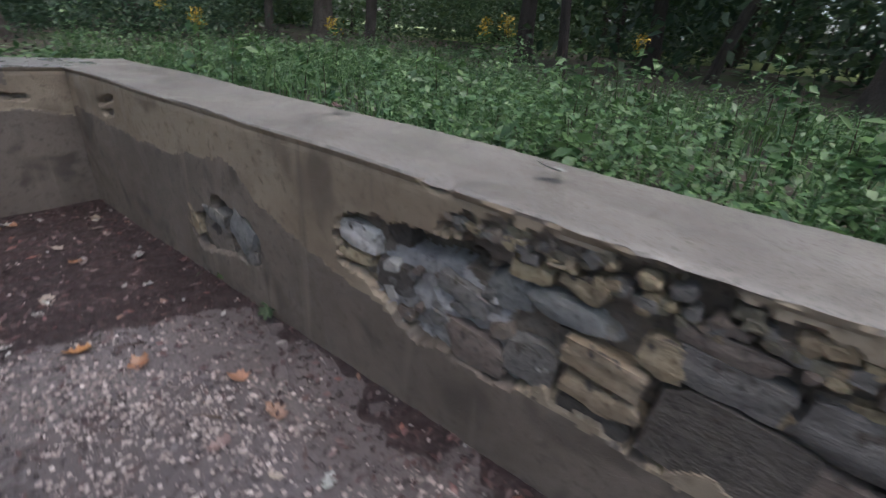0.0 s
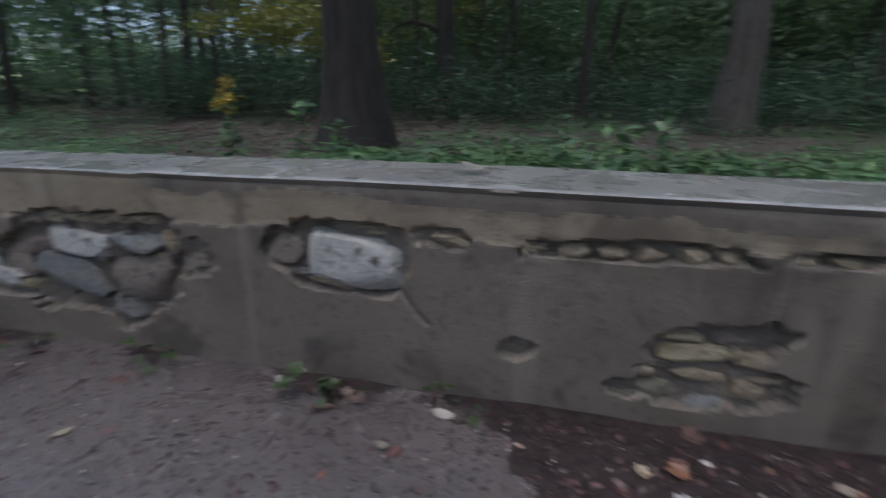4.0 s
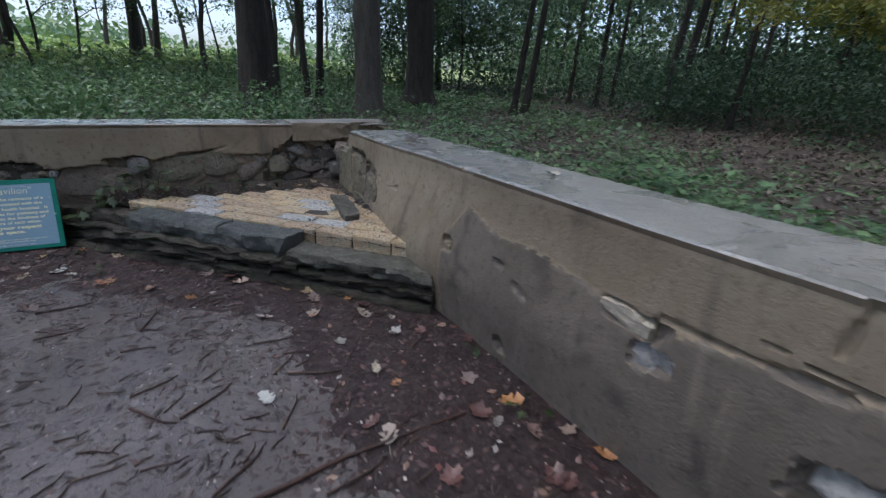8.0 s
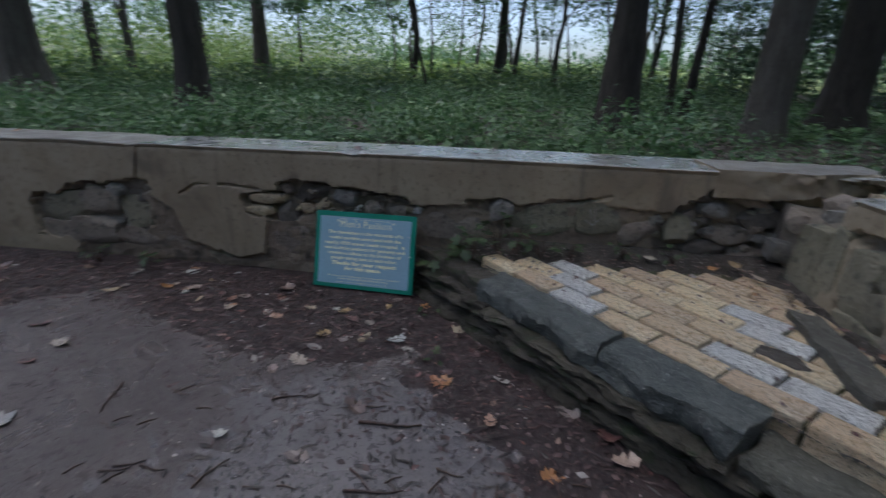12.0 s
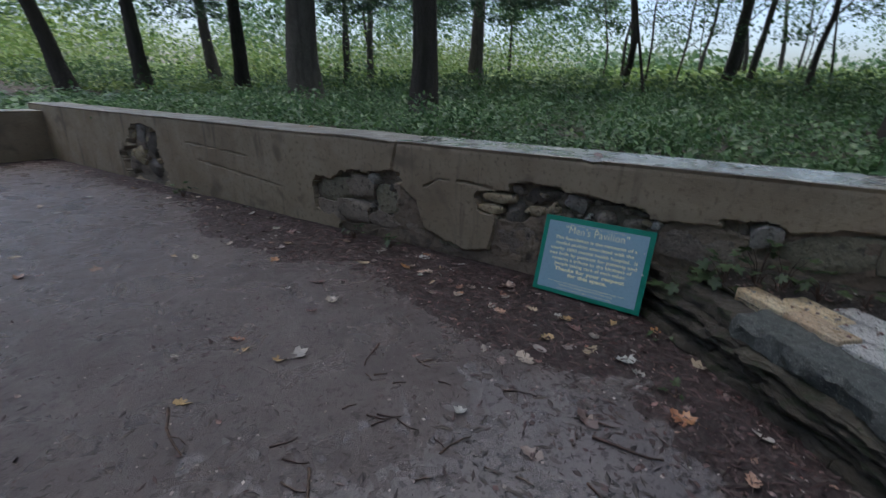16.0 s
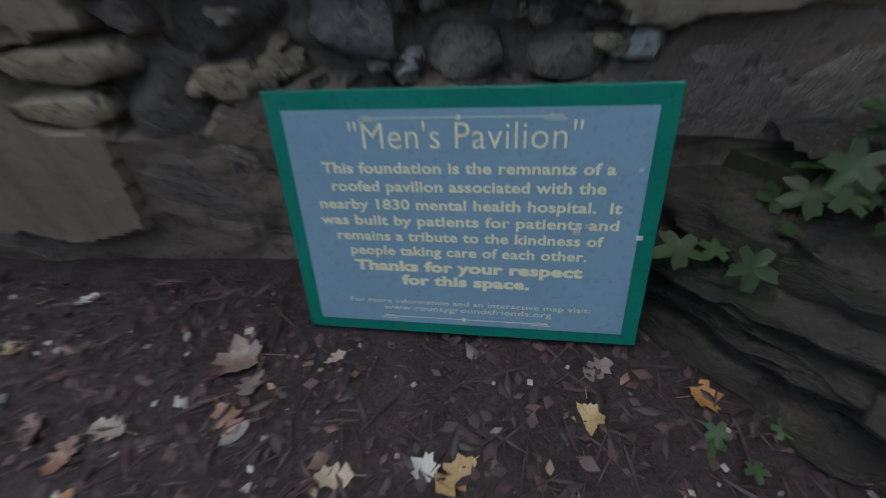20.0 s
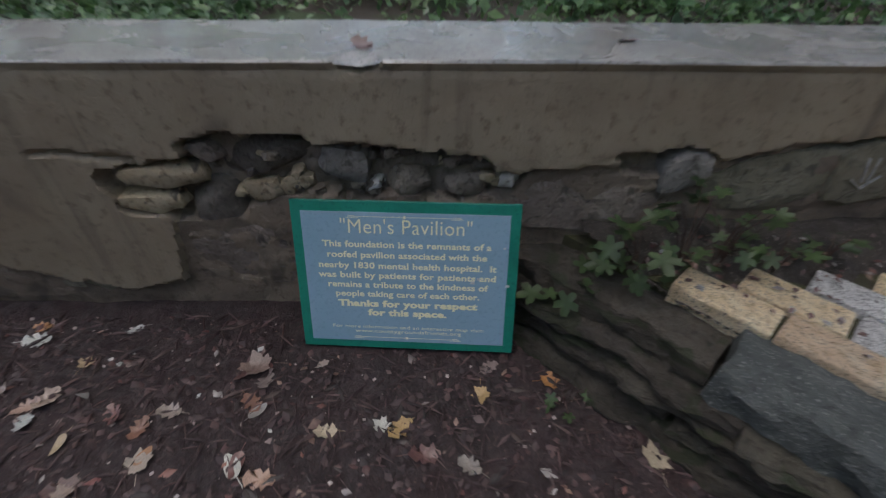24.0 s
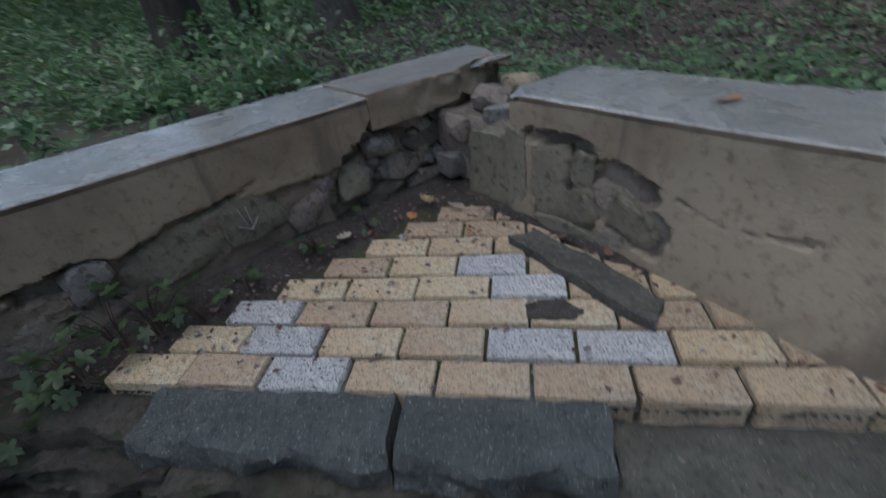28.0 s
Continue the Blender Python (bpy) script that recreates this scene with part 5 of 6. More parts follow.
# slimmer trees standing back in the wood
proto = [tree(200 + 6 * k, 200, 0.05 + 0.016 * k, 7 + 1.1 * k, M_BARK, 700 + k, ((-1) ** k * 0.03, 0.02 * (k % 3 - 1)), 0.26, 1500, 0.15, label="slim crooked woodland tree with a dark stem", root_flare=1.2, crook=0.035, clump=0.045) for k in range(8)]
rnd = random.Random(77)
spots = []
tries = 0
while len(spots) < 165 and tries < 9000:
    tries += 1
    a, d = rnd.uniform(-0.6, 3.9), 11 + 36 * rnd.random() ** 0.8
    x, y = -3 + d * math.cos(a), 1.5 + d * math.sin(a)
    if -11.5 < x < 4.5 and -10 < y < 9 or a > 2.55 and d < 23 or 1.7 < a and d < 19:
        continue
    if a > 3.2 and float(vnoise(np.array([x * 0.22]), np.array([y * 0.22]), 19)[0]) < -0.1:
        continue
    if any((x - p) ** 2 + (y - q) ** 2 < 0.5 for p, q in spots) or any((x - n[0]) ** 2 + (y - n[1]) ** 2 < 2.2 for n in NEAR):
        continue
    spots.append((x, y))
for k, (x, y) in enumerate(spots):
    ob = proto[k] if k < 8 else None
    s = rnd.uniform(0.75, 1.3)
    m = pose(x, y, float(outside_z(x, y)) - 0.05, rnd.gauss(0, 4), rnd.gauss(0, 4), rnd.uniform(0, 360)) @ Matrix.Diagonal((s, s, s, 1))
    if ob:
        ob.matrix_world = m
    else:
        copy_thing(proto[rnd.randrange(8)], m)

# ---- ground plants ----
def herbs(name, pts, per, h, leaf, mat, rng, label, category="plants"):
    """Low leafy plants: a stem's height of leaves over each point."""
    n = len(pts) * per
    base = np.repeat(pts, per, 0)
    hh = np.repeat(rng.uniform(0.4, 1.1, len(pts)) * h * (1 + 1.1 * fbm(pts[:, 0] * 1.3, pts[:, 1] * 1.3, 75)), per)
    base = base + np.stack([rng.normal(0, 0.08, n), rng.normal(0, 0.08, n), hh * rng.uniform(0.15, 1.0, n)], -1)
    yaw, s = rng.uniform(0, 6.283, n), leaf * rng.uniform(0.5, 1.4, n)
    dip = rng.normal(-0.15, 0.35, n)
    d = np.stack([np.cos(yaw) * np.cos(dip), np.sin(yaw) * np.cos(dip), np.sin(dip)], -1)
    side = np.stack([-np.sin(yaw), np.cos(yaw), rng.normal(0, 0.3, n)], -1)
    nrm = np.cross(d, side)
    s = s[:, None]
    v = np.stack([base, base + d * s * 0.5 + side * s * 0.3 + nrm * s * 0.06, base + d * s, base + d * s * 0.5 - side * s * 0.3 + nrm * s * 0.06], 1).reshape(-1, 3)
    i = np.arange(n)[:, None] * 4
    f = np.concatenate([i + [0, 1, 2], i + [0, 2, 3]], 1).reshape(-1, 3)
    return tagged(tri_object(name, v, f, mat), label, category, "", "stuff")


def field(count, x0, x1, y0, y1, rng, dens):
    x, y = rng.uniform(x0, x1, count), rng.uniform(y0, y1, count)
    ok = rng.random(count) < dens(x, y)
    out = ~((x > -8.2) & (x < 2.85) & (y > -8.7) & (y < 5.0))
    x, y = x[ok & out], y[ok & out]
    return np.stack([x, y, outside_z(x, y)], -1)


# understorey: leafy shrubs and far woods
rng = np.random.default_rng(8)


def ring_points(count, a0, a1, d0, d1, z0, z1, rng):
    a, d = rng.uniform(a0, a1, count), d0 + (d1 - d0) * rng.random(count) ** 0.8
    x, y = -3 + d * np.cos(a), 1.5 + d * np.sin(a)
    ok = ~((x > -10.5) & (x < 4.5) & (y > -10) & (y < 8.5))
    x, y = x[ok], y[ok]
    z = rng.uniform(z0, z1, len(x))
    return np.stack([x, y, outside_z(x, y) + z], -1)


def woods(name, count, a0, a1, d0, d1, z0, z1, spread, leaves, size, mat, label, category="shrubs"):
    c = ring_points(count, a0, a1, d0, d1, z0, z1, rng)
    v, f = leaf_cloud(c, spread, leaves, size, rng)
    return tagged(tri_object(name, v, f, mat), label, category, "", "stuff")


woods("understorey", 40, 0.1, 1.9, 17, 26, 0.1, 2.4, (0.8, 0.8, 0.5), 22000, 0.13, M_LEAF, "dense dark green understorey shrubs among the trees")
woods("understorey", 56, 0.1, 1.85, 14, 26, 3.4, 7.0, (1.0, 1.0, 0.5), 24000, 0.16, M_LEAF, "leafy dark lower branches among the trees", "foliage")
woods("understorey", 200, 0.1, 1.85, 26, 40, 0.2, 10.0, (1.5, 1.5, 1.1), 70000, 0.34, M_LEAF, "dense dark green understorey shrubs among the trees")
# the darker leaf copy here carries the gloom of the deep wood
woods("understorey", 300, -1.3, 0.2, 15, 38, 0.2, 8.0, (1.2, 1.2, 0.9), 60000, 0.28, M_LEAF_SHADED, "dense dark green understorey shrubs among the trees")
woods("understorey", 120, 1.8, 2.55, 18, 40, 0.2, 9.0, (0.8, 0.8, 0.5), 27000, 0.19, M_LEAF_SHADED, "open green understorey shrubs among the trees")
woods("understorey", 26, 1.8, 2.4, 22, 34, 0.1, 1.6, (1.2, 1.2, 0.5), 12000, 0.2, M_LEAF_SHADED, "dense dark green understorey shrubs among the trees")


def boughs(name, centres, reach, per, leaves, size, mat, label):
    """Drooping leafy sprays: each centre holds several tight clumps set on a flattened fan, with gaps between."""
    c = np.repeat(np.asarray(centres), per, 0)
    off = rng.normal(0, 1, c.shape) * np.array([reach, reach, reach * 0.42])
    c = c + off
    c[:, 2] -= 0.25 * np.hypot(off[:, 0], off[:, 1])
    v, f = leaf_cloud(c, (0.24, 0.24, 0.1), leaves, size, rng)
    return tagged(tri_object(name, v, f, mat), label, "foliage", "", "stuff")


boughs("hanging_boughs", np.concatenate([ring_points(74, 2.2, 2.9, 14, 28, 2.8, 8.0, rng), ring_points(80, 2.85, 3.3, 15, 28, 4.4, 8.5, rng)]), 0.8, 8, 100000, 0.10, M_LEAF_SHADED, "leafy boughs hanging at the edge of the wood")
boughs("hanging_boughs", ring_points(210, 3.3, 4.3, 15, 28, 3.9, 9.0, rng), 0.85, 8, 140000, 0.11, M_LEAF_SHADED, "leafy boughs hanging at the edge of the wood")
boughs("yellowing_boughs", np.array([(-6.4, 12.0, 2.9), (-5.5, 12.6, 2.5), (-6.8, 12.6, 3.2), (-5.0, 12.2, 2.9), (-4.6, 13.0, 2.2)]), 0.5, 9, 3400, 0.11, M_LEAF_YELLOW, "bright yellow-green leafy boughs in the wood")
woods("saplings", 30, 2.2, 4.3, 28, 48, 1.5, 10.0, (0.8, 0.8, 0.6), 14000, 0.2, M_HERB, "light open green saplings at the edge of the wood")
woods("low_shrubs", 170, 1.9, 4.4, 17, 44, 0.0, 0.75, (1.2, 1.2, 0.28), 44000, 0.17, M_LEAF, "low green shrubs under the far trees")
woods("meadow_bushes", 80, 3.45, 4.7, 28, 55, 0.2, 2.6, (1.6, 1.6, 0.8), 36000, 0.24, M_GRASS, "bright green bushes at the meadow edge")
herbs("ground_cover", field(4200, -17, -6, -15, -9.5, rng, lambda x, y: 0.85 + 0 * x), 9, 0.35, 0.13, M_HERB, rng, "spreading green herbs on the woodland floor")
woods("yellowing_leaves", 40, 1.6, 2.1, 15, 24, 3.0, 6.0, (0.7, 0.7, 0.45), 9000, 0.15, M_LEAF_YELLOW, "yellowing leaves hanging in the wood", "foliage")
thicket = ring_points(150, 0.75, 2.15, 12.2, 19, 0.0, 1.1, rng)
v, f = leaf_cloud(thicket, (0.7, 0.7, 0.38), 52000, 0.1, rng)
tagged(tri_object("thicket", v, f, M_LEAF_SHADED), "dark low thicket at the foot of the wood", "shrubs", "", "stuff")
woods("far_woods", 700, -1.6, 1.9, 40, 62, 0.0, 16.0, (2.6, 2.6, 2.0), 60000, 1.1, M_LEAF, "far dense wood closing the view", "woods")
woods("far_woods", 70, 1.8, 2.5, 40, 60, 0.0, 14.0, (2.2, 2.2, 1.6), 11000, 0.8, M_LEAF, "far open wood", "woods")
woods("far_woods", 110, 1.85, 3.4, 80, 120, 0.0, 4.0, (4, 4, 1.2), 9000, 1.2, M_LEAF, "far green tree line beyond the meadow", "woods")
woods("far_woods", 150, 3.38, 4.7, 48, 70, 0.5, 12.0, (2.0, 2.0, 1.4), 56000, 0.42, M_HERB, "far green tree line beyond the meadow", "woods")
# unseen leaf cover added overhead, dims the clearing against the sky
overhead = np.stack([rng.uniform(-11, 5, 110), rng.uniform(-10, 9, 110), rng.uniform(10, 16, 110)], -1)
v, f = leaf_cloud(overhead, (1.3, 1.3, 0.6), 8000, 0.42, rng)
tagged(tri_object("canopy", v, f, M_LEAF), "unseen leaf cover added to dim the clearing", "foliage", "", "stuff")
woods("understorey", 46, 2.42, 2.75, 19, 34, 0.2, 7.0, (0.9, 0.9, 0.55), 22000, 0.18, M_LEAF_SHADED, "dense dark green understorey shrubs among the trees")
# high leaf cover added to keep skylight out of the woods below
woods("canopy", 320, -1.4, 2.1, 13, 40, 7.0, 16.0, (2.0, 2.0, 1.0), 27000, 0.45, M_LEAF, "high leaf cover added to shade the wood", "foliage")
woods("canopy", 90, 2.5, 4.2, 14, 30, 7.0, 15.0, (2.0, 2.0, 0.9), 4500, 0.4, M_LEAF, "high leaf cover added to shade the wood", "foliage")


rng = np.random.default_rng(21)
leafy = lambda x, y: smooth(-0.12, 0.3, fbm(x * 0.9, y * 0.9, 70))
herbs("ground_cover", field(6200, -13.5, -8.2, -10, 4.6, rng, lambda x, y: 0.04 + 0.9 * leafy(x, y) * smooth(-0.2, 0.15, fbm(x * 0.55, y * 0.55, 78))), 17, 0.36, 0.072, M_HERB, rng, "dense low green woodland herbs beyond the wall")
herbs("ground_cover", field(5200, -13.5, -8.2, -10, 4.6, rng, lambda x, y: 0.04 + 0.9 * leafy(x, y) * smooth(0.15, -0.2, fbm(x * 0.55, y * 0.55, 78))), 22, 0.3, 0.05, M_HERB_DEEP, rng, "fine deep green herbs and ferns beyond the wall")
mound = field(46, -13.5, -8.9, -9, 4.4, rng, lambda x, y: 0.9 + 0 * x) + np.array([0, 0, 0.42])
mound = np.concatenate([mound, field(26, -22, -13.5, -12, 8, rng, lambda x, y: 0.9 + 0 * x) + np.array([0, 0, 0.55])])
boughs("bramble_mounds", mound, 0.33, 12, 26000, 0.075, M_HERB, "leafy bramble mounds standing over the low herbs")
herbs("ground_cover", field(8000, -28, -13, -14, 12, rng, lambda x, y: 0.8 * smooth(-0.25, 0.2, fbm(x * 0.3, y * 0.3, 79))), 10, 0.4, 0.12, M_HERB, rng, "spreading green herbs on the woodland floor")
herbs("ground_cover", field(8000, -28, -13, -14, 12, rng, lambda x, y: 0.8 * smooth(0.2, -0.25, fbm(x * 0.3, y * 0.3, 79))), 13, 0.36, 0.09, M_HERB_DEEP, rng, "fine deep green herbs on the woodland floor")
herbs("ground_cover", field(2300, -2.4, 2.9, 4.98, 7.5, rng, lambda x, y: 0.3 + 0.7 * smooth(-0.2, 0.3, fbm(x * 0.8, y * 0.8, 71))), 9, 0.24, 0.09, M_HERB, rng, "low green woodland herbs beyond the wall")
herbs("ground_cover", field(4200, -9.5, -2.4, 4.98, 9.5, rng, lambda x, y: smooth(1.4, 0.1, y - 4.98) * 0.8 * smooth(-0.35, 0.2, fbm(x * 0.9, y * 0.9, 72)) + 0.14 * smooth(0.05, 0.35, fbm(x * 0.6, y * 0.6, 73)) + 0.015), 13, 0.22, 0.058, M_HERB, rng, "scattered low herbs in the leaf litter")
herbs("ground_cover", field(1200, -6.8, -2.2, 5.0, 5.8, rng, lambda x, y: 0.05 + 0.85 * smooth(-0.1, 0.25, fbm(x * 1.3, y * 1.3, 87))), 16, 0.46, 0.05, M_HERB, rng, "glossy green herbs crowding the back of the wall")
herbs("ground_cover", field(2600, -17, -8.3, 4.7, 16, rng, lambda x, y: 0.05 + 0.5 * smooth(0.0, 0.35, fbm(x * 0.5, y * 0.5, 74))), 10, 0.3, 0.08, M_HERB, rng, "patches of low green herbs under the trees")
herbs("ground_cover", field(6000, 2.85, 7.5, -5, 8, rng, lambda x, y: 0.06 + 0.94 * smooth(-0.15, 0.3, fbm(x * 0.9, y * 0.9, 76)) + 0.5 * smooth(0.8, 0.1, x - 2.7)), 24, 0.48, 0.05, M_HERB, rng, "rank green weeds and herbs behind the wall")
herbs("ground_cover", field(2600, -8, 14, 7, 13, rng, lambda x, y: 0.7 * smooth(-0.1, 0.35, fbm(x * 0.7, y * 0.7, 77)) * (1 - 0.85 * smooth(0, -2.5, x))), 14, 0.3, 0.08, M_HERB_DEEP, rng, "shaded green herbs on the woodland floor")
herbs("meadow", field(5200, -30, -13, -34, -14, rng, lambda x, y: 0.9 + 0 * x), 9, 0.5, 0.19, M_GRASS, rng, "bright green grass at the edge of the wood", "grass")
herbs("meadow", field(4200, -60, -26, -45, 14, rng, lambda x, y: 0.9 + 0 * x), 8, 0.7, 0.5, M_GRASS, rng, "bright green meadow grass beyond the wood", "grass")


# ---- floor litter ----
def leaf_mesh(name, kind, size, seed):
    """A fallen leaf: an outline of lobes fanned from the midrib, curled a little."""
    rnd = random.Random(seed)
    pts = []
    n = 26
    for k in range(n):
        t = 2 * math.pi * k / n
        if kind == "oak":
            along = math.cos(t)
            half = 0.30 * math.sqrt(max(0, 1 - along ** 2)) * (1 + 0.38 * math.sin(along * 11 + seed))
            pts.append((along * 0.55, math.copysign(half, math.sin(t)) if abs(math.sin(t)) > 1e-6 else 0))
        elif kind == "maple":
            r = 0.30 + (0.2 + 0.07 * math.cos(t) + rnd.uniform(-0.05, 0.05)) * abs(math.cos(2.5 * t)) ** 1.2 + 0.06 * math.cos(13 * t + seed) * abs(math.cos(2.5 * t))
            pts.append((r * math.cos(t) * 1.05, r * math.sin(t)))
        else:
            pts.append((0.5 * math.cos(t), 0.24 * math.sin(t) * (1 - 0.3 * math.cos(t))))
    curl, twist = rnd.uniform(0.25, 1.0), rnd.uniform(-0.7, 0.7)
    lift = lambda x, y: curl * (x * x * 0.6 + y * y * 1.2) + twist * x * y + 0.03 * noise.noise(Vector((x * 6, y * 6, seed)))
    verts = [(0, 0, 0)] + [(x * size, y * size, lift(x, y) * size) for x, y in pts] + [(x * 0.5 * size, y * 0.5 * size, lift(x * 0.5, y * 0.5) * size) for x, y in pts]
    faces = []
    for k in range(n):
        j = (k + 1) % n
        faces += [(0, 1 + n + k, 1 + n + j), (1 + n + k, 1 + k, 1 + j, 1 + n + j)]
    st = len(verts)
    w = 0.012 * size
    verts += [(-0.5 * size, -w, lift(-0.5, 0) * size), (-0.5 * size, w, lift(-0.5, 0) * size), (-0.9 * size, w, 0.02 * size), (-0.9 * size, -w, 0.02 * size)]
    faces.append((st, st + 1, st + 2, st + 3))
    me = bpy.data.meshes.new(name)
    me.from_pydata(verts, [], faces)
    me.materials.append(M_FALLEN)
    me.polygons.foreach_set("use_smooth", np.ones(len(me.polygons), dtype=bool))
    return me


LEAVES = [leaf_mesh("fallen_leaf", k, 1.0, s) for s, k in enumerate(("oak", "oak", "oak", "maple", "oak", "ovate", "oak", "maple"))]
LEAF_LABEL = {0: "dry lobed oak leaf fallen on the ground", 3: "dry maple leaf fallen on the ground", 5: "small dry oval leaf fallen on the ground"}


def litter_top(x, y):
    X, Y = np.array([x]), np.array([y])
    d = litter_depth(X, Y)
    lz = -0.011 + 0.020 * smooth(-0.12, 0.4, d) + 0.007 * fbm(X * 9, Y * 9, 63) * smooth(-0.1, 0.1, d) + 0.006 * fbm(X * 0.7, Y * 0.7, 50)
    fz = 0.008 * fbm(X * 0.7, Y * 0.7, 50) + 0.002 * fbm(X * 6, Y * 6, 51)
    return float(np.maximum(lz, fz)[0])


leaf_rnd = random.Random(31)


def drop_leaf(x, y, z=None, size=None, which=None):
    k = leaf_rnd.randrange(len(LEAVES)) if which is None else which
    ob = new("fallen_leaf", LEAVES[k])
    s = size or leaf_rnd.uniform(0.07, 0.16)
    ob.matrix_world = pose(x, y, (litter_top(x, y) if z is None else z) + 0.004, leaf_rnd.uniform(-14, 14), leaf_rnd.uniform(-14, 14), leaf_rnd.uniform(0, 360)) @ Matrix.Diagonal((s, s, s, 1))
    label = LEAF_LABEL[5] if k == 5 else LEAF_LABEL[3] if k in (3, 7) else LEAF_LABEL[0]
    return tagged(ob, label, "leaf", "fallen leaves")


SEEN_NORTH = [(-6.77, 2.74), (-6.15, 3.17), (-5.93, 3.46), (-5.47, 3.9), (-5.32, 3.88), (-4.95, 3.6), (-4.47, 3.73), (-4.17, 3.57), (-4.12, 3.98), (-3.87, 3.69), (-4.36, 4.08), (-4.12, 4.16), (-3.91, 4.12), (-4.86, 4.05), (-3.69, 4.04),
              (-6.47, 2.96), (-6.28, 3.01), (-6.02, 3.21), (-5.76, 3.47), (-5.67, 3.61), (-5.54, 3.61), (-5.44, 3.81), (-5.2, 3.83), (-5.33, 3.56), (-6.41, 2.41)]
SEEN_EAST = [(-0.78, 4.21), (0.49, 4.1), (0.48, 3.96), (0.41, 3.75), (0.7, 3.8), (1.02, 4.14), (1.42, 4.15), (1.08, 3.6), (1.6, 3.39), (1.89, 3.96), (0.58, 4.3), (1.59, 3.65), (0.66, 3.66), (0.26, 3.65), (1.63, 3.36), (1.76, 2.87), (1.38, 3.05), (1.34, 2.54), (1.48, 1.67), (1.69, 1.65), (1.9, 3.98), (-0.86, 4.25), (-1.95, 4.1), (-2.6, 4.2)]
SEEN_WEST = [(-7.2, -3.47), (-7.36, -2.03), (-7.37, -1.72), (-6.99, -0.05), (-7.11, 0.29), (-7.1, 0.46), (-6.5, -0.07), (-6.17, 0.23), (-6.35, 0.25), (-5.69, 0.53), (-5.77, 0.57), (-5.21, 0.45), (-6.9, 1.18), (-7.25, 1.15), (-6.35, 1.51), (-6.45, 1.61), (-6.73, 2.08), (-6.15, 2.03), (-6.57, 1.65), (-6.26, -1.25)]
SEEN_SIGN = [(-7.45, 0.27), (-7.22, 1.11), (-7.2, 1.19), (-7.08, 1.2), (-7.07, 0.75), (-7.04, 0.49), (-7.0, 1.43), (-7.01, 1.66), (-6.9, 1.19), (-6.86, 1.27), (-6.89, 1.87), (-7.24, 1.96), (-7.18, 2.16), (-7.04, 2.37), (-7.08, 0.92), (-7.43, 0.63), (-6.91, 0.91), (-6.66, 2.16), (-6.73, 1.89), (-6.68, 2.54)]
for group_of, large in ((SEEN_NORTH, 0.112), (SEEN_EAST, 0.1), (SEEN_WEST, 0.12), (SEEN_SIGN, 0.095)):
    for x, y in group_of:
        drop_leaf(x, y, None, leaf_rnd.uniform(0.065, large))
more = 0
while more < 290:
    x, y = leaf_rnd.uniform(-7.5, 2.1), leaf_rnd.uniform(-6.5, 4.3)
    if (x + 6.829) * -0.669 + (y - 2.927) * 0.743 > -0.3 and x < -5 and y > 2:
        continue
    d = float(litter_depth(np.array([x]), np.array([y]))[0])
    if leaf_rnd.random() < (0.75 if d > 0.1 else 0.10):
        drop_leaf(x, y, None, leaf_rnd.uniform(0.045, 0.10))
        more += 1
# leaves caught on the coping and on the bricks
for x, y, z, s, k in ((-7.72, 1.55, 0.963, 0.09, 4), (-7.85, 0.1, 0.963, 0.1, 1), (-7.8, 2.4, 0.963, 0.07, 5), (-0.37, 4.62, 0.978, 0.13, 5), (2.36, 1.02, 0.972, 0.1, 5), (-6.2, 4.62, 0.947, 0.08, 1), (-7.9, -1.6, 0.953, 0.08, 5), (2.5, 2.2, 0.972, 0.08, 0), (-4.6, 4.7, 0.947, 0.08, 2),
                      (-7.22, 4.16, 0.39, 0.09, 5), (-7.32, 3.95, 0.39, 0.08, 1), (-7.05, 4.24, 0.38, 0.07, 6), (-7.38, 4.1, 0.4, 0.08, 2), (-6.62, 4.24, 0.39, 0.07, 5), (-6.4, 4.28, 0.385, 0.06, 1), (-7.42, 3.6, 0.39, 0.07, 6), (-7.0, 4.05, 0.372, 0.05, 5), (-7.2, 3.8, 0.372, 0.05, 6)):
    drop_leaf(x, y, z, s, k)


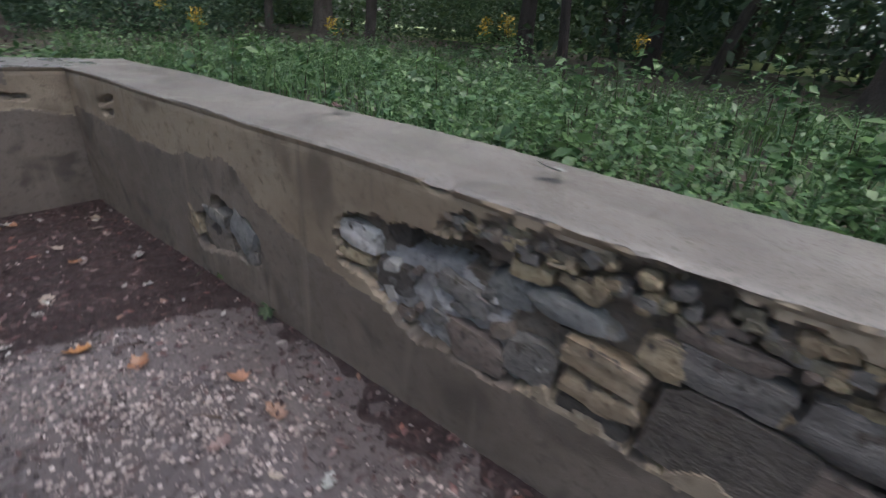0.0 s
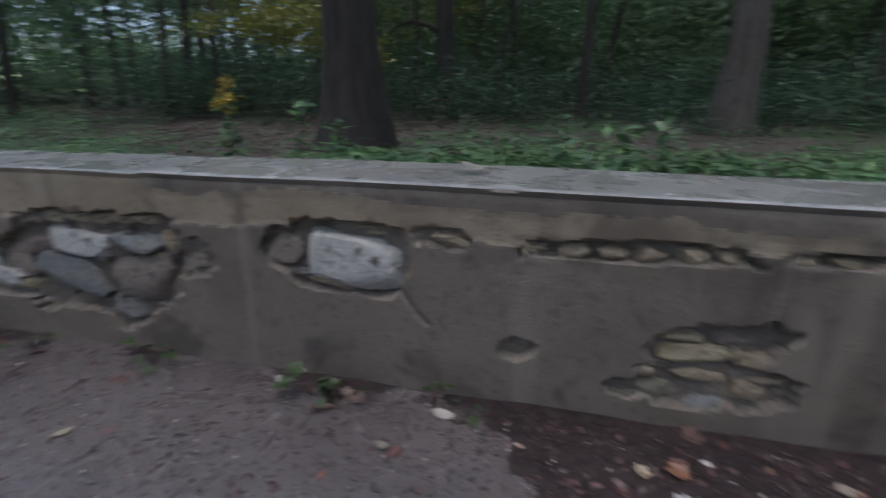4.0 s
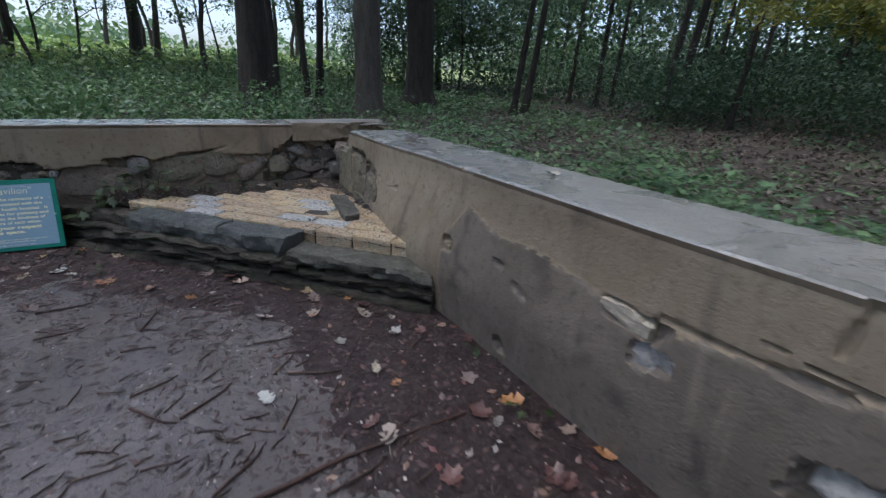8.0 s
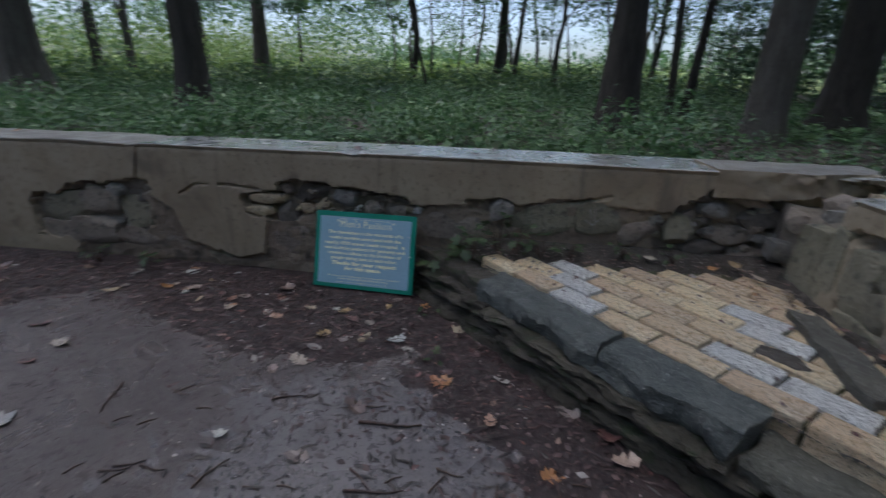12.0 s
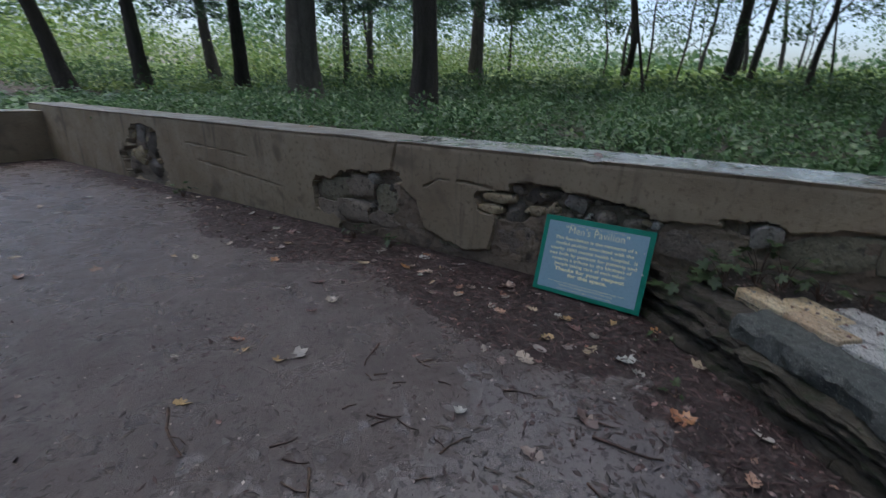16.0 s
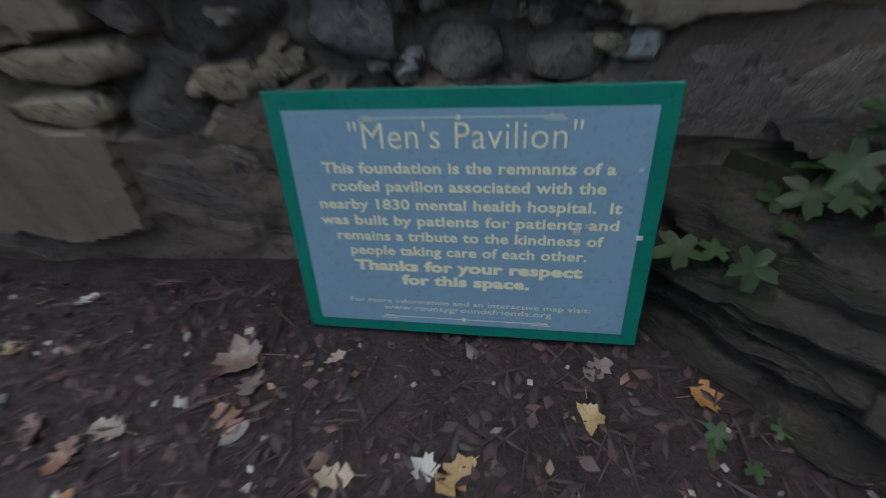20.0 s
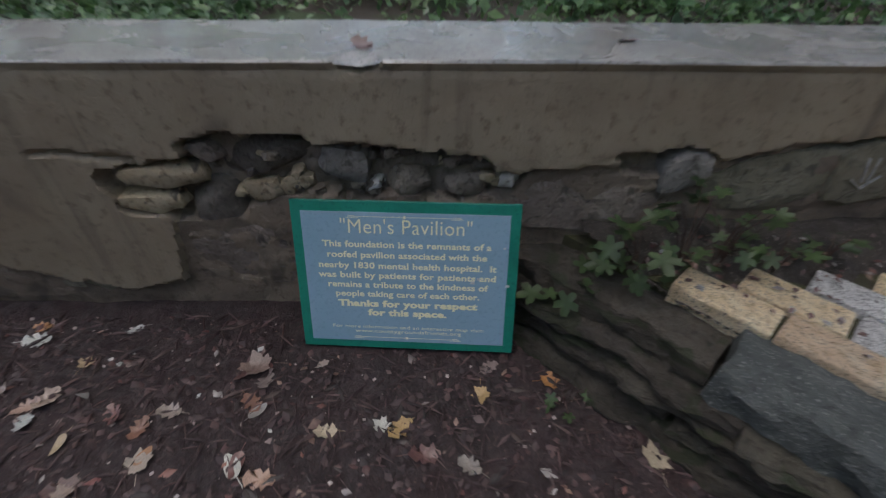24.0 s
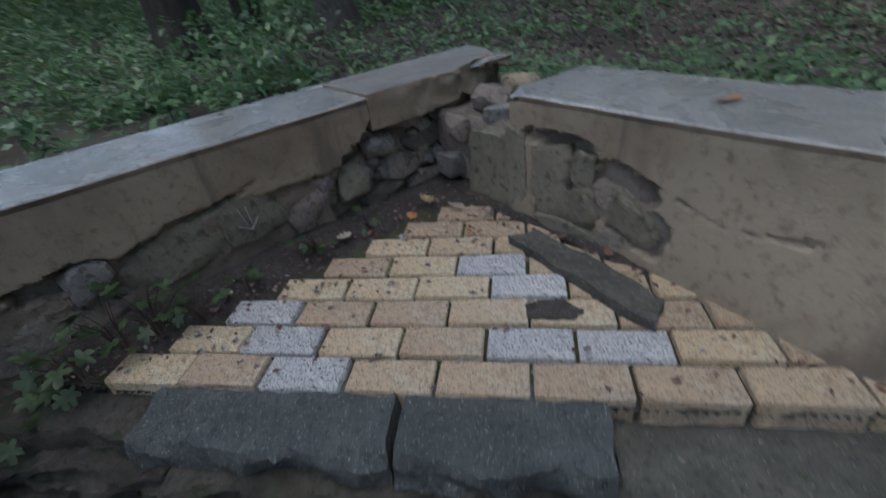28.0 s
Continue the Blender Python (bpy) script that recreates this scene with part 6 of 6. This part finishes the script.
def scatter(name, count, size, aspect, mat, keep, label, category, seed, area=(-7.5, 2.15, -7.5, 4.3), tilt=0.3, thick=0.0, lie=None):
    rng = np.random.default_rng(seed)
    x, y = rng.uniform(area[0], area[1], count), rng.uniform(area[2], area[3], count)
    ok = rng.random(count) < keep(x, y)
    onled = ((x + 6.829) * -0.669 + (y - 2.927) * 0.743 > -0.27) & (x < -5.0) & (y > 2)
    x, y = x[ok & ~onled], y[ok & ~onled]
    d = litter_depth(x, y)
    lz = -0.011 + 0.020 * smooth(-0.12, 0.4, d) + 0.007 * fbm(x * 9, y * 9, 63) * smooth(-0.1, 0.1, d) + 0.006 * fbm(x * 0.7, y * 0.7, 50)
    fz = 0.008 * fbm(x * 0.7, y * 0.7, 50) + 0.002 * fbm(x * 6, y * 6, 51)
    n = len(x)
    p = np.stack([x, y, np.maximum(lz, fz) + 0.003 + thick], -1)
    yaw, s = rng.uniform(0, 6.283, n) if lie is None else rng.normal(lie, 0.9, n), (size * (0.3 + 1.6 * rng.random(n) ** 2))[:, None]
    dv = np.stack([np.cos(yaw), np.sin(yaw), rng.normal(0, tilt, n)], -1)
    sv = np.stack([-np.sin(yaw), np.cos(yaw), rng.normal(0, tilt, n)], -1) * aspect
    up = np.array([0, 0, 0.12])
    v = np.stack([p - dv * s * 0.5, p + sv * s * 0.5, p + dv * s * 0.5, p - sv * s * 0.5, p + up * s], 1).reshape(-1, 3)
    i = np.arange(n)[:, None] * 5
    f = np.concatenate([i + [0, 1, 4], i + [1, 2, 4], i + [2, 3, 4], i + [3, 0, 4]], 1).reshape(-1, 3)
    return tagged(tri_object(name, v, f, mat), label, category, "", "stuff")


scatter("leaf_fragments", 120000, 0.026, 0.6, M_FLAKE, lambda x, y: smooth(-0.05, 0.2, litter_depth(x, y)) * 0.65 + 0.25 * smooth(-0.5, 0.0, litter_depth(x, y)) + 0.6 * smooth(0.5, 0.1, np.hypot((x + 5.6) * 0.9, y) + 0.15 * fbm(x * 5, y * 5, 85)) + 0.02, "small rotting dark leaf fragments", "leaf litter", 1)
scatter("small_leaves", 26000, 0.032, 0.55, M_SMALL_LEAF, lambda x, y: 0.5 * smooth(0.0, 0.3, litter_depth(x, y)) + 0.015, "small fallen leaves in the litter", "leaf litter", 7, tilt=0.25)
scatter("stone_chips", 76000, 0.0145, 0.8, M_CHIP, lambda x, y: smooth(-0.3, 0.9, x) * smooth(3.5, 2.7, y) * smooth(-0.5, 0.2, fbm(x * 1.5, y * 1.5, 80)) * smooth(0.15, -0.15, litter_depth(x, y)), "pale stone chips and grit on the pavement", "gravel", 2, area=(-0.4, 2.15, -1.5, 3.5))
scatter("stone_chips", 24000, 0.012, 0.8, M_CHIP, lambda x, y: 0.5 + 0 * x, "pale grit on the pavement", "gravel", 12)
scatter("wet_debris", 62000, 0.04, 0.22, M_FLAKE, lambda x, y: 0.5 * smooth(-0.1, 0.5, fbm(x * 1.1, y * 1.1, 81)) + 0.1, "dark wet bits of bark and leaf on the pavement", "debris", 3, tilt=0.1)
scatter("bark_bits", 9500, 0.055, 0.17, M_BARK_BIT, lambda x, y: 0.55 * smooth(-0.55, 0.3, fbm(x * 1.3, y * 1.3, 83)) * smooth(-2.0, -3.0, x) * smooth(0.9, 2.2, y + 0.35 * (x + 5)), "dark wet strips of bark and twig on the pavement", "debris", 9, area=(-6.8, -1.8, 0.4, 4.2), tilt=0.1, lie=1.8)
scatter("bark_bits", 16000, 0.042, 0.34, M_BARK_BIT, lambda x, y: 0.5 * smooth(-0.2, 0.5, fbm(x * 1.7, y * 1.7, 86)) + 0.05, "dark wet lumps of bark on the pavement", "debris", 19, area=(-7.2, 1.2, -4.5, 3.4), tilt=0.1)
scatter("needles", 9000, 0.07, 0.05, M_FLAKE, lambda x, y: 0.7 * smooth(0.0, 0.3, litter_depth(x, y)), "thin brown stalks and needles", "leaf litter", 4, area=(-7.5, -5.5, -1.0, 3.4), tilt=0.2)


# ---- twigs ----
def twig_mesh(length, radius, seed):
    rnd = random.Random(seed)
    bend = rnd.uniform(-0.1, 0.1) * (1.5 if length > 0.3 else 1)
    pts = [((q - 0.5) * length, bend * length * (1 - (2 * q - 1) ** 2) + 0.06 * length * noise.noise(Vector((q * 5, seed, 0.3))), radius) for q in (0, 0.2, 0.4, 0.6, 0.8, 1)]
    v, f = tube(pts, [radius, radius * 0.95, radius * 0.85, radius * 0.8, radius * 0.7, radius * 0.5], 6)
    f.append(tuple(range(6))[::-1])
    if length > 0.25:
        b = Vector(pts[3])
        w, g = tube([b, b + Vector((length * 0.1, length * 0.09, 0.004)), b + Vector((length * 0.24, length * 0.13, 0.0))], [radius * 0.5, radius * 0.4, radius * 0.2], 5)
        f += [tuple(i + len(v) for i in q) for q in g]
        v = v + w
    me = bpy.data.meshes.new("twig")
    me.from_pydata(v, [], f)
    me.materials.append(M_TWIG)
    me.polygons.foreach_set("use_smooth", np.ones(len(me.polygons), dtype=bool))
    return me


TWIGS = [twig_mesh(L, r, k) for k, (L, r) in enumerate(((0.07, 0.004), (0.11, 0.0045), (0.16, 0.005), (0.22, 0.006), (0.34, 0.007), (0.5, 0.008)))]


def lay_twig(x, y, yaw, k, s=1.0):
    ob = new("twig", TWIGS[k])
    ob.matrix_world = pose(x, y, litter_top(x, y) + 0.002, 0, 0, yaw) @ Matrix.Diagonal((s, min(s, 1.3), min(s, 1.3), 1))
    tagged(ob, "dark wet twig lying on the pavement" if k < 4 else "long forked dark twig lying on the pavement", "twig", "fallen twigs")


trnd = random.Random(12)
for x, y, yaw, run in ((-4.12, 3.45, 93, 0.95), (-4.97, 2.72, 115, 0.21), (-4.75, 2.93, 127, 0.27), (-4.74, 2.72, 43, 0.26), (-6.07, 2.22, 96, 0.28), (-4.74, 3.41, 70, 0.26), (-4.49, 2.56, 95, 0.17), (-4.27, 3.01, 130, 0.25), (-4.80, 2.80, 145, 0.14), (-5.69, 2.67, 165, 0.27), (-4.43, 2.77, 90, 0.16), (-4.51, 3.24, 153, 0.22), (-4.45, 3.11, 59, 0.13), (-5.14, 3.28, 86, 0.21), (-5.81, 2.48, 156, 0.14), (-5.70, 3.06, 76, 0.16),
                       (-4.04, 3.39, 104, 0.26), (-4.89, 3.29, 140, 0.20), (-4.46, 3.44, 142, 0.11), (-5.06, 2.41, 169, 0.15), (-5.16, 2.96, 138, 0.15), (-5.72, 2.25, 100, 0.22), (-5.35, 1.9, 60, 0.34), (-5.1, 0.6, 70, 0.34), (-3.8, 3.1, 40, 0.34), (-6.0, 0.9, 20, 0.22), (-5.2, 1.3, 50, 0.22), (-3.5, 3.75, 50, 0.5)):
    which = 5 if run > 0.4 else 4 if run > 0.28 else 3
    lay_twig(x, y, yaw, which, run / (0.22, 0.34, 0.5)[which - 3])
for k in range(282):
    near_wet = k < 245
    x, y = (trnd.uniform(-6.2, -2.5), trnd.uniform(1.0, 4.1)) if near_wet else (trnd.uniform(-7.2, 1.9), trnd.uniform(-5.5, 4.2))
    if (x + 6.829) * -0.669 + (y - 2.927) * 0.743 > -0.3 and x < -5 and y > 2:
        continue
    lay_twig(x, y, trnd.gauss(105, 35) if near_wet else trnd.uniform(0, 180), trnd.choice((0, 0, 0, 0, 1, 1, 1, 2)))

# soil and debris washed onto the bricks along the walls
def drift_height(X, Y):
    c = np.minimum((X + 7.57) * 1.0, 9)
    b = (4.36 - Y)
    apex = np.hypot(X + 7.5, Y - 4.4)
    cover = np.maximum(np.maximum(smooth(0.30, 0.0, c), 0.85 * smooth(0.16, 0.02, b) * smooth(-5.75, -6.2, X)), smooth(0.5, 0.1, apex))
    return 0.318 + 0.085 * cover + 0.022 * fbm(X * 7, Y * 7, 90) + 0.008 * fbm(X * 24, Y * 24, 91)


def on_platform(X, Y):
    return ((X + 6.829) * -0.669 + (Y - 2.927) * 0.743 > 0.0) & (X < -5.3)


drift = grid_sheet("soil_drift", -7.68, -5.3, 2.3, 4.5, 0.02, drift_height, M_DRIFT, on_platform)
tagged(drift, "dark soil and leaf mould drifted over the brick edges", "soil", "", "stuff")


# dark dirt washed over two bricks
def dirt_height(X, Y):
    S, N = (X - K0.x) * TS.x + (Y - K0.y) * TS.y, (X - K0.x) * NS.x + (Y - K0.y) * NS.y
    e = 1 - ((S - 0.98) / 0.21) ** 2 - ((N - 0.395) / 0.07) ** 2 + 0.9 * fbm(X * 13, Y * 13, 93)
    f = 1 - ((S + 0.66) / 0.13) ** 2 - ((N - 0.23) / 0.06) ** 2 + 0.9 * fbm(X * 13, Y * 13, 94)
    return BTOP - 0.02 + 0.026 * smooth(0.0, 0.4, np.maximum(e, f)) + 0.003 * fbm(X * 40, Y * 40, 95)


dirt = grid_sheet("dirt_patch", -7.5, -5.6, 2.5, 4.2, 0.012, dirt_height, M_DRIFT, lambda X, Y: dirt_height(X, Y) > BTOP - 0.014)
tagged(dirt, "dark dirt patches washed over the bricks", "dirt", "", "stuff")

# arrow scratched into the wall
for ua, za, ub, zb in ((3.215, 0.665, 3.235, 0.575), (3.25, 0.665, 3.255, 0.575), (3.195, 0.585, 3.246, 0.55), (3.246, 0.55, 3.29, 0.60)):
    bm = bmesh.new()
    bmesh.ops.create_cube(bm, size=1)
    run = math.hypot(ub - ua, zb - za)
    for v in bm.verts:
        v.co = Vector((v.co.x * 0.012, v.co.y * run, v.co.z * 0.004))
    scratch = part("scratch", bm, M_PALE_MORTAR, wall_c.ob, "pale scratched line of an arrow")
    scratch.matrix_world = Matrix.Translation(((-7.571, (ua + ub) / 2, (za + zb) / 2))) @ pose(0, 0, 0, math.degrees(math.atan2(zb - za, ub - ua)), 0, 0)


# bits of leaf and bark on the bricks
brng = np.random.default_rng(55)
bx, by = brng.uniform(-7.5, -5.4, 2600), brng.uniform(2.4, 4.32, 2600)
bn = (bx + 6.829) * -0.669 + (by - 2.927) * 0.743
ok = (bn > 0.02) & (brng.random(2600) < 0.12 + 0.8 * smooth(0.75, 0.1, np.minimum(bx + 7.57, np.hypot(bx + 7.4, by - 4.3) * 0.8)) + 0.6 * smooth(0.25, 0.0, 4.36 - by))
bp = np.stack([bx[ok], by[ok], np.maximum(BTOP + 0.006, drift_height(bx[ok], by[ok]) + 0.004)], -1)
v, f = leaf_cloud(bp, (0.002, 0.002, 0.001), len(bp), 0.025, brng, 0.2)
tagged(tri_object("leaf_fragments", v, f, M_SMALL_LEAF), "bits of leaf and bark on the bricks", "leaf litter", "", "stuff")

# ---- wall-foot plants ----
def broad_leaf(bm, at, yaw, size, tilt, seed):
    """A lobed, toothed leaf folded along its midrib."""
    n = 30
    rnd = random.Random(seed)
    fold = rnd.uniform(0.1, 0.45)
    m = Matrix.Translation(at) @ pose(0, 0, 0, rnd.uniform(-20, 20), tilt, math.degrees(yaw))
    mid = [bm.verts.new(m @ Vector((size * q, 0, -0.15 * size * q * q))) for q in (0.05, 0.45)]
    ring = []
    for k in range(n):
        t = 2 * math.pi * k / n
        lobe = abs(math.cos(2.5 * t)) ** 0.9
        r = (0.20 + 0.30 * lobe + (0.03 if k % 2 else -0.02)) * size * (1.1 if abs(t - math.pi) > 2 else 0.9)
        y = r * math.sin(t)
        ring.append(bm.verts.new(m @ Vector((size * 0.42 + r * math.cos(t), y, fold * abs(y) - 0.5 * (r / size) ** 2 * size * 0.5 + rnd.uniform(-0.01, 0.01) * size))))
    for k in range(n):
        j = (k + 1) % n
        bm.faces.new((mid[1], ring[k], ring[j]))
    bm.verts.remove(mid[0])


M_SEEDLING = ramp_material("broad_green_seedling_leaves", [(0.016, 0.042, 0.015), (0.03, 0.072, 0.022), (0.014, 0.036, 0.016), (0.045, 0.085, 0.034), (0.06, 0.085, 0.028)], 0.45, True, 0.25)


def seedling(x, y, z, count, size, seed, label, spread=0.1, height=0.16):
    rnd = random.Random(seed)
    ob = new("seedling_plant")
    ob.location = (x, y, z)
    tagged(ob, label, "plant", "wall-foot plants")
    size *= 0.82
    for k in range(int(count * 1.5)):
        a = rnd.uniform(0, 6.283)
        r, h = spread * rnd.uniform(0.2, 1.0), height * rnd.uniform(0.35, 1.0)
        tip = Vector((math.cos(a) * r, math.sin(a) * r, h))
        v, f = tube([(0, 0, -0.01), (tip.x * 0.4, tip.y * 0.4, h * 0.7), tuple(tip)], [0.003, 0.0025, 0.0015], 5)
        mesh_object("stem", v, f, M_TWIG, ob)
        bm = bmesh.new()
        broad_leaf(bm, tip, a + rnd.uniform(-0.5, 0.5), size * rnd.uniform(0.7, 1.2), rnd.uniform(-25, 55), seed * 40 + k)
        part("leaf", bm, M_SEEDLING, ob, "", True)


for k, (x, y, z, c, s, sp, h) in enumerate(((-7.40, 2.24, 0.08, 5, 0.12, 0.1, 0.24), (-7.40, 2.46, 0.24, 11, 0.115, 0.13, 0.26), (-7.42, 2.74, 0.3, 9, 0.085, 0.13, 0.28), (-7.36, 2.9, 0.36, 6, 0.08, 0.1, 0.16), (-7.42, 2.62, 0.3, 6, 0.1, 0.12, 0.34), (-7.45, 3.45, 0.37, 6, 0.06, 0.09, 0.1), (-7.42, 3.75, 0.37, 5, 0.06, 0.08, 0.1),
                                            (-7.42, -0.55, 0.0, 7, 0.08, 0.12, 0.14), (-7.4, -0.1, 0.0, 5, 0.09, 0.1, 0.12), (-7.35, -3.4, 0.0, 7, 0.1, 0.14, 0.16), (-2.95, 4.2, 0.0, 6, 0.07, 0.12, 0.1), (-2.7, 4.24, 0.0, 5, 0.08, 0.1, 0.1), (-1.9, 4.24, 0.0, 5, 0.09, 0.1, 0.12), (-1.0, 4.2, 0.0, 4, 0.11, 0.12, 0.1), (-0.85, 4.15, 0.0, 3, 0.1, 0.1, 0.1), (-0.45, 4.24, 0.0, 3, 0.06, 0.07, 0.08), (-0.3, 4.23, 0.0, 3, 0.06, 0.07, 0.08),
                                            (-4.0, 4.18, 0.0, 4, 0.07, 0.08, 0.08), (-4.55, 4.24, 0.0, 3, 0.06, 0.06, 0.07), (2.06, 2.2, 0.0, 5, 0.07, 0.08, 0.09), (2.08, 2.75, 0.0, 6, 0.05, 0.1, 0.07), (-5.6, 3.95, 0.2, 4, 0.05, 0.06, 0.06), (-6.55, 2.35, 0.0, 3, 0.06, 0.07, 0.06), (-7.1, 2.2, 0.0, 3, 0.07, 0.07, 0.06), (-7.4, 3.1, 0.36, 5, 0.07, 0.09, 0.12))):
    seedling(x, y, z, c, s, 500 + k, "green broad-leaved seedlings growing at the wall foot", sp, h)


# ---- goldenrod and tall weeds beyond the walls ----
def goldenrod(x, y, h, seed, flower=True):
    rnd = random.Random(seed)
    ob = new("goldenrod_plant" if flower else "tall_weed")
    ob.location = (x, y, float(outside_z(x, y)) - 0.02)
    tagged(ob, "tall goldenrod with drooping yellow flower plume" if flower else "tall green weed with narrow leaves", "plant", "tall weeds")
    lean = (rnd.uniform(-0.15, 0.15), rnd.uniform(-0.15, 0.15))
    pts = [(lean[0] * h * q * q, lean[1] * h * q * q, h * q) for q in (0, 0.25, 0.5, 0.75, 1)]
    v, f = tube(pts, [0.006, 0.005, 0.004, 0.003, 0.002], 5)
    mesh_object("stem", v, f, M_TWIG, ob)
    r = np.random.default_rng(seed)
    base = np.array([[lean[0] * h * q * q, lean[1] * h * q * q, h * q] for q in np.linspace(0.1, 0.85, 26)])
    v, f = leaf_cloud(base, (0.05, 0.05, 0.01), 34, 0.11, r, 0.4)
    tri_object("leaves", v, f, M_HERB, ob)
    if flower:
        top = np.array([[lean[0] * h * q * q + 0.04 * math.sin(q * 40), lean[1] * h * q * q, h * q] for q in np.linspace(0.82, 1.02, 12)])
        v, f = leaf_cloud(top, (0.04, 0.04, 0.015), 130, 0.03, r, 0.8)
        tagged(tri_object("flower_plume", v, f, M_GOLD, ob), "yellow flower plume", "", "", "stuff")


for k, (x, y, h, fl) in enumerate(((3.6, 6.6, 0.95, True), (3.9, 6.2, 0.8, True), (6.2, 3.8, 0.95, True), (6.5, 3.5, 1.0, True), (5.4, 5.6, 0.8, True), (7.2, 2.2, 0.9, True), (-2.95, 6.45, 0.9, True), (-2.9, 6.3, 0.75, True), (-2.2, 6.3, 0.8, False), (-1.9, 6.5, 0.6, False), (0.5, 6.4, 0.6, False), (0.9, 6.9, 0.7, False), (3.2, 4.9, 0.6, False), (4.6, 3.2, 0.7, False), (5.6, 1.8, 0.8, False), (6.4, 0.6, 0.9, False), (4.2, 6.8, 0.85, False), (5.0, 4.4, 0.7, False),
                                   (-8.8, 4.2, 0.5, False), (-9.6, 3.4, 0.6, False), (-9.2, 2.6, 0.55, False), (-9.9, 0.4, 0.55, False))):
    goldenrod(x, y, h, 900 + k, fl)

wrnd = random.Random(61)
for k in range(46):
    goldenrod(wrnd.uniform(3.0, 6.4), wrnd.uniform(-1.0, 7.2), wrnd.uniform(0.4, 0.8), 960 + k, False)

rng = np.random.default_rng(41)
p = field(9000, 2.85, 8.5, -4, 9, rng, lambda x, y: 0.7 + 0 * x)
n = len(p)
yaw, hh = rng.uniform(0, 6.283, n), rng.uniform(0.15, 0.5, n)
side = np.stack([-np.sin(yaw), np.cos(yaw), 0 * yaw], -1) * 0.006
bend = np.stack([np.cos(yaw) * hh * 0.4, np.sin(yaw) * hh * 0.4, hh], -1)
mid = np.stack([np.cos(yaw) * hh * 0.1, np.sin(yaw) * hh * 0.1, hh * 0.6], -1)
v = np.stack([p - side, p + side, p + mid + side * 0.8, p + mid - side * 0.8, p + bend], 1).reshape(-1, 3)
i = np.arange(n)[:, None] * 5
f = np.concatenate([i + [0, 1, 2], i + [0, 2, 3], i + [3, 2, 4]], 1).reshape(-1, 3)
tagged(tri_object("grass", v, f, M_HERB), "long thin green grass behind the wall", "grass", "", "stuff")
scatter_rng = np.random.default_rng(6)
p = field(20000, -16, 8, 4.98, 17, scatter_rng, lambda x, y: 0.8 * smooth(1.5, -3.0, x) + 0.12)
v, f = leaf_cloud(p + np.array([0, 0, 0.02]), (0.05, 0.05, 0.01), len(p) * 5, 0.05, scatter_rng, 0.3)
tagged(tri_object("woodland_leaf_litter", v, f, M_WOOD_LITTER), "brown leaf litter on the woodland floor", "leaf litter", "", "stuff")
